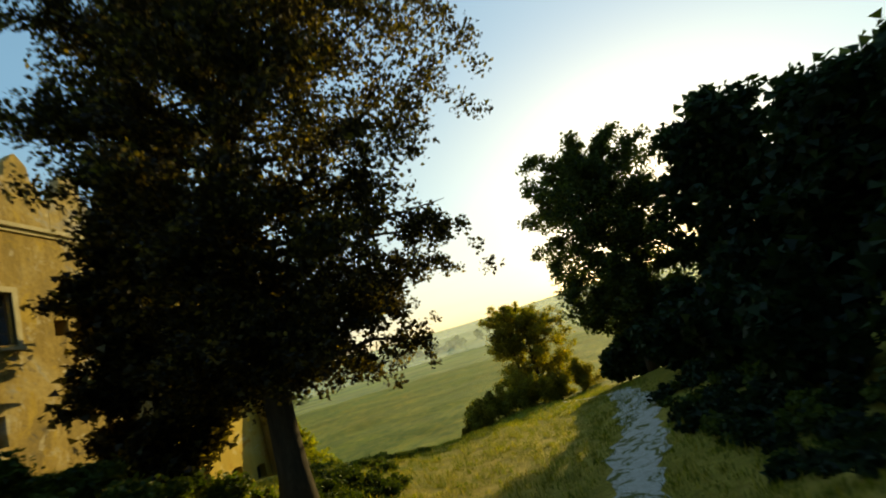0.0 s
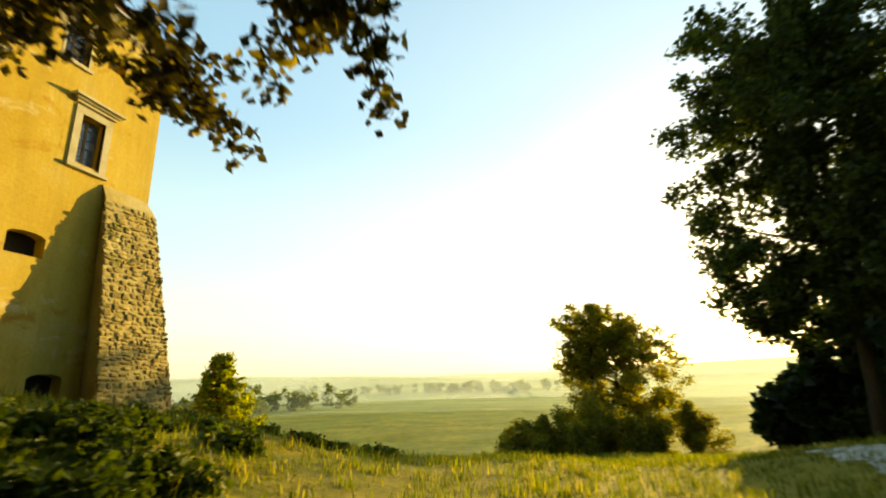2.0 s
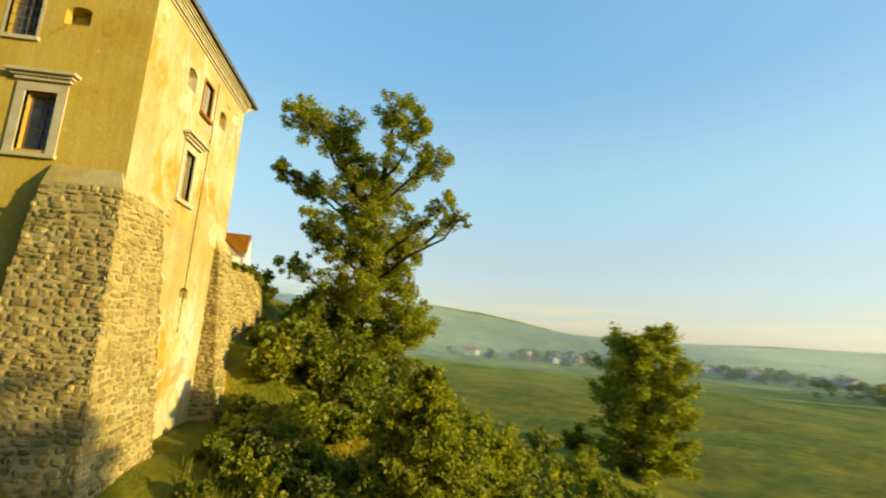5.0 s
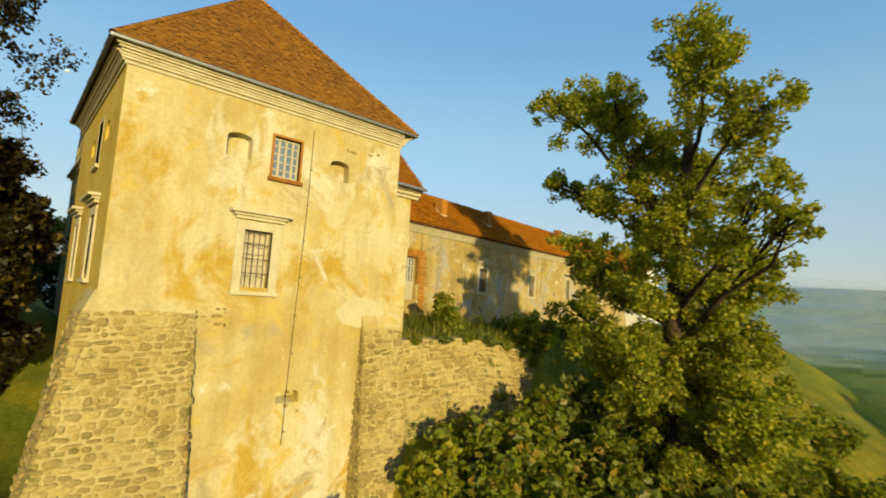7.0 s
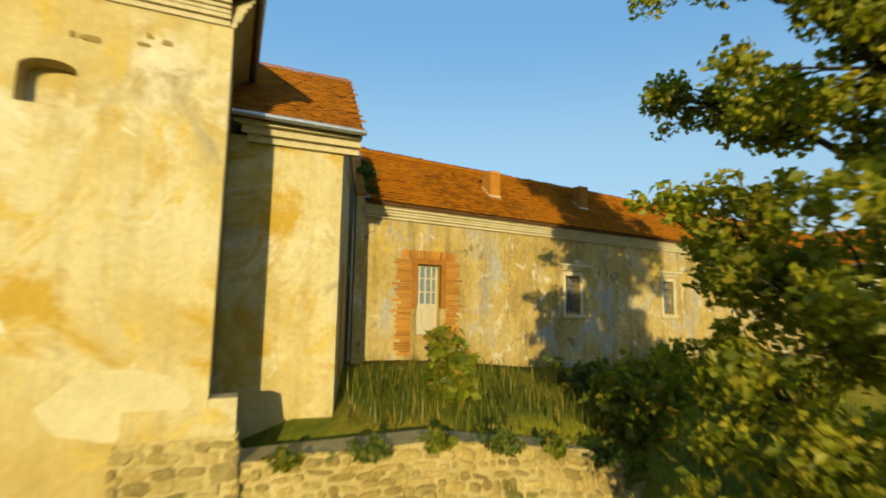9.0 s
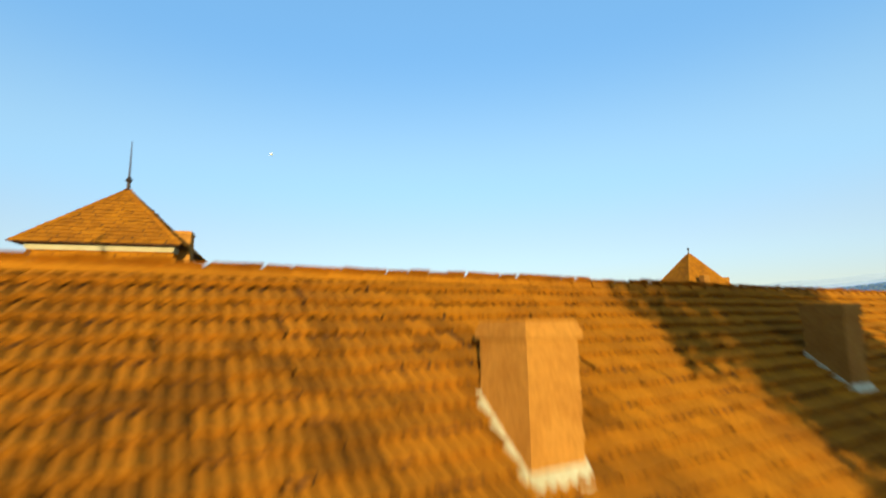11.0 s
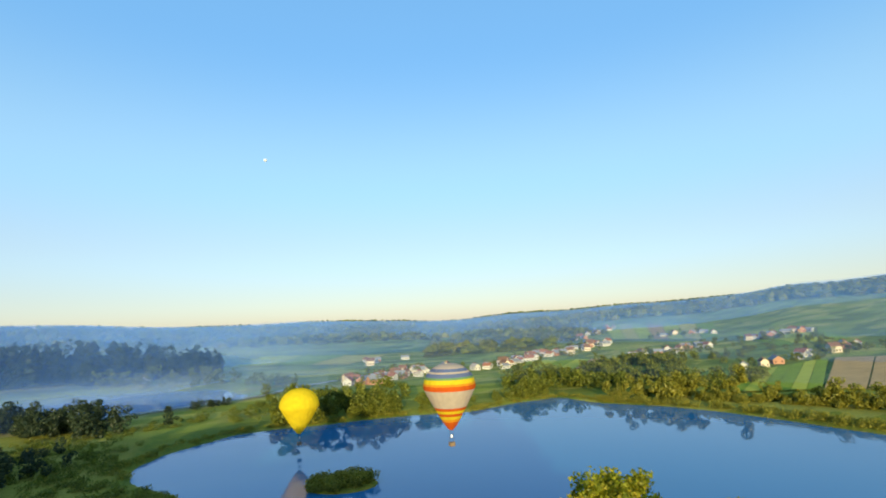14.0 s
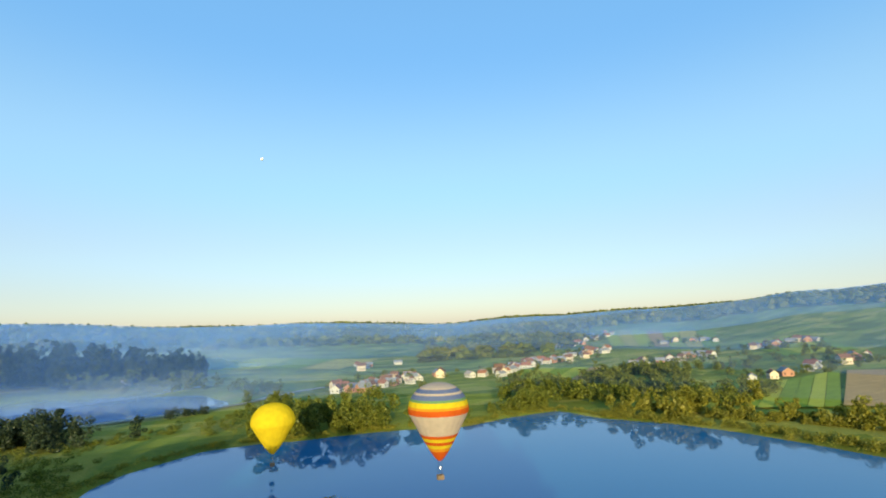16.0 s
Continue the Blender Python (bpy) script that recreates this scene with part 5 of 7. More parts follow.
def range_building(name, label, side, s0, s1, depth, wall_z0, eave_z, ridge_z, wins=(), doors=(), chimneys=(), mat=None, tile_w=0.26, hood=True, seed=0, small=()):
    """A long range: front wall on the given side, back wall, gables and a tiled saddle roof."""
    mat = mat or M_WHITE
    t = thing(name, label, "building", tuple(side.at((s0 + s1) / 2, -depth / 2, wall_z0)))

    def p(nm, b, m, lab=""):
        return under(t, part(nm, finish(b), m, t, lab))

    holes = [tuple(w) for w in wins] + [tuple(w) for w in small] + [tuple(d) for d in doors]
    b = bmesh.new()
    wall_panel(b, side, s0, s1, wall_z0, eave_z - 0.2, holes, 0.6)
    p("wall", b, mat)
    b = bmesh.new()
    side.block(b, s0, -depth, wall_z0, s1, -depth + 0.6, eave_z - 0.2)
    p("wall", b, mat)
    for s in (s0, s1 - 0.5):
        b = bmesh.new()
        ring = [(0, wall_z0), (-depth, wall_z0), (-depth, eave_z - 0.2), (-depth / 2, ridge_z - 0.25), (0, eave_z - 0.2)]
        prism(b, None, [side.at(s + 0.002, o * 0.998 - 0.004, z) for o, z in ring], [side.at(s + 0.498, o * 0.998 - 0.004, z) for o, z in ring])
        p("gable", b, mat)
    b = bmesh.new()
    side.block(b, s0 + 0.6, -depth + 0.7, wall_z0, s1 - 0.6, -1.2, eave_z - 0.3)
    p("unlit_core", b, M_DARK)
    for w in wins:
        under(t, window(t, side, *w, surround=0.2, hood=hood, rows=4, frame_mat=M_WOOD, bars=True, trim=M_WHITE_TRIM))
    for w in small:
        under(t, window(t, side, *w, surround=0.0, rows=2, trim=M_WHITE_TRIM))
    for d in doors:
        b = bmesh.new()
        side.block(b, d[0], -0.4, d[1], d[2], -0.32, d[3])
        p("door", b, M_WOOD, "dark wooden door")
        b = bmesh.new()
        for q in ((d[0] - 0.2, d[1], d[0], d[3] + 0.2), (d[2], d[1], d[2] + 0.2, d[3] + 0.2), (d[0], d[3], d[2], d[3] + 0.2)):
            side.block(b, q[0], -0.1, q[1], q[2], 0.05, q[3])
        p("door_surround", b, M_WHITE_TRIM, "white stone door surround")
    b = bmesh.new()
    for o, za, zb in ((0.1, -0.42, -0.3), (0.22, -0.3, -0.16)):
        side.block(b, s0, -0.05, eave_z + za, s1, o, eave_z + zb)
    p("cornice", b, M_TRIM)
    f = [side.at(s0, 0.42, eave_z), side.at(s1, 0.42, eave_z), side.at(s1, -depth / 2, ridge_z), side.at(s0, -depth / 2, ridge_z)]
    k = [side.at(s1, -depth - 0.42, eave_z), side.at(s0, -depth - 0.42, eave_z), side.at(s0, -depth / 2, ridge_z), side.at(s1, -depth / 2, ridge_z)]
    b = bmesh.new()
    roof_slab(b, f)
    roof_slab(b, k)
    p("roof", b, M_ROOF_BED, "orange clay tile roof")
    under(t, joined("tiling", flat_tile(tile_w, 0.25), tile_places(f, tile_w + 0.01, 0.25, seed=seed), M_TILE_J, t))
    under(t, joined("tiling", flat_tile(tile_w, 0.25), tile_places(k, tile_w + 0.01, 0.25, seed=seed + 1), M_TILE_J, t))
    under(t, ridge_caps("ridge_capping", f[3], f[2], M_TILE_J, t))
    for s, o, w, top in chimneys:
        zz = eave_z + (ridge_z - eave_z) * (0.42 - o) / (0.42 + depth / 2)
        under(t, chimney(t, Matrix.Translation(side.at(s, o, 0)) @ Matrix.Rotation(math.atan2(side.u.y, side.u.x), 4, "Z"), w, w, zz - 0.4, top))
    b = bmesh.new()
    tube(b, [side.at(s0, 0.47, eave_z), side.at(s1, 0.47, eave_z)], [0.065, 0.065], 7)
    for s in (s0 + 0.5, (s0 + s1) / 2, s1 - 0.4):
        tube(b, [side.at(s, 0.45, eave_z - 0.05), side.at(s, 0.12, eave_z - 0.6), side.at(s, 0.12, wall_z0 + 1)], [0.05] * 3, 6)
    p("gutter", b, M_ZINC, "zinc gutter and downpipes")
    return t


NW = Side(*(Vector((0.0872, 0.9962)) * 40.3), -5)
range_building("north_range", "long white castle range with orange tile roof", NW, 13.4, 42.6, 9.4, 2.0, 10.74, 13.35,
               [(s - 0.5, 6.65, s + 0.5, 8.15) for s in (22.3, 26.2, 31.9, 37.2)], [], [(s, -3.75, 0.55, 14.0) for s in (20.9, 26.5, 31.95, 37.8)], small=[(s - 0.33, 9.15, s + 0.33, 9.95) for s in (20.2, 24.2, 28.8, 34.6, 38.8)], seed=50)
range_building("north_corner_block", "taller white corner block with tiled roof", NW, 42.65, 52.0, 9.6, 2.0, 11.75, 14.5, [(s - 0.45, 8.1, s + 0.45, 9.9) for s in (45.2,)], [(43.6, 3.2, 44.7, 5.6)], [], seed=60)
ew = [(s - 0.45, 8.5, s + 0.45, 10.2) for s in (-25.8, -22.9, -16.2, -12.5, -9.0)]
# the yard lies on this wall's right-hand side when heading south, so it is built from its far end
EW = Side(55.4 * 0.985, 55.4 * 0.1736, -80)
range_building("east_range", "white castle range with windows and a door onto a terrace", EW, -26.7, -2.0, 5.4, 2.0, 11.85, 14.78, ew, [(-20.4, 7.3, -19.35, 9.35)], [], seed=70)
LEAN = Side(*(Vector((0.0872, 0.9962)) * 36.6), -5)
leanto = thing("lean_to", "low lean-to with a dark tile roof", "building", tuple(LEAN.at(16, -1, 3)))
bm = bmesh.new()
wall_panel(bm, LEAN, 13.2, 19.2, 2.5, 7.2, [(15.0, 4.6, 15.8, 5.8), (17.2, 4.6, 18.0, 5.8)], 0.4)
under(leanto, part("wall", finish(bm), M_WHITE, leanto))
lr = [LEAN.at(13.0, 0.35, 7.1), LEAN.at(19.4, 0.35, 7.1), LEAN.at(19.4, -3.65, 9.2), LEAN.at(13.0, -3.65, 9.2)]
bm = bmesh.new()
roof_slab(bm, lr)
under(leanto, part("roof", finish(bm), M_ROOF_BED, leanto))
under(leanto, joined("tiling", flat_tile(0.24, 0.25), tile_places(lr, 0.25, 0.25, seed=81), M_SHINGLE_J, leanto))
bm = bmesh.new()
LEAN.block(bm, 19.2, -3.6, 2.5, 19.5, 0.1, 7.0)
under(leanto, part("wall", finish(bm), M_WHITE, leanto))

# curved screen wall between the gate tower and the range
screen = Side(15.6, 31.6, 100)
bm = bmesh.new()
ring = [(0, 2.5), (8.2, 2.5), (8.2, 10.6), (7.4, 11.2), (6.6, 12.4), (5.8, 13.0), (5.0, 13.1), (4.3, 12.4), (3.6, 11.2), (2.4, 10.6), (1.2, 10.4), (0, 11.0)]
prism(bm, None, [screen.at(s, -0.5, z) for s, z in ring], [screen.at(s, 0, z) for s, z in ring])
sw = part("screen_wall", finish(bm), M_WHITE)
tagged(sw, "weathered white screen wall with a curved crest", "wall")

# terrace, balustrade and stair in the yard
terr = thing("yard_terrace", "weathered stone terrace with stair and urn before the east range", "terrace", tuple(EW.at(-20, 1.5, 3)))
M_OLD = surface("damp_old_stone", [(0.3, (0.10, 0.095, 0.08)), (0.55, (0.22, 0.20, 0.15)), (0.8, (0.34, 0.31, 0.24))], 1.3, 12, 0.45, 0.95, 0.8, 0.03, patches=[((0.07, 0.09, 0.03), 0.56, 0.9), ((0.50, 0.46, 0.37), 0.62, 0.8)])


def terrace_part(name, b, mat, label=""):
    return under(terr, part(name, finish(b), mat, terr, label))


for k, (s0, s1, out) in enumerate(((-27.0, -21.4, 2.7), (-21.396, -19.204, 2.65), (-19.2, -11.5, 3.5))):
    bm = bmesh.new()
    EW.block(bm, s0, 0.02, 2.0, s1, out, 7.2)
    terrace_part("terrace_body", bm, M_OLD)
    bm = bmesh.new()
    EW.block(bm, s0 - 0.04, 0.06, 7.2, s1 + 0.036, out + 0.08, 7.32)
    terrace_part("paving_slab", bm, M_OLD)
for s in (-25.6, -23.2):
    bm = bmesh.new()
    prism(bm, None, [EW.at(s + a, 2.6, z) for a, z in ((-0.5, 3.2), (0.5, 3.2), (0.5, 4.9), (0.3, 5.3), (0, 5.4), (-0.3, 5.3), (-0.5, 4.9))], [EW.at(s + a, 2.73, z) for a, z in ((-0.5, 3.2), (0.5, 3.2), (0.5, 4.9), (0.3, 5.3), (0, 5.4), (-0.3, 5.3), (-0.5, 4.9))])
    terrace_part("cellar_door", bm, M_DARK, "dark arched cellar door")
for k in range(21):
    bm = bmesh.new()
    EW.block(bm, -21.5 - 0.1 * k, 2.75 + k * 0.29, 3.0, -19.5 - 0.1 * k, 2.75 + (k + 1) * 0.29 - 0.004, 7.1 - k * 0.187)
    terrace_part("step", bm, M_OLD)
for sg in (-21.75, -19.45):
    bm = bmesh.new()
    prism(bm, None, [EW.at(sg, 2.8, 3.0), EW.at(sg + 0.2, 2.8, 3.0), EW.at(sg - 1.9, 8.8, 3.0), EW.at(sg - 2.1, 8.8, 3.0)], [EW.at(sg, 2.8, 7.6), EW.at(sg + 0.2, 2.8, 7.6), EW.at(sg - 1.9, 8.8, 3.75), EW.at(sg - 2.1, 8.8, 3.75)])
    terrace_part("stringer", bm, M_OLD)
for s, o, urn in ((-23.6, 2.4, False), (-21.7, 2.4, True)):
    bm = bmesh.new()
    box(bm, -0.22, -0.22, 7.3, 0.22, 0.22, 8.2, Matrix.Translation(EW.at(s, o, 0)), 0.03)
    post = terrace_part("pedestal", bm, M_WHITE_TRIM, "pale stone pedestal")
    if urn:
        bm = bmesh.new()
        c = EW.at(s, o, 8.2)
        tube(bm, [c + Vector((0, 0, z)) for z in (0, 0.06, 0.12, 0.25, 0.42, 0.5)], [0.16, 0.08, 0.07, 0.2, 0.27, 0.3], 12)
        terrace_part("urn", bm, M_OLD, "grey stone urn")
bm = bmesh.new()
EW.block(bm, -19.0, 3.2, 8.1, -11.6, 3.5, 8.28)
terrace_part("rail", bm, M_OLD)
for k in range(19):
    bm = bmesh.new()
    c = EW.at(-18.8 + 0.39 * k, 3.35, 7.32)
    tube(bm, [c + Vector((0, 0, z)) for z in (0, 0.08, 0.2, 0.42, 0.66, 0.78)], [0.11, 0.07, 0.12, 0.06, 0.09, 0.1], 8)
    terrace_part("baluster", bm, M_OLD)


# ---- trees and plants ----
def leaves_mesh(name, centres, sizes, seed, material, fold=0.25, upright=0.0, plain=False):
    """One leaf a centre: two triangles folded along the middle, each turned at random; plain: one triangle, for far or shaded foliage."""
    rs = np.random.RandomState(seed)
    n = len(centres)
    a = rs.normal(size=(n, 3))
    a[:, 2] = a[:, 2] * 0.6 + upright
    a /= np.linalg.norm(a, axis=1, keepdims=True) + 1e-9
    r = rs.normal(size=(n, 3))
    b = np.cross(a, r)
    b /= np.linalg.norm(b, axis=1, keepdims=True) + 1e-9
    c = np.cross(a, b)
    s = sizes[:, None]
    if plain:
        v = np.stack([centres - a * s * 0.75, centres + a * s * 0.35 + b * s * 0.62, centres + a * s * 0.5 - b * s * 0.55], 1).reshape(-1, 3)
        return raw_mesh(name, v, np.arange(n * 3).reshape(-1, 3), material)
    v = np.stack([centres - a * s * 0.6, centres + b * s * 0.42 + c * s * fold * 0.5, centres + a * s * 0.6, centres - b * s * 0.42 + c * s * fold * 0.5], 1).reshape(-1, 3)
    i = np.arange(n)[:, None] * 4
    f = np.concatenate([i + [0, 1, 2], i + [0, 2, 3]], 0)
    return raw_mesh(name, v, f, material)


def grow(seed, height, crown_r, trunk_r, crown_base, limbs=26, twigs=9, leaf_n=20000, leaf=0.16, clump=0.8, lean=(0, 0), droop=0.0, low=0.42, pull=(0, 0), gaps=0.0, rise=0.55, thin_top=0.35, vase=1.0, sweeping=(), cone=False):
    """The wood and the leaf places of a tree at the origin. low: the height of the widest part within the crown."""
    rs = np.random.RandomState(seed)
    bm = bmesh.new()
    n = 9
    axis = [Vector((lean[0] * (k / n) ** 1.3 + rs.normal(0, 0.05) * k / 3, lean[1] * (k / n) ** 1.3 + rs.normal(0, 0.05) * k / 3, height * 0.93 * k / n)) for k in range(n + 1)]
    tube(bm, axis, [trunk_r * (1.4 if k == 0 else 1.0) * (1 - 0.88 * k / n) + 0.02 for k in range(n + 1)], 10)

    def on_axis(t):
        q = np.clip(t * n, 0, n - 1e-6)
        k = int(q)
        return axis[k].lerp(axis[k + 1], q - k)

    tips = []
    pl = math.hypot(*pull)
    for k in range(limbs):
        q = (k + rs.uniform(0, 0.8)) / limbs
        z = crown_base + (0.92 * height - crown_base) * q
        p = on_axis(z / height / 0.93)
        env = math.sqrt(max(0.05, 1 - ((q - low) / (1 - low if q > low else low + 0.25)) ** 2 * (1 - thin_top * 0.4)))
        if cone:
            env = 1 - 0.9 * q
        az = k * 2.399 + rs.uniform(-0.4, 0.4)
        d = Vector((math.cos(az), math.sin(az), 0))
        reach = crown_r * env * rs.uniform(0.7, 1.08) * (vase + (1 - vase) * min(1, q / low))
        if pl:
            reach *= 1 + pl * (d.x * pull[0] + d.y * pull[1]) / pl
        up = reach * (rise * (0.3 + q)) - droop * reach
        pts = [p + d * reach * s + Vector((0, 0, up * s ** 1.3 - droop * reach * 0.4 * s * s)) + Vector(rs.normal(0, 0.05 * reach, 3)) * s * (1 - s) * 3 for s in (0, 0.25, 0.5, 0.75, 1.0)]
        r0 = trunk_r * 0.4 * (1 - 0.6 * q)
        tube(bm, pts, [r0, r0 * 0.75, r0 * 0.5, r0 * 0.28, 0.015], 6)
        for j in range(twigs):
            s = 0.2 + 0.8 * (j + rs.uniform(0, 1)) / twigs
            i = min(int(s * 4), 3)
            a = pts[i].lerp(pts[i + 1], s * 4 - i)
            dd = (d * 0.7 + Vector(rs.normal(0, 0.8, 3))).normalized()
            ln = reach * rs.uniform(0.15, 0.4) + 0.2
            b = a + dd * ln + Vector((0, 0, -droop * ln))
            if rs.uniform() > 0.3:
                tube(bm, [a, a.lerp(b, 0.5) + Vector(rs.normal(0, 0.05 * ln, 3)), b], [r0 * 0.22 + 0.008, r0 * 0.12 + 0.006, 0.005], 4)
            if rs.uniform() > gaps:
                for f in (0.35, 0.7, 1.0):
                    tips.append((a.lerp(b, f), clump * rs.uniform(0.55, 1.25)))
    for end in sweeping:  # long low boughs that sweep out and hang at their ends
        e = Vector(end)
        p = on_axis(min(0.8, (e.z * 0.8 + 1.2) / height))
        d = (e - p).normalized()
        pts = [p, p.lerp(e, 0.3) + Vector((0, 0, 0.7)), p.lerp(e, 0.6) + Vector((0, 0, 0.9)), p.lerp(e, 0.85) + Vector((0, 0, 0.5)), e]
        tube(bm, pts, [trunk_r * 0.3, trunk_r * 0.2, trunk_r * 0.13, 0.04, 0.012], 6)
        for j in range(16):
            s = 0.32 + 0.68 * (j + rs.uniform(0, 1)) / 16
            i = min(int(s * 4), 3)
            a = pts[i].lerp(pts[i + 1], s * 4 - i)
            b = a + (d * 0.5 + Vector(rs.normal(0, 0.7, 3)) * Vector((1, 1, 0.5)).length * 0.6).normalized() * rs.uniform(0.6, 2.0) + Vector((0, 0, -0.35))
            tube(bm, [a, a.lerp(b, 0.5) + Vector((0, 0, 0.12)), b], [0.03, 0.018, 0.005], 4)
            for f in (0.3, 0.65, 1.0):
                tips.append((a.lerp(b, f), clump * rs.uniform(0.3, 0.6)))
    for s in (0.8, 0.88, 0.95, 1.0):
        tips.append((on_axis(s), clump * (0.5 if cone else 1.2)))
    tips_c = np.array([t[0][:] for t in tips])
    tips_r = np.array([t[1] for t in tips])
    pick = rs.choice(len(tips), leaf_n, p=tips_r ** 1.5 / (tips_r ** 1.5).sum())
    off = rs.normal(size=(leaf_n, 3))
    off /= np.linalg.norm(off, axis=1, keepdims=True)
    off *= (rs.uniform(0, 1, (leaf_n, 1)) ** 0.6) * tips_r[pick][:, None] * np.array([1, 1, 0.8])
    centres = tips_c[pick] + off
    return bm, centres, rs.uniform(0.7, 1.3, leaf_n) * leaf


OAK_MASSES = [(-1.8, -1.2, 17.9, 1.6), (-3.7, -2.8, 16.0, 1.5), (-3.4, -3.9, 13.9, 1.6), (-2.3, 5.1, 16.6, 1.3), (1.3, 5.5, 18.2, 1.9), (-1.1, 2.5, 16.4, 1.7), (-4.8, -4.7, 10.4, 1.3), (-6.2, -5.7, 9.4, 0.8), (0.6, 6.3, 13.3, 1.3), (1.3, 4.8, 12.4, 1.5), (0.3, 1.1, 14.4, 1.9), (-1.4, 1.5, 11.9, 1.9), (1.0, -1.2, 12.8, 2.1), (-2.4, 3.3, 8.9, 1.6), (-3.0, 0.8, 7.8, 2.2), (-0.5, -0.3, 9.8, 2.0), (0.4, -2.1, 8.5, 1.9), (0.5, -3.2, 8.3, 1.5), (-0.2, 4.9, 6.4, 1.3), (0.6, -1.8, 6.3, 1.7), (0.4, -1.9, 4.2, 2.3), (-2.0, -3.9, 3.0, 1.9), (-3.5, -0.4, 4.1, 1.8), (-3.1, 1.4, 4.9, 1.6), (-2.4, -2.3, 1.4, 2.4)]


def grow_masses(masses, seed, leaf_n, leaf):
    """The wood and leaf places of an old tree whose heavy limbs each carry a leaf mass; masses: (x, y, height, radius) from the foot."""
    rs = np.random.RandomState(seed)
    bm = bmesh.new()
    spine = [Vector(p) for p in ((-0.3, 0.5, -2.4), (-0.2, 0.2, 2.5), (-0.1, 0.0, 6.5), (-0.2, -0.2, 10.0), (-0.8, -0.8, 13.8), (-1.6, -1.2, 17.8))]
    tube(bm, spine, [0.66, 0.52, 0.44, 0.34, 0.2, 0.03], 12)
    fork = [spine[3], Vector((-0.3, 1.4, 12.2)), Vector((-0.2, 2.6, 14.6)), Vector((0.1, 3.4, 17.0))]
    tube(bm, fork, [0.3, 0.24, 0.17, 0.05], 9)
    cs, rr = [], []
    for k, (x, y, z, r) in enumerate(masses):
        c = Vector((x, y, z))
        stem = fork if z > 12.8 and y > 1.5 else spine
        root_z = min(max(z - 1.0 - 0.42 * math.hypot(x, y), max(2.2, stem[0].z + 0.05)), stem[-1].z - 0.6)
        i = max(j for j in range(len(stem) - 1) if stem[j].z <= root_z)
        p = stem[i].lerp(stem[i + 1], (root_z - stem[i].z) / (stem[i + 1].z - stem[i].z))
        mid = p.lerp(c, 0.55) + Vector((rs.normal(0, 0.25), rs.normal(0, 0.25), -0.3 * rs.uniform(0, 1)))
        r0 = 0.05 + 0.015 * (c - p).length
        tube(bm, [p, p.lerp(mid, 0.5) + Vector(rs.normal(0, 0.14, 3)), mid, mid.lerp(c, 0.6) + Vector(rs.normal(0, 0.14, 3)), c], [r0, r0 * 0.8, r0 * 0.6, r0 * 0.4, 0.03], 7)
        for j in range(int(13 + 7 * r)):
            d = Vector(rs.normal(size=3)).normalized()
            e = c + Vector((d.x, d.y, d.z * 0.85)) * r * rs.uniform(0.3, 1.1)
            a = mid.lerp(c, rs.uniform(0.2, 1.0))
            tube(bm, [a, a.lerp(e, 0.5) + Vector(rs.normal(0, 0.1, 3)), e], [0.035, 0.022, 0.006], 4)
            cs.append(e)
            rr.append(r * rs.uniform(0.15, 0.36))
        for j in range(7):  # sprays of leaves along the limb itself
            a = p.lerp(mid, rs.uniform(0.35, 1.0)) if j % 2 else mid.lerp(c, rs.uniform(0, 0.8))
            e = a + Vector(rs.normal(0, 0.55, 3))
            tube(bm, [a, a.lerp(e, 0.5) + Vector(rs.normal(0, 0.06, 3)), e], [0.03, 0.018, 0.005], 4)
            cs.append(e)
            rr.append(rs.uniform(0.35, 0.75))
    # a bare dead branch at the top
    tube(bm, [spine[4], spine[4] + Vector((0.8, -0.4, 3.0)), spine[4] + Vector((1.2, -0.7, 5.4))], [0.08, 0.05, 0.012], 5)
    cs, rr = np.array([c[:] for c in cs]), np.array(rr)
    pick = rs.choice(len(cs), leaf_n, p=rr ** 2 / (rr ** 2).sum())
    off = rs.normal(size=(leaf_n, 3))
    off /= np.linalg.norm(off, axis=1, keepdims=True)
    centres = cs[pick] + off * (rs.uniform(0, 1, (leaf_n, 1)) ** 0.55) * rr[pick][:, None] * np.array([1, 1, 0.9])
    return bm, centres, rs.uniform(0.7, 1.3, leaf_n) * leaf


def tree(name, label, at, material, group="", sink=0.3, turn=0.0, category="tree", plain=False, **kw):
    bm, centres, sizes = grow_masses(**kw) if "masses" in kw else grow(**kw)
    t = thing(name, label, category, (at[0], at[1], (at[2] if len(at) > 2 else ground_at(*at[:2])) - sink), group)
    t.rotation_euler = (0, 0, turn)
    part("trunk", finish(bm), M_BARK, t, smooth=True)
    link_mesh("crown", leaves_mesh("crown", centres, sizes, kw["seed"], material, plain=plain), t)
    return t


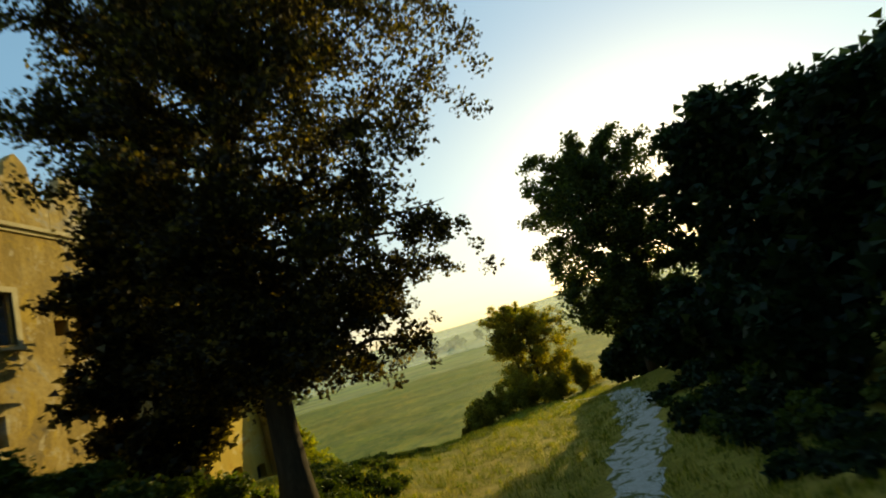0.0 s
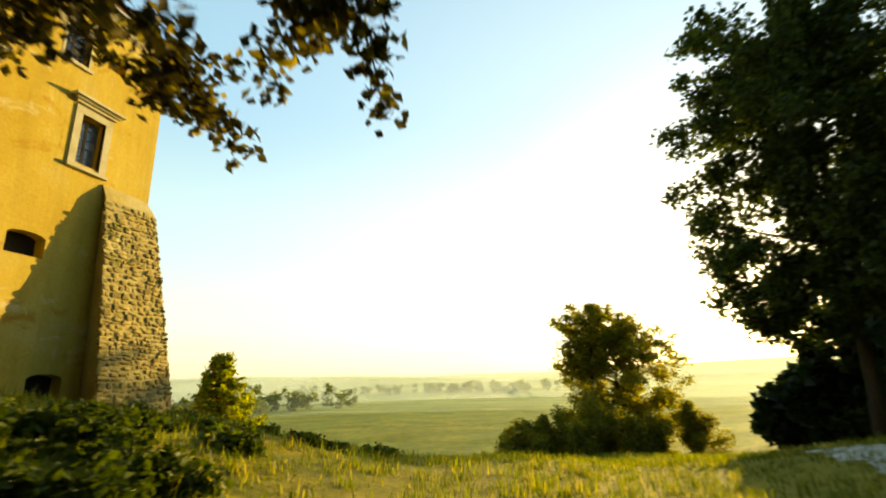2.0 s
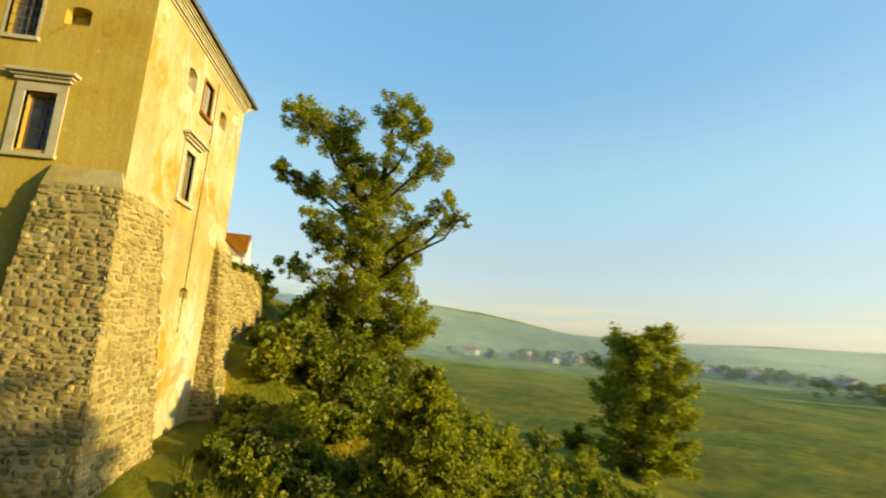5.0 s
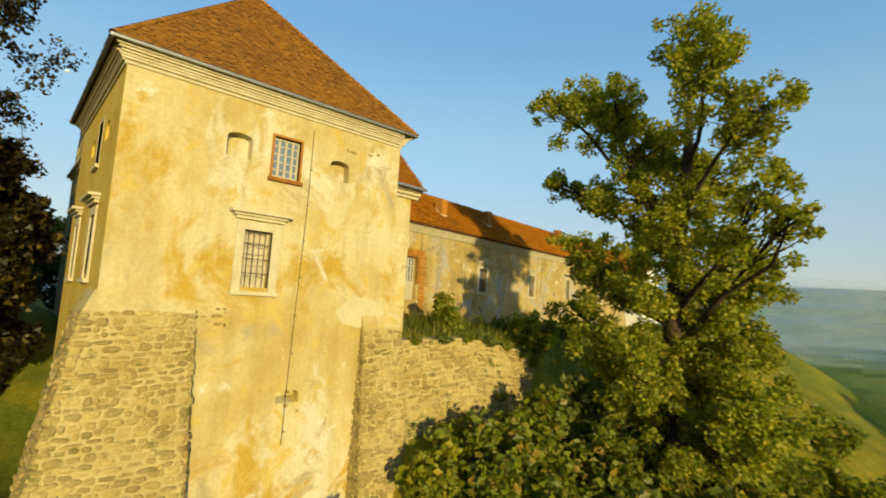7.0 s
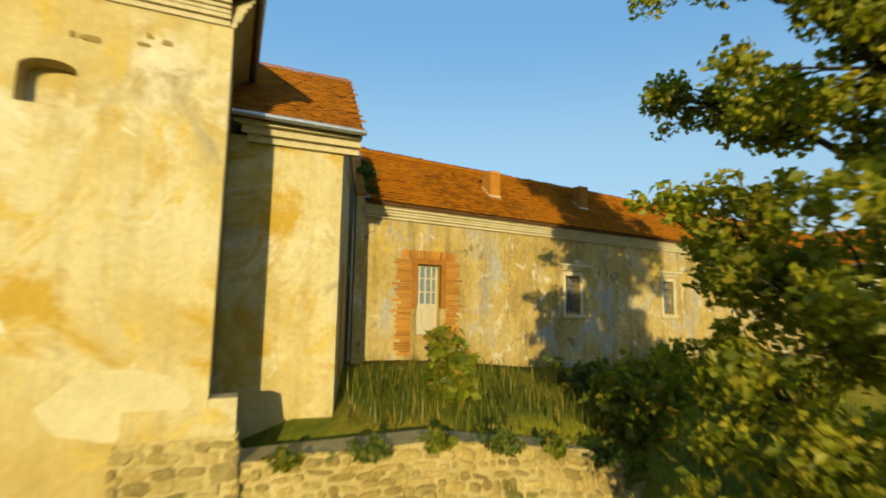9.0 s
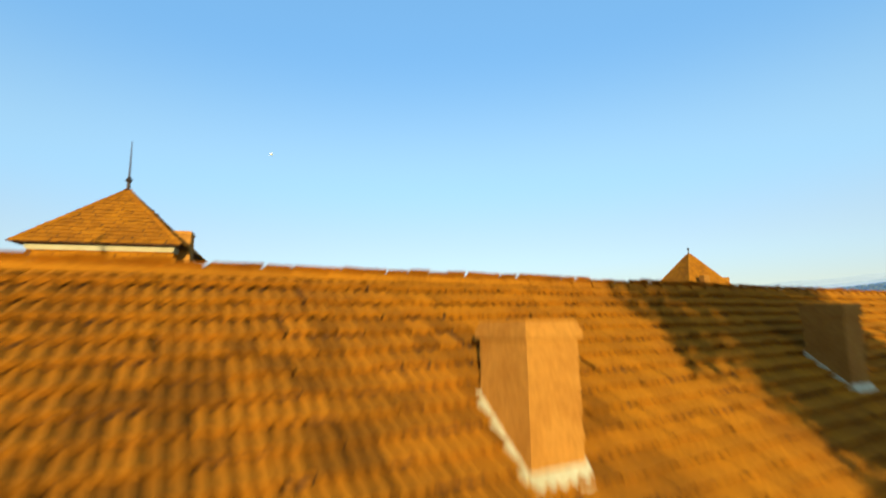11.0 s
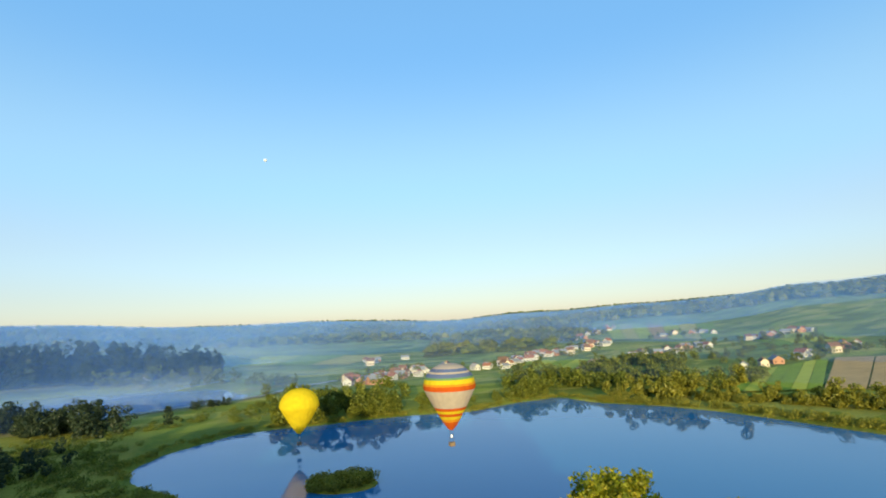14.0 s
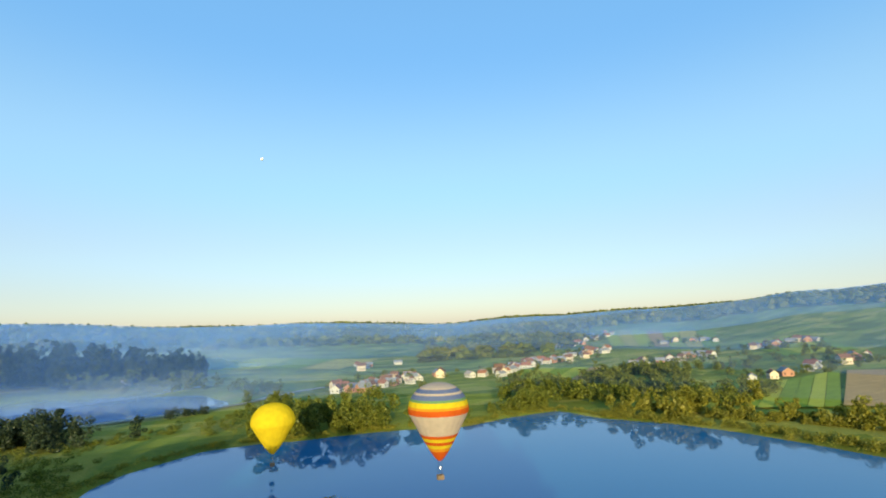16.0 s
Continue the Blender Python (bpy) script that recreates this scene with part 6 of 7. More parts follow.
def shrub(name, label, at, material, size, seed, leaf_n=4000, leaf=0.12, group="shrubs on the slope", tall=0.8):
    """A bush of several stems with leaf clumps, uneven in outline."""
    rs = np.random.RandomState(seed)
    t = thing(name, label, "shrub", (at[0], at[1], ground_at(*at) - 0.15), group)
    bm = bmesh.new()
    cs, rr = [], []
    for k in range(14):
        az, out = rs.uniform(0, math.tau), size * rs.uniform(0.1, 0.85)
        tip = Vector((math.cos(az) * out, math.sin(az) * out, size * tall * rs.uniform(0.5, 1.25) * (1.15 - 0.5 * out / size)))
        tube(bm, [(0, 0, 0), tip * 0.5 + Vector((0, 0, 0.1 * size)), tip], [0.04 * size ** 0.5, 0.025 * size ** 0.5, 0.006], 4)
        for s in (0.45, 0.75, 1.0):
            cs.append(tip * s)
            rr.append(size * rs.uniform(0.16, 0.34))
    part("stem", finish(bm), M_BARK, t)
    cs, rr = np.array([c[:] for c in cs]), np.array(rr)
    pick = rs.randint(0, len(cs), leaf_n)
    off = rs.normal(size=(leaf_n, 3))
    off /= np.linalg.norm(off, axis=1, keepdims=True)
    c = cs[pick] + off * (rs.uniform(0, 1, (leaf_n, 1)) ** 0.5) * rr[pick][:, None]
    c[:, 2] = np.abs(c[:, 2])
    link_mesh("foliage", leaves_mesh("foliage", c, rs.uniform(0.7, 1.3, leaf_n) * leaf, seed, material, plain=material is M_SHADELEAF), t)
    return t


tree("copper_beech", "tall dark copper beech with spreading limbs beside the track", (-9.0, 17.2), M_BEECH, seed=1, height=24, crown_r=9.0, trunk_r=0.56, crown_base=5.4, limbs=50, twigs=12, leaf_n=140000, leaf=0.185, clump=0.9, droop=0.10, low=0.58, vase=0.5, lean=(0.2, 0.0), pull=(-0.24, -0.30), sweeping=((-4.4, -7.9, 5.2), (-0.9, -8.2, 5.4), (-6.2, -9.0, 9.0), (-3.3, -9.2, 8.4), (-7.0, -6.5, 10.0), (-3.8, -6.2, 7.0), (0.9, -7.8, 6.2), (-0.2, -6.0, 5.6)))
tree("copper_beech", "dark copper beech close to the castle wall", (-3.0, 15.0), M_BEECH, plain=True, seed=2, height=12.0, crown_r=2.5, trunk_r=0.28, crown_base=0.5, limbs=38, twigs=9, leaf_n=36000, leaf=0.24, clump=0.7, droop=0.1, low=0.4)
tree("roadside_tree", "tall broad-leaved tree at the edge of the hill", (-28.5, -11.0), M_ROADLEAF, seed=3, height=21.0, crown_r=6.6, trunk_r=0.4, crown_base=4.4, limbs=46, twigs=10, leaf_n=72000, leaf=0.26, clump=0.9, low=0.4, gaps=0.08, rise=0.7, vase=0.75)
# the last three stand unseen behind the start, added to shade the track
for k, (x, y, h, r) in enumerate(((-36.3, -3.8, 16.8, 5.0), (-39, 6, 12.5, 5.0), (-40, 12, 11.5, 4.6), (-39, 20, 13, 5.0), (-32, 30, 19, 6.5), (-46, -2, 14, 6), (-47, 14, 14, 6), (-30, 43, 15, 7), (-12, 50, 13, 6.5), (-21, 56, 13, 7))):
    tree("roadside_tree", "dense dark tree by the track; hindmost three are added shade casters", (x, y), M_SHADELEAF, "trees along the track", plain=True, seed=30 + k, height=h, crown_r=r, trunk_r=0.4, crown_base=0.6, limbs=38, twigs=9, leaf_n=19000, leaf=0.46, clump=1.2, low=0.4)
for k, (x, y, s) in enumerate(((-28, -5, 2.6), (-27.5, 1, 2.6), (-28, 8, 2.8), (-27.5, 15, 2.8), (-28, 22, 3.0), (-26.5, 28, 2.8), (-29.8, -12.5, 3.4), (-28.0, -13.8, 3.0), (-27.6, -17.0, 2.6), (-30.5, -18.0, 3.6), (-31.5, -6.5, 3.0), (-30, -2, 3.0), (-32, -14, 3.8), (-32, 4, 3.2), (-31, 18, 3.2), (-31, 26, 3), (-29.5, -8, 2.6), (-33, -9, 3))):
    shrub("hedge_shrub", "dark leafy shrub at the foot of the trees", (x, y), M_SHADELEAF, s, 50 + k, 3000, 0.4, "shrubs along the track", 1.3)
for k, (o, size) in enumerate(((-5.6, 0.5), (-6.3, 0.36), (-5.0, 0.3))):  # weeds rooted beside the gable parapet
    t = shrub("parapet_weed", "light green weed growing beside the roof parapet", (0, 0), M_WEED, size, 350 + k, 900, 0.09, "weeds on the roof", 1.1)
    t.location = SW.at(gable_s(o) + 0.22, o, roof_z(o) + 0.02)
for k, (x, y, z, size) in enumerate(((10.6, -0.2, 5.35, 0.35), (12.0, -0.3, 5.4, 0.45), (13.4, -0.25, 5.4, 0.4), (14.8, -0.2, 5.2, 0.55), (16.2, -0.1, 4.95, 0.5), (17.6, 0.1, 4.6, 0.6), (19.0, 0.5, 4.0, 0.6), (13.0, -0.75, 2.2, 0.4), (15.2, -0.8, 2.9, 0.35), (11.4, -0.7, 1.2, 0.5), (17.0, -0.7, 1.9, 0.6))):
    t = shrub("wall_plant", "small green plant rooted in the rubble wall", (x, y), M_WEED if k % 2 else M_SHRUB, size, 370 + k, 700, 0.1, "plants on the rubble wall", 0.7)
    t.location.z = z
rs_bank = np.random.RandomState(91)
for k in range(34):
    x, y = rs_bank.uniform(-10.2, -4.6), rs_bank.uniform(5.2, 14.6)
    if x + 0.42 * y > -0.6 and y < 11:
        x -= 2.2
    shrub("low_plant", "low mossy green plant on the bank below the tower", (x, y), M_SHADED_MOSSLEAF, rs_bank.uniform(0.55, 1.15), 400 + k, 1100, 0.14, "low plants below the tower", 0.4)
for k in range(20):
    x, y = rs_bank.uniform(-9.0, -3.2), rs_bank.uniform(-4.2, 5.0)
    shrub("low_plant", "low mossy green plant on the bank below the tower", (x, y), M_WEED if k % 3 else M_SHADED_MOSSLEAF, rs_bank.uniform(0.5, 0.95), 500 + k, 1000, 0.13, "low plants below the tower", 0.34)
for k in range(18):
    x, y = rs_bank.uniform(-7.4, -3.6), rs_bank.uniform(15.5, 24.5)
    shrub("low_plant", "low mossy green plant at the foot of the old range wall", (x, y), M_SHADED_MOSSLEAF if k % 3 else M_WEED, rs_bank.uniform(0.7, 1.25), 530 + k, 1000, 0.16, "low plants below the tower", 0.62)
for k in range(40):
    y = rs_bank.uniform(-1.0, 24.0)
    x = (-26.9 if y < 12 else -25.2) - rs_bank.uniform(0, 4.5)
    shrub("undergrowth_plant", "dark leafy undergrowth plant on the bank beside the track", (x, y), M_SHADELEAF if k % 3 else M_SHADED_MOSSLEAF, rs_bank.uniform(0.8, 1.4), 450 + k, 900, 0.25, "undergrowth beside the track", 0.55)
for k in range(60):
    y = rs_bank.uniform(3.0, 27.0)
    x = -23.4 - 0.16 * max(0.0, 12 - y) - rs_bank.uniform(0, 3.4)
    shrub("undergrowth_plant", "dark leafy undergrowth plant on the bank beside the track", (x, y), M_SHADELEAF if k % 4 else M_SHADED_MOSSLEAF, rs_bank.uniform(0.6, 1.1), 600 + k, 600, 0.2, "undergrowth beside the track", 0.45)
for k, (x, y, size) in enumerate(((3.4, -2.6, 0.8), (2.2, -3.8, 0.9), (4.4, -3.6, 1.1), (6.0, -4.2, 1.3), (1.2, -4.8, 0.8), (3.0, -5.0, 1.1), (5.0, -5.8, 1.3), (7.2, -3.4, 1.2), (2.0, -6.4, 1.0), (0.2, -3.2, 0.6), (-1.2, -4.2, 0.6), (-0.4, -5.6, 0.8))):
    shrub("slope_shrub", "leafy green shrub on the castle slope", (x, y), (M_SHRUB, M_OAK, M_WEED)[k % 3], size, 700 + k, 1500, 0.17, tall=1.0)
tree("edge_tree", "rounded tree on the meadow edge below the hill", (-19.8, -36.5), M_EDGELEAF, seed=5, height=13.2, crown_r=5.8, trunk_r=0.3, crown_base=0.6, limbs=40, twigs=9, leaf_n=40000, leaf=0.24, clump=0.8, low=0.35)
tree("edge_tree", "small tree with a feathery outline on the meadow edge", (-17.7, -33.6), M_EDGELEAF, seed=6, height=14.0, crown_r=3.0, trunk_r=0.2, crown_base=7.5, limbs=20, twigs=7, leaf_n=12000, leaf=0.21, clump=0.55, gaps=0.2, low=0.75, vase=0.5)
for k, (x, y, s) in enumerate(((-12.2, -24.5, 2.6), (-14.5, -27, 2.8), (-17.5, -29, 3.2), (-24.5, -30, 3.2), (-21.5, -28, 3.0), (-10.8, -21.5, 1.5))):
    shrub("edge_shrub", "leafy shrub on the meadow edge", (x, y), M_EDGELEAF, s, 61 + k, 9000, 0.18, "shrubs on the meadow edge", 1.0)
tree("oak", "old oak with heavy limbs and separate leaf masses", (20.4, -6.2, 0.9), M_OAK, masses=OAK_MASSES, seed=8, leaf_n=98000, leaf=0.155)
tree("slope_tree", "slender light green young tree on the castle slope", (3.4, -9.8), M_OAK, seed=9, height=6.1, crown_r=3.2, trunk_r=0.11, crown_base=0.3, limbs=56, twigs=8, leaf_n=16000, leaf=0.15, clump=0.28, droop=0.06, rise=0.35, cone=True)
tree("slope_tree", "bushy tree on the castle slope", (12.4, -13.2), M_OAK, seed=10, height=3.0, crown_r=2.4, trunk_r=0.14, crown_base=0.4, limbs=28, twigs=7, leaf_n=14000, leaf=0.2, clump=0.5, low=0.3)
tree("poplar", "tall full tree standing alone on the meadow", (49.2, -43.0, -13.6), M_OAK, plain=True, seed=11, height=19.6, crown_r=6.4, trunk_r=0.35, crown_base=0.6, limbs=40, twigs=9, leaf_n=42000, leaf=0.3, clump=1.1, low=0.4)
tree("yard_tree", "fresh green round tree behind the north range", (65.5, 72.8), M_OAK, plain=True, seed=13, height=15.4 - ground_at(65.5, 72.8), crown_r=5.2, trunk_r=0.35, crown_base=1.5, limbs=40, twigs=10, leaf_n=52000, leaf=0.32, clump=1.1, low=0.45)
# stands in shade; the darkness comes from its leaf colour
tree("yard_tree", "round tree behind the gate tower, its shade in the leaf colour", (3.4, 91), M_SHADELEAF, plain=True, seed=14, height=19.5 - ground_at(3.4, 91), crown_r=7.4, trunk_r=0.45, crown_base=4, limbs=34, twigs=9, leaf_n=24000, leaf=0.46, clump=1.5, low=0.45)
tree("yard_tree", "slim tree beside the lake slope", (86, 78), M_SHRUB, plain=True, seed=15, height=9.0 - ground_at(86, 78), crown_r=3.0, trunk_r=0.22, crown_base=3, limbs=24, twigs=7, leaf_n=14000, leaf=0.27, clump=0.7)
SLOPE = [(6.5, -3.2, 1.5, 0.8), (11.5, -3.0, 1.9, 0.9), (14.5, -3.6, 2.4, 1.1), (17.3, -3.8, 2.8, 1.2), (24.5, -3.0, 3.2, 1.1), (9.5, -6.5, 2.2, 0.9), (13.0, -7.0, 2.8, 1.0), (17.0, -8.5, 3.2, 1.1), (22.0, -10.0, 3.4, 1.0), (27.0, -8.0, 3.6, 1.0), (15.0, 3.4, 1.3, 1.1), (21.0, 4.8, 1.4, 0.8), (24.0, 4.6, 1.5, 0.8), (27.5, 4.0, 1.9, 0.8), (31, 3.0, 2.2, 0.9), (6.0, -8.5, 1.8, 0.8), (8.5, -11.5, 2.4, 0.9), (18.0, -13.5, 3.2, 1.0), (25, -15, 3.6, 1.0), (3.5, -14.5, 2.0, 0.8), (33, -10, 3.8, 1.0), (20, 1.6, 1.8, 0.9), (8, -16, 2.6, 0.9), (14, -18, 3.0, 1.0), (21, -20, 3.4, 1.0), (30, -20, 3.6, 1.0), (1.0, -7.0, 1.2, 0.7), (36, -17, 3.8, 1.0), (28, -1.0, 2.8, 1.0), (41, -8, 4.0, 1.0), (5, -20, 2.6, 0.9), (12, -24, 3.0, 0.9), (20, -27, 3.2, 0.9), (30, -30, 3.4, 0.9), (-3, -24, 1.8, 0.8), (-1, -29, 2.2, 0.8)]
SLOPE += [(9.8, -3.2, 1.7, 0.9), (8.2, -2.3, 1.2, 0.9), (12.8, -4.6, 2.0, 1.0), (9.0, -4.8, 1.7, 0.9), (5.2, -2.6, 1.0, 0.8), (25.5, -6.0, 3.6, 1.2), (23.0, -7.5, 3.0, 1.2), (4.0, -5.5, 1.6, 0.9), (7.5, -5.0, 1.9, 1.0), (11.0, -5.0, 2.2, 1.0), (15.5, -6.0, 2.6, 1.0), (19.5, -5.5, 2.6, 1.0), (6.5, -11.0, 2.0, 0.9), (10.5, -9.0, 2.4, 1.0), (11, -13, 2.6, 0.8), (14.5, -10.5, 2.8, 1.0), (15, -15, 2.8, 0.9), (19, -16.5, 3.0, 1.0), (23, -13, 3.2, 1.0), (24.5, -18.5, 3.2, 1.0), (28, -13.5, 3.4, 1.0), (29, -5, 3.2, 1.0), (33, -4.5, 3.4, 1.0), (37, -12, 3.6, 1.0), (6, -14, 2.2, 0.8), (17, -22, 3.0, 1.0), (25, -24, 3.4, 1.0), (34, -24, 3.6, 1.0), (40, -20, 3.6, 1.0), (44, -14, 3.8, 1.0), (9, -20, 2.6, 0.9), (2.0, -11.5, 1.6, 0.8), (38, -30, 3.4, 1.0), (45, -28, 3.4, 1.0), (55, -36, 4, 1.0)]
for k, (x, y, s, t) in enumerate(SLOPE):
    s *= 0.66 if x > 25 else 0.8 if y < -9 else 1.0
    shrub("slope_shrub", "leafy green shrub on the castle slope", (x, y), (M_OAK, M_SHRUB, M_SHRUB, M_WEED)[k % 4], s, 100 + k, int(1000 * s), 0.205 + 0.042 * s, tall=t)
for k, (s, o, size) in enumerate(((-26.2, 4.6, 1.0), (-24.6, 5.0, 1.2), (-23.4, 4.2, 0.9), (-25.4, 6.2, 1.1), (-23.9, 6.6, 1.2), (-26.6, 7.4, 1.0))):
    q = EW.at(s, o, 0)
    shrub("yard_shrub", "low green shrub below the yard terrace", (q.x, q.y), M_SHRUB, size, 300 + k, 1800, 0.13, "shrubs in the yard", 0.8)


def woods(name, label, spots, material, seed, leaf_n=230, leaf=0.9, base=None, conifer=False):
    """Trees that nobody could count: each a rounded, lobed or pointed crown of many small leaf clumps."""
    rs = np.random.RandomState(seed)
    cs, ss = [], []
    floor_z = land(np.array([p[0] for p in spots]), np.array([p[1] for p in spots])) if base is None else [base] * len(spots)
    for (x, y, h, r), z in zip(spots, floor_z):
        k = int(leaf_n * rs.uniform(0.8, 1.2))
        n = rs.randint(6, 11)
        hz = rs.uniform(0.12, 0.86, n)
        spread_r = (1.0 - 0.75 * hz if conifer else np.sqrt(np.clip(1 - ((hz - 0.45) / 0.52) ** 2, 0.05, 1))) * r
        az = rs.uniform(0, math.tau, n)
        blobs = np.stack([np.cos(az) * spread_r * 0.6, np.sin(az) * spread_r * 0.6, hz * h], 1)
        size = rs.uniform(0.32, 0.55, n) * r * (0.7 if conifer else 1.0)
        pick = rs.randint(0, n, k)
        off = rs.normal(size=(k, 3))
        off /= np.linalg.norm(off, axis=1, keepdims=True)
        c = blobs[pick] + off * rs.uniform(0.7, 1, (k, 1)) * size[pick][:, None] * np.array([1, 1, 0.85])
        c[:, 2] = np.clip(c[:, 2], 0.2, h)
        cs.append(c + np.array([x, y, z]))
        ss.append(rs.uniform(0.7, 1.3, k) * leaf * r / 4)
    ob = new(name, leaves_mesh(name, np.concatenate(cs), np.concatenate(ss), seed, material, plain=True))
    return tagged(ob, label, "trees", kind="stuff")


def canopy(name, label, spots, material, seed):
    """A closed forest seen from far: one uneven dome of foliage a tree."""
    rs = np.random.RandomState(seed)
    vv, ff, n = [], [], 0
    ring = np.arange(7) * math.tau / 7
    floor_z = land(np.array([p[0] for p in spots]), np.array([p[1] for p in spots]))
    for (x, y, h, r), z in zip(spots, floor_z):
        v = [(0, 0, h * rs.uniform(0.92, 1.1))]
        for q, t in ((0.5, 0.87), (0.88, 0.55), (1.0, 0.1)):
            a = ring + rs.uniform(0, 6)
            k = q * r * rs.uniform(0.78, 1.18, 7)
            v += list(zip(np.cos(a) * k, np.sin(a) * k, t * h * rs.uniform(0.85, 1.12, 7)))
        vv.append(np.array(v) + np.array([x, y, z - 1]))
        ff += [(n, n + 1 + i, n + 1 + (i + 1) % 7) for i in range(7)]
        for b in (1, 8):
            for i in range(7):
                p, q = n + b + i, n + b + (i + 1) % 7
                ff += [(p, p + 7, q), (q, p + 7, q + 7)]
        n += 22
    ob = new(name, raw_mesh(name, np.concatenate(vv), ff, material))
    return tagged(ob, label, "trees", kind="stuff")


rs = np.random.RandomState(77)


def along(points, n, wide, h, r):
    """Places scattered along a line of the plan."""
    p = np.array(points, float)
    seg = np.linalg.norm(np.diff(p, axis=0), axis=1)
    t = np.sort(rs.uniform(0, seg.sum(), n))
    cum = np.concatenate([[0], np.cumsum(seg)])
    return [(np.interp(q, cum, p[:, 0]) + rs.normal(0, wide), np.interp(q, cum, p[:, 1]) + rs.normal(0, wide), h * rs.uniform(0.65, 1.3), r * rs.uniform(0.7, 1.3)) for q in t]


shore = along([(52, 322), (75, 318), (100, 316), (122, 318)], 26, 3.5, 14, 5.6) + along([(126, 318), (136, 318)], 5, 3, 9, 4.0) + along([(150, 316), (205, 318)], 9, 3, 4.5, 3) + along([(196, 322), (218, 318)], 12, 4, 11, 4.6)
woods("lakeside_trees", "tall dark green trees along the far lake shore", shore, M_FARLEAF, 1, 620, 0.62)
willows = along([(240, 282), (256, 264), (272, 247)], 22, 4, 13.5, 5.6) + along([(285, 236), (287, 233)], 2, 1, 15, 6.0) + along([(293, 222), (296, 220)], 2, 1, 12, 5) + along([(296, 206), (306, 186), (316, 160)], 16, 4, 9, 4.6) + along([(300, 200), (312, 178)], 5, 2, 12, 5) + along([(262, 250), (292, 215), (312, 170)], 46, 2.5, 4.5, 3)
woods("willows", "golden green willows on the lake's sunny shore", willows, M_WILLOW, 9, 640, 0.6)
reeds = along([(-8, 246), (-12, 266), (0, 292), (27, 314), (49, 317), (71, 312), (95, 313), (124, 309), (153, 300), (183, 310), (224, 312), (229, 280), (250, 247)], 240, 1.2, 1.6, 2.2) + along([(229, 280), (250, 247), (260, 222), (266, 186), (271, 140)], 260, 2.0, 2.6, 2.6)
woods("reeds", "low yellowish reeds along the water's edge", reeds, M_WILLOW, 2, 90, 0.6)
dark = along([(-290, 560), (-210, 630), (-150, 640), (-100, 625), (-62, 628)], 190, 13, 40, 7) + along([(-64, 628), (-30, 630), (0, 632)], 60, 10, 30, 6)
woods("pine_wood", "dark misty pine wood beyond the pond", dark, M_PINE, 3, 400, 0.58, conifer=True)
canopy("pine_wood_depth", "dark close-grown pines behind the pond", along([(-300, 580), (-210, 640), (-150, 650), (-100, 635), (-62, 638)], 150, 10, 31, 9) + along([(-64, 636), (-30, 640), (0, 642)], 50, 8, 23, 8), M_PINEWOOD, 12)
lone = along([(-215, 600), (-190, 610), (-165, 615)], 7, 6, 52, 8) + along([(-100, 600), (-60, 590), (-20, 572), (20, 556)], 26, 6, 15, 6) + along([(30, 520), (60, 500), (75, 470)], 12, 8, 12, 5)
woods("pond_trees", "hazy trees standing round the misty pond", lone, M_FARLEAF, 10, 420, 0.62)
valley = along([(45, 452), (66, 420), (52, 390)], 16, 6, 9, 4) + along([(62, 345), (95, 352), (118, 354)], 26, 8, 14, 5.5) + along([(215, 352), (262, 340)], 26, 9, 12, 5) + along([(230, 400), (262, 392)], 12, 8, 12, 5)
valley += along([(250, 330), (290, 330), (330, 320)], 60, 14, 9, 4.6) + along([(300, 300), (330, 290), (360, 275)], 46, 10, 9, 4.2) + along([(290, 380), (350, 400), (430, 420)], 80, 18, 10, 5)
for a, b, n in (((110, 470), (215, 540), 50), ((255, 500), (490, 615), 120), ((480, 700), (740, 870), 90), ((405, 452), (545, 462), 60), ((590, 465), (700, 440), 50), ((400, 330), (620, 350), 60), ((560, 560), (700, 640), 40), ((420, 380), (640, 400), 60)):
    valley += along([a, b], n // 2, 20, 7, 3.8)
woods("valley_trees", "trees, gardens and hedges round the village", valley, M_FARLEAF, 4, 230, 0.8)
ridge = []
for a0, a1, d0, d1, n in ((-27, 24, 1000, 2100, 2000), (-38, -24, 820, 2100, 1150), (-52, -38, 1250, 2100, 800), (-66, -50, 1300, 2150, 800), (-34, -20, 700, 900, 120)):
    for _ in range(n):
        q, dd = radians(rs.uniform(a0, a1)), math.sqrt(rs.uniform(d0 ** 2, d1 ** 2))
        ridge.append((-math.sin(q) * dd + 30, math.cos(q) * dd + 30, rs.uniform(9, 17), rs.uniform(8, 14)))
canopy("hill_forest", "continuous forest over the far hills", ridge, M_FOREST, 5)
# added out of view: a wood whose long shadow darkens the lake bank
canopy("hillside_wood", "added unseen dark wood west of the track, shading the lake bank", [(rs.uniform(-190, -56), rs.uniform(-34, 54), rs.uniform(15, 20), rs.uniform(5, 7.5)) for _ in range(330)], M_PINEWOOD, 14)
near_l = along([(-125, 410), (-80, 380), (-52, 358), (-36, 343)], 84, 7, 15, 5.2) + along([(-8, 350), (-4, 348)], 2, 1, 12, 3.6) + along([(-75, 180), (-60, 230), (-50, 290)], 40, 9, 13, 4.5) + along([(-28, 392), (0, 408), (28, 420)], 9, 2, 6, 3)
woods("bank_trees", "dark trees on the lake's shaded bank", near_l, M_PINE, 6, 480, 0.58)
bank = along([(-60, 340), (-38, 300), (-24, 262), (-12, 232), (6, 205)], 230, 11, 1.8, 2.6) + along([(-30, 335), (0, 360), (30, 385)], 50, 8, 1.8, 2.4) + along([(30, 335), (44, 372), (40, 400)], 26, 6, 4, 3)
bank = [p for p in bank if float(shore_distance(LAKE, np.array(p[0]), np.array(p[1]))) > 2.5]
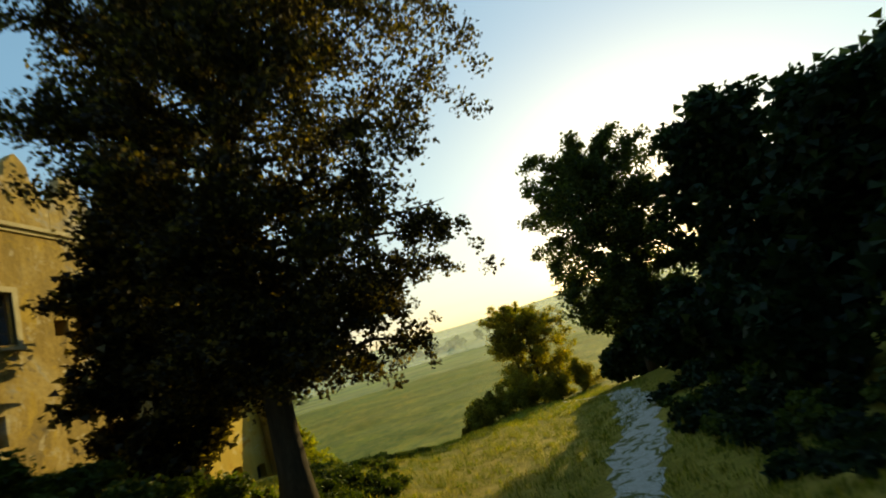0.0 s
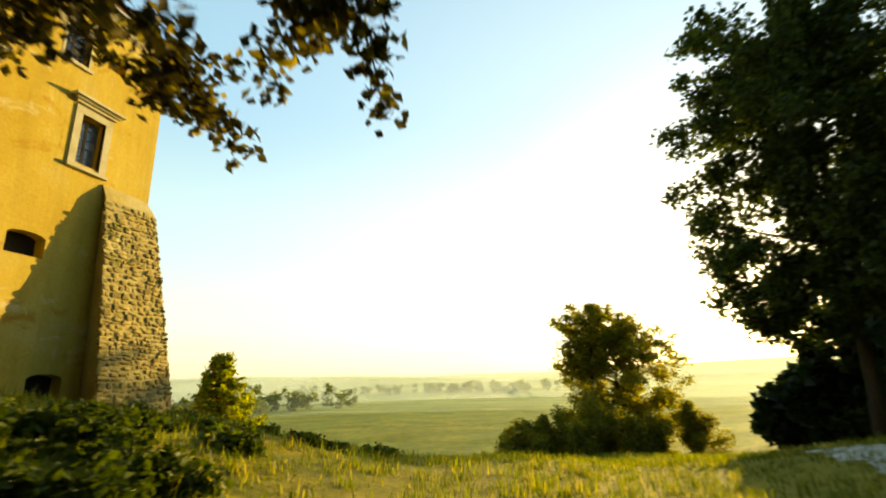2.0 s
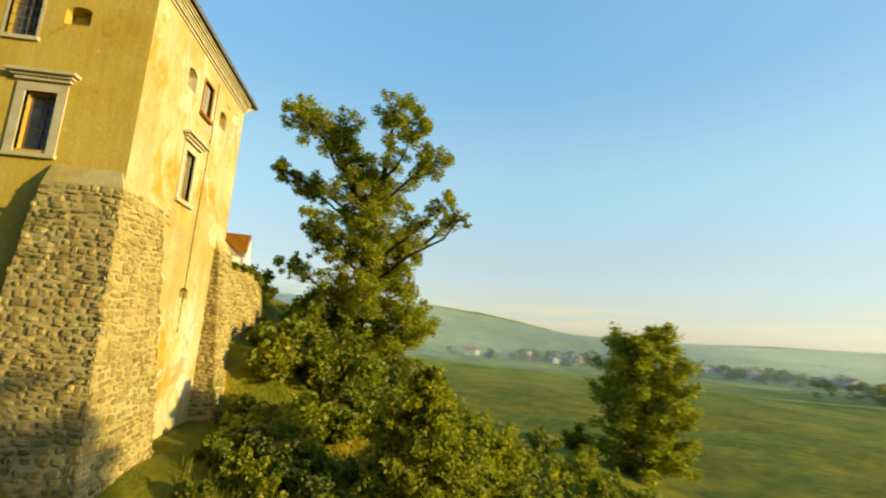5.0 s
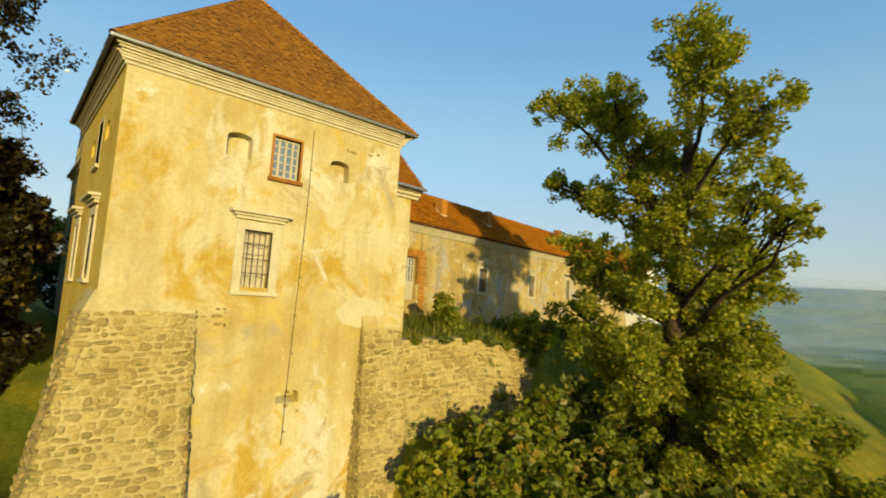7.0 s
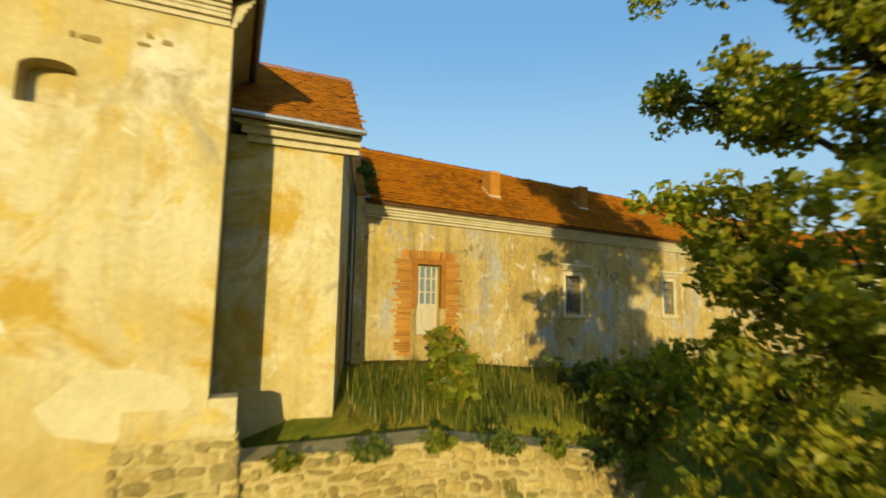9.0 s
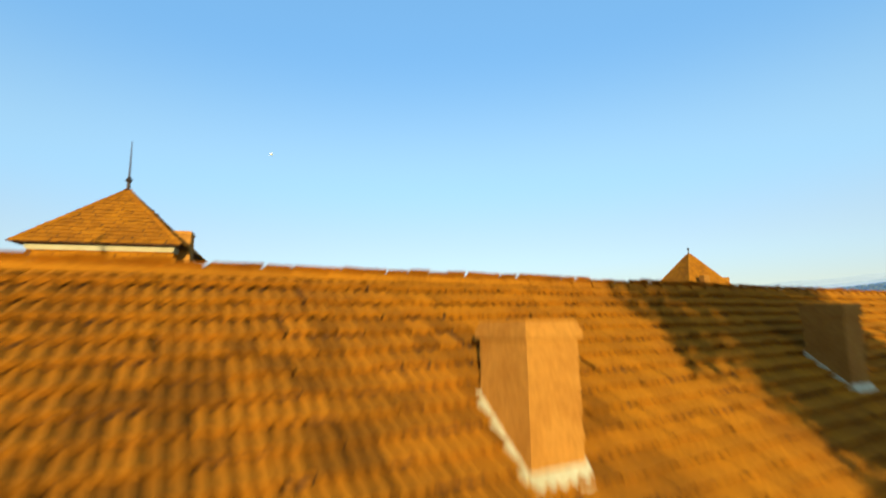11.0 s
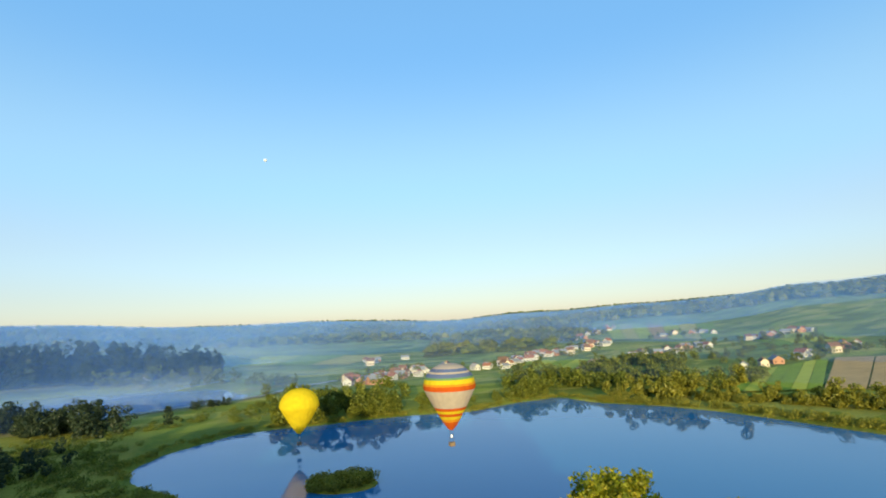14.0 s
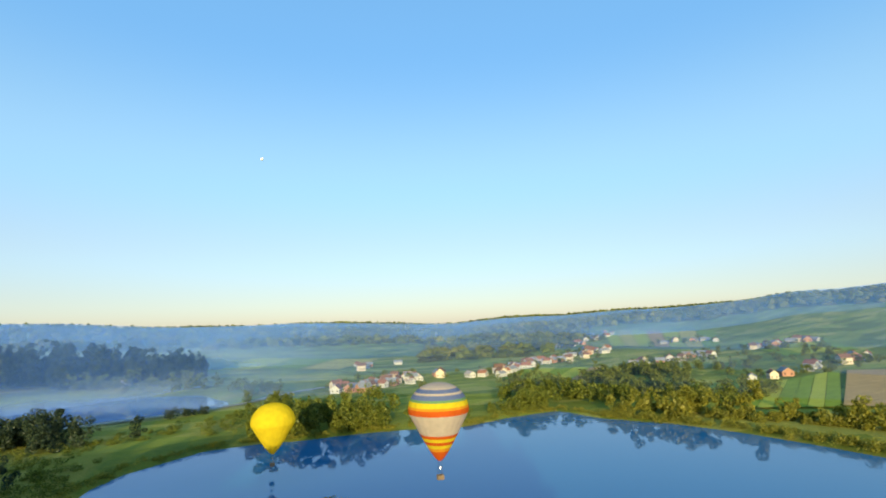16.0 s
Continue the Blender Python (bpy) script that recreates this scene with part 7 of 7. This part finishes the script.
woods("bank_bushes", "rough low bushes covering the shaded lake bank", bank, M_FARLEAF, 15, 120, 0.6)
south_w = along([(170, -230), (215, -280), (270, -340)], 40, 16, 9, 4.5) + along([(150, -330), (200, -290), (235, -270)], 24, 9, 15, 5) + along([(330, -330), (420, -260), (480, -150)], 90, 40, 9, 5) + along([(-60, -560), (100, -650), (330, -620)], 80, 30, 12, 6)
woods("meadow_trees", "hazy trees and hedges across the morning meadow", south_w, M_FARLEAF, 7, 240, 0.85)

# plots and lanes lying on the far slopes
def drape(name, label, corners, material, n=10, lift=1.0):
    """A sheet that follows the ground between four corners of the plan."""
    a, b, c, d = (np.array(p, float) for p in corners)
    i, k = (g.reshape(-1, 1) / n for g in np.mgrid[0:n + 1, 0:n + 1])
    p = (a * (1 - i) + b * i) * (1 - k) + (d * (1 - i) + c * i) * k
    v = np.column_stack([p, land(p[:, 0], p[:, 1]) + lift])
    f = [(i * (n + 1) + k, (i + 1) * (n + 1) + k, (i + 1) * (n + 1) + k + 1, i * (n + 1) + k + 1) for i in range(n) for k in range(n)]
    return tagged(new(name, raw_mesh(name, v, f, material, True)), label, "field", kind="structure")


CROPS = [surface("crop_" + n, [(0.3, tuple(c * 0.75 for c in col)), (0.7, col)], 0.05, 1.5, 0.3, 0.95, 0.3, 0.2, (1, 4, 1)) for n, col in (("stubble", (0.62, 0.38, 0.14)), ("green", (0.30, 0.38, 0.03)), ("light", (0.55, 0.54, 0.06)), ("hay", (0.66, 0.52, 0.11)))]


def strips(corners, kinds, label):
    """Narrow plots side by side across a slope."""
    a, b, c, d = (np.array(p, float) for p in corners)
    for k, m in enumerate(kinds):
        t0, t1 = k / len(kinds), (k + 0.96) / len(kinds)
        drape("crop_field", label, (a + (b - a) * t0, a + (b - a) * t1, d + (c - d) * t1, d + (c - d) * t0), CROPS[m])


strips([(350, 228), (374, 196), (542, 270), (500, 308)], (0, 0), "bare brown stubble field on the slope")
strips([(300, 252), (345, 226), (498, 312), (392, 306)], (1, 2, 1, 1, 2, 1), "strips of green crops below the village")
strips([(548, 640), (600, 500), (829, 696), (778, 932)], (2, 3, 2, 0, 2, 3, 1), "pale green and straw-coloured plots on the hillside")
strips([(262, 455), (318, 405), (395, 470), (330, 528)], (1, 2, 1, 2, 0), "green plots beside the village")
strips([(560, 395), (640, 370), (760, 500), (650, 520)], (1, 2, 2, 1), "green plots behind the village")
strips([(20, 700), (150, 640), (230, 760), (60, 860)], (2, 1, 3), "misty pale meadow beyond the pond")
for q0, q1 in zip([(-150, 450), (-108, 422), (-60, 402), (-18, 414), (18, 427), (46, 444), (70, 475)], [(-108, 422), (-60, 402), (-18, 414), (18, 427), (46, 444), (70, 475), (110, 500)]):
    w = (Vector(q1) - Vector(q0)).orthogonal().normalized() * 3.2
    drape("road", "pale country road on the causeway", (Vector(q0) - w, Vector(q1) - w, Vector(q1) + w, Vector(q0) + w), M_GRAVEL, 4, 0.9)

# island in the lake
isle = bmesh.new()
bmesh.ops.create_icosphere(isle, subdivisions=3, radius=1, matrix=Matrix.Translation((62, 202, -21)) @ Matrix.Rotation(-0.4, 4, "Z") @ Matrix.Diagonal((11.5, 8.5, 0.9, 1)))
isl = part("island", isle, M_GROUND, smooth=True)
tagged(isl, "small wooded island in the lake", "island", kind="structure")
spots = [(62 + math.cos(a) * q * 10.5, 202 + math.sin(a) * q * 7.5, h, 2.4) for a, q, h in zip(rs.uniform(0, 6.28, 70), rs.uniform(0, 1, 70) ** 0.5, rs.uniform(2.0, 4.0, 70))]
woods("island_bushes", "low green bushes covering the island", spots, M_WILLOW, 8, 330, 0.55, base=-20.6)

# ---- grass tufts near the track ----
def tufts(name, label, places, seed, blades=9, length=0.22):
    rs = np.random.RandomState(seed)
    n = len(places)
    x, y = np.repeat(places[:, 0], blades), np.repeat(places[:, 1], blades)
    x, y = x + rs.normal(0, 0.16, x.shape), y + rs.normal(0, 0.16, y.shape)
    z = land(x, y) - 0.03
    ln = length * rs.uniform(0.4, 1.5, x.shape) * np.repeat(rs.uniform(0.5, 1.4, n), blades)
    az, tip = rs.uniform(0, math.tau, x.shape), rs.uniform(0.1, 0.7, x.shape)
    base = np.stack([x, y, z], 1)
    side = np.stack([np.cos(az + 1.57), np.sin(az + 1.57), 0 * az], 1) * 0.017
    out = np.stack([np.cos(az) * tip, np.sin(az) * tip, 0 * az], 1) * ln[:, None]
    up = np.array([0, 0, 1.0]) * ln[:, None]
    v = np.stack([base - side, base + side, base + side * 0.7 + out * 0.35 + up * 0.6, base - side * 0.7 + out * 0.35 + up * 0.6, base + out + up], 1).reshape(-1, 3)
    i = np.arange(len(x))[:, None] * 5
    f = np.concatenate([i + [0, 1, 2], i + [0, 2, 3], i + [3, 2, 4]], 0)
    return tagged(new(name, raw_mesh(name, v, f, M_GRASSBLADE)), label, "grass", kind="stuff")


rs = np.random.RandomState(12)
p = np.stack([rs.uniform(-26, 0, 7000), rs.uniform(-28, 26, 7000)], 1)
d = np.abs(np.interp(p[:, 1], [-5, 0, 4, 9, 15, 22, 30], [-38, -29, -25, -22.2, -19.8, -18.4, -17.8]) - p[:, 0])
p = p[(d > 1.3) & ~((p[:, 0] > -2.2) & (p[:, 1] > -2))]
tufts("grass_tufts", "tufts of long uneven grass on the mound and track side", p, 3)
p = np.stack([rs.uniform(0, 32, 5000), rs.uniform(-22, 6, 5000)], 1)
p = p[(p[:, 1] < -2) | ((p[:, 0] > 12.3) & (p[:, 1] > 0.8))]
tufts("slope_grass", "long grass on the steep castle slope and terrace", p, 4, 8, 0.45)

# ---- track ----
line = [(-17.5, 46), (-18.0, 30), (-18.7, 22), (-20.1, 15), (-21.5, 10.3), (-22.8, 5.8), (-23.7, 1.0), (-23.9, -5), (-23.0, -11), (-21.5, -16.5), (-19.5, -24)]
bm = bmesh.new()
pts = []
for (ax, ay), (bx, by) in zip(line, line[1:]):
    for k in range(10):
        pts.append(Vector((ax + (bx - ax) * k / 10, ay + (by - ay) * k / 10, 0)))
prev = None
for i, q in enumerate(pts[:-1]):
    d = (pts[i + 1] - q).normalized()
    s = Vector((-d.y, d.x, 0))
    row = []
    for k in range(5):
        o = (k - 2) / 2 * (1.12 - 0.8 * smooth01(0, -9, q.y)) * (1.0 + 0.2 * math.sin(i * 0.37) + 0.16 * math.sin(i * 1.3 + k) + 0.1 * math.sin(i * 2.9 + 2 * k))
        w = q + s * o
        row.append(bm.verts.new((w.x, w.y, ground_at(w.x, w.y) + 0.05 - 0.012 * abs(k - 2))))
    if prev:
        for k in range(4):
            bm.faces.new((prev[k], prev[k + 1], row[k + 1], row[k]))
    prev = row
trk = part("path", finish(bm), M_GRAVEL, smooth=True)
tagged(trk, "pale gravel track over the grass", "path", kind="structure")


# ---- hot-air balloons ----
def balloon(name, label, at, radius, height, bands, seed):
    """An envelope of gores with colour bands, load ring, ropes, burner and wicker basket; at is the top of the envelope."""
    top = Vector(at)
    t = thing(name, label, "balloon", tuple(top - Vector((0, 0, height * 1.24))))
    prof = []
    for k in range(33):
        q = k / 32
        if q < 0.55:
            a = math.pi / 2 * (q / 0.55)
            prof.append((math.sin(a) ** 0.9 * radius, -radius * 0.92 * (1 - math.cos(a))))
        else:
            s = (q - 0.55) / 0.45
            prof.append((radius * (1 - s) ** 0.78 * (1 - 0.1 * s) * (0.93) + 0.07 * radius, -radius * 0.92 - (height - radius * 0.92) * s))
    prof[0] = (0.01, 0)
    gores, per = 24, 4
    mats = [m for m, _ in bands]
    me = bpy.data.meshes.new("envelope")
    verts, faces, mi = [], [], []
    nseg = gores * per
    for r, z in prof:
        for s in range(nseg):
            bulge = 1 + 0.018 * abs(math.sin(math.pi * s / per))
            a = math.tau * s / nseg
            verts.append((math.cos(a) * r * bulge, math.sin(a) * r * bulge, z + height * 1.24))
    for k in range(len(prof) - 1):
        q = -(prof[k][1] + prof[k + 1][1]) / 2 / height
        col = next(i for i, (_, lim) in enumerate(bands) if q <= lim)
        for s in range(nseg):
            faces.append((k * nseg + s, (k + 1) * nseg + s, (k + 1) * nseg + (s + 1) % nseg, k * nseg + (s + 1) % nseg))
            mi.append(col)
    me.from_pydata(verts, [], faces)
    for m in mats:
        me.materials.append(m)
    me.polygons.foreach_set("material_index", mi)
    me.polygons.foreach_set("use_smooth", [True] * len(faces))
    link_mesh("envelope", me, t)
    zb, r = 0.0, radius * 0.07
    b = bmesh.new()
    for k in range(4):
        a = math.tau * (k + 0.5) / 4
        tube(b, [(math.cos(a) * r, math.sin(a) * r, height * 0.24), (math.cos(a) * 0.8, math.sin(a) * 0.8, 1.1)], [0.03, 0.03], 4)
    part("rigging", finish(b), M_IRON, t)
    b = bmesh.new()
    tube(b, [(0, 0, 2.6), (0, 0, 3.3)], [0.35, 0.25], 8)
    part("burner", finish(b), M_ZINC, t)
    b = bmesh.new()
    box(b, -0.85, -0.7, 0, 0.85, 0.7, 1.15, bevel=0.08)
    part("basket", finish(b), M_WOOD, t, "brown wicker basket")
    return t


def cloth(name, col):
    m, nt, b = node_material(name)
    nt.nodes.remove(b)
    d, tr, mx = nt.nodes.new("ShaderNodeBsdfDiffuse"), nt.nodes.new("ShaderNodeBsdfTranslucent"), nt.nodes.new("ShaderNodeMixShader")
    n = noise_node(nt, 0.5, 4)
    c = mix_node(nt, 1.0, col, ramp_node(nt, n.outputs["Fac"], [(0.3, (0.88,) * 3), (0.7, (1.05,) * 3)]).outputs["Color"], "MULTIPLY")
    for s in (d, tr):
        nt.links.new(c, s.inputs["Color"])
    mx.inputs[0].default_value = 0.5
    nt.links.new(d.outputs[0], mx.inputs[1])
    nt.links.new(tr.outputs[0], mx.inputs[2])
    nt.links.new(mx.outputs[0], nt.nodes["Material Output"].inputs["Surface"])
    return m


C_YELLOW, C_CREAM, C_RED, C_ORANGE = cloth("yellow_cloth", (0.85, 0.66, 0.03)), cloth("cream_cloth", (0.66, 0.56, 0.46)), cloth("red_cloth", (0.72, 0.13, 0.02)), cloth("orange_cloth", (0.85, 0.36, 0.03))
C_BLUE, C_GREEN, C_GREY = cloth("blue_cloth", (0.16, 0.22, 0.42)), cloth("green_cloth", (0.20, 0.38, 0.16)), cloth("grey_cloth", (0.55, 0.50, 0.46))
balloon("hot_air_balloon", "plain yellow hot-air balloon low over the lake", (53.7, 255.7, 4.9), 8.1, 18.6, [(C_YELLOW, 2.0)], 1)
balloon("hot_air_balloon", "cream hot-air balloon with rainbow bands", (90.0, 175.1, 17.3), 7.9, 19.6,
        [(C_GREY, 0.05), (C_CREAM, 0.08), (C_BLUE, 0.115), (C_CREAM, 0.15), (C_BLUE, 0.185), (C_GREEN, 0.235), (C_YELLOW, 0.285), (C_ORANGE, 0.33), (C_RED, 0.375), (C_CREAM, 0.66), (C_RED, 0.70), (C_YELLOW, 0.735), (C_RED, 0.775), (C_YELLOW, 0.81), (C_ORANGE, 0.86), (C_YELLOW, 0.89), (C_RED, 2.0)], 2)

# ---- village ----
ROOFS = [surface("roof_" + n, [(0.3, tuple(c * 0.8 for c in col)), (0.7, col)], 0.6, 6, 0.3, 0.85, 0.3, 0.02) for n, col in (("red", (0.34, 0.15, 0.09)), ("grey", (0.30, 0.31, 0.33)), ("brown", (0.24, 0.13, 0.08)), ("pale", (0.48, 0.42, 0.38)))]
WALLS = [surface("house_" + n, [(0.3, tuple(c * 0.85 for c in col)), (0.7, col)], 0.5, 5, 0.2, 0.9, 0.1, 0.01) for n, col in (("white", (0.58, 0.56, 0.52)), ("cream", (0.66, 0.56, 0.42)), ("brick", (0.45, 0.24, 0.15)))]


def house(w, d, h, rise, wall, roof, seed):
    t = thing("village_house", "village house with a pitched roof", "house", (0, 0, 0), "houses of the village")
    for k in range(4):
        side = Side(*((-w / 2, -d / 2), (w / 2, -d / 2), (w / 2, d / 2), (-w / 2, d / 2))[k], 90 * k)
        ln = w if k % 2 == 0 else d
        b = bmesh.new()
        hs = [(s - 0.6, 1.0, s + 0.6, 2.4) for s in np.linspace(ln * 0.22, ln * 0.78, 3 if k % 2 == 0 else 2)]
        wall_panel(b, side, 0.006 - 0.004 * (k % 2), ln - 0.006 + 0.004 * (k % 2), -1.5, h, hs, 0.3)
        part("wall", finish(b), wall, t)
        for s0, z0, s1, z1 in hs:
            b = bmesh.new()
            side.block(b, s0, -0.2, z0, s1, -0.12, z1)
            part("window", finish(b), M_DARK, t)
    b = bmesh.new()
    a = [Vector((-w / 2 - 0.5, -d / 2 - 0.5, h - 0.1)), Vector((w / 2 + 0.5, -d / 2 - 0.5, h - 0.1)), Vector((w / 2 + 0.5, 0, h + rise)), Vector((-w / 2 - 0.5, 0, h + rise))]
    c = [Vector((w / 2 + 0.5, d / 2 + 0.5, h - 0.1)), Vector((-w / 2 - 0.5, d / 2 + 0.5, h - 0.1)), a[3], a[2]]
    roof_slab(b, a, 0.2)
    roof_slab(b, c, 0.2)
    part("roof", finish(b), roof, t)
    b = bmesh.new()
    for x in (-w / 2, w / 2 - 0.3):
        prism(b, None, [Vector((x, -d / 2 + 0.02, h)), Vector((x, d / 2 - 0.02, h)), Vector((x, 0, h + rise - 0.25))], [Vector((x + 0.3, -d / 2 + 0.02, h)), Vector((x + 0.3, d / 2 - 0.02, h)), Vector((x + 0.3, 0, h + rise - 0.25))])
    part("gable", finish(b), wall, t)
    b = bmesh.new()
    box(b, w * 0.15, -0.4, h + rise * 0.4, w * 0.15 + 0.7, 0.4, h + rise + 0.9)
    part("chimney", finish(b), ROOFS[0], t)
    return t


rs = random.Random(5)
models = [house(10, 8, 4.0, 3.4, WALLS[0], ROOFS[0], 1), house(12, 8, 3.4, 3.0, WALLS[0], ROOFS[1], 2), house(9, 8, 5.2, 3.2, WALLS[1], ROOFS[2], 3), house(11, 9, 3.6, 3.6, WALLS[2], ROOFS[1], 4), house(10, 7, 3.2, 2.8, WALLS[0], ROOFS[3], 5)]
spots = []
for x0, y0, x1, y1, n, wide in ((112, 462, 215, 527, 34, 15), (255, 492, 360, 548, 26, 15), (360, 546, 492, 606, 26, 17), (490, 700, 560, 740, 10, 22), (600, 770, 745, 880, 8, 20), (412, 462, 536, 468, 13, 9), (596, 474, 694, 446, 14, 9), (406, 324, 612, 342, 10, 5), (610, 620, 700, 560, 6, 20), (150, 640, 220, 700, 5, 25), (-58, 604, -54, 606, 1, 1)):
    for k in range(n):
        t = (k + rs.random()) / n
        spots.append((x0 + (x1 - x0) * t + rs.uniform(-wide, wide), y0 + (y1 - y0) * t + rs.uniform(-wide, wide)))
spots += [(360 + rs.uniform(-50, 50), -320 + rs.uniform(-50, 60)) for _ in range(14)] + [(470 + rs.uniform(-50, 60), -150 + rs.uniform(-60, 60)) for _ in range(14)]
for k, (x, y) in enumerate(spots):
    m = Matrix.Translation((x, y, ground_at(x, y) + 0.3)) @ Matrix.Rotation(rs.uniform(0, math.tau), 4, "Z")
    if k < len(models):
        models[k].matrix_basis = m
    else:
        copy_thing(models[k % len(models)], m @ Matrix.Scale(rs.uniform(0.75, 1.05), 4))


# ---- morning mist in the valleys and distance haze, painted on upright sheets ----
def mist_material(name, seed, amount, height, tint, west):
    """Painted mist and haze: mostly clear, scattering a little light, thicker near the valley floor and in banks."""
    m, nt, b = node_material(name)
    nt.nodes.remove(b)
    tc = nt.nodes.new("ShaderNodeTexCoord")
    sx = nt.nodes.new("ShaderNodeSeparateXYZ")
    nt.links.new(tc.outputs["Object"], sx.inputs[0])
    mr = nt.nodes.new("ShaderNodeMapRange")
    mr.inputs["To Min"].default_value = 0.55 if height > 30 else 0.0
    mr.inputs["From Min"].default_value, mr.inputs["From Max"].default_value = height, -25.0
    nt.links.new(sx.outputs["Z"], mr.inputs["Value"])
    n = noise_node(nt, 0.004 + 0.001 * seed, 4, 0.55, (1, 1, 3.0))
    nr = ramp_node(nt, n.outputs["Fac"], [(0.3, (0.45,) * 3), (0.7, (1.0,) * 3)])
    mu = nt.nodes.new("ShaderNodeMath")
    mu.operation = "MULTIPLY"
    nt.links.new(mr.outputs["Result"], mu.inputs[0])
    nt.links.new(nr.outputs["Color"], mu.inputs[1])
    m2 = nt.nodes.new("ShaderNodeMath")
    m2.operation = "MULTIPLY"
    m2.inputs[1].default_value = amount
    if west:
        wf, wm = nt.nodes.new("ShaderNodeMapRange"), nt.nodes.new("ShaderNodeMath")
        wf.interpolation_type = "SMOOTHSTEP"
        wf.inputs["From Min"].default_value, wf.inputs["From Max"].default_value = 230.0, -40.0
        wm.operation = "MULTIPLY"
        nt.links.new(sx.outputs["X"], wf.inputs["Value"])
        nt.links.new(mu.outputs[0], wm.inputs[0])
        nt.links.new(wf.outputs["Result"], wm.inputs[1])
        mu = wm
    nt.links.new(mu.outputs[0], m2.inputs[0])
    d, tr, mx, cl, out = nt.nodes.new("ShaderNodeBsdfDiffuse"), nt.nodes.new("ShaderNodeBsdfTranslucent"), nt.nodes.new("ShaderNodeMixShader"), nt.nodes.new("ShaderNodeBsdfTransparent"), nt.nodes.new("ShaderNodeMixShader")
    # painted haze tint: pale over the sunny meadows, bluer over the shaded lake valley
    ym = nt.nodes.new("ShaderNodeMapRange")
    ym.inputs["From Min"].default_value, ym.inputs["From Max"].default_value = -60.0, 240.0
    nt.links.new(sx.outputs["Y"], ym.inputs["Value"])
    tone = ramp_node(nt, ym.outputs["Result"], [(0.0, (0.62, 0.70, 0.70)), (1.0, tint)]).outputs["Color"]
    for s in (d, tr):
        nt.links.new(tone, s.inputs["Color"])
    mx.inputs[0].default_value = 0.5
    nt.links.new(d.outputs[0], mx.inputs[1])
    nt.links.new(tr.outputs[0], mx.inputs[2])
    nt.links.new(m2.outputs[0], out.inputs[0])
    nt.links.new(cl.outputs[0], out.inputs[1])
    nt.links.new(mx.outputs[0], out.inputs[2])
    nt.links.new(out.outputs[0], nt.nodes["Material Output"].inputs["Surface"])
    return m


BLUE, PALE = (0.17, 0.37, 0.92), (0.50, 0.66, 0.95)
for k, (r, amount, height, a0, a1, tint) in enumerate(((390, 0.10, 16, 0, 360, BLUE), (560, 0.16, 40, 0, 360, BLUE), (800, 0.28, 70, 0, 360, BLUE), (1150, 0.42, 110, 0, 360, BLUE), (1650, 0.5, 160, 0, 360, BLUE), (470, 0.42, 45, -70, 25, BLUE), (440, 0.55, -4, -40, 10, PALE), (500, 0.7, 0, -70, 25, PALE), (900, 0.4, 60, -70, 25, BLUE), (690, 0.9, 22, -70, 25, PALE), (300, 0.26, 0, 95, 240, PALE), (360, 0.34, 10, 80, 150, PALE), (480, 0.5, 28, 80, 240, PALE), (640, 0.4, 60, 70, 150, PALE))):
    n = 160
    v, f = [], []
    for i in range(n + 1):
        a = radians(a0 + (a1 - a0) * i / n)
        q = r * (1 + 0.06 * math.sin(3 * a + k) + 0.04 * math.sin(7 * a + 2 * k))
        x, y = math.sin(a) * q + 20, math.cos(a) * q + 30
        yaw = math.degrees(math.atan2(-x, y))
        eye = np.interp(abs(yaw), [75, 100], [31, 5])
        el = np.interp(yaw, [s for s, _ in SKYLINE], [e for _, e in SKYLINE])
        top = height + 5 if height < 30 else min(height + 5, eye + math.hypot(x, y) * math.tan(radians(el)) + 0.0042 * r * smooth01(100, 75, abs(yaw)) * smooth01(-74, -62, yaw))
        v += [(x, y, -30), (x, y, top)]
        if i < n:
            f.append((2 * i, 2 * i + 2, 2 * i + 3, 2 * i + 1))
    tagged(new("mist_bank", raw_mesh("mist_bank", v, f, mist_material("mist_haze_sheet", k, amount, height, tint, r in (440, 470, 500, 690, 900)), True)), "upright sheet painted as thin bluish valley mist and haze", "mist", kind="stuff")

# ---- the pale morning moon ----
bm = bmesh.new()
bmesh.ops.create_icosphere(bm, subdivisions=3, radius=9.0, matrix=Matrix.Translation(Vector((0.0345, 0.947, 0.318)) * 3200 + Vector((20, 20, 25))))
moon = part("moon", finish(bm), surface("moon_dust", [(0.35, (0.62, 0.62, 0.60)), (0.6, (0.88, 0.87, 0.84))], 0.15, 1.0, 0.15), None, smooth=True)
tagged(moon, "small pale moon high in the morning sky", "moon", kind="structure")
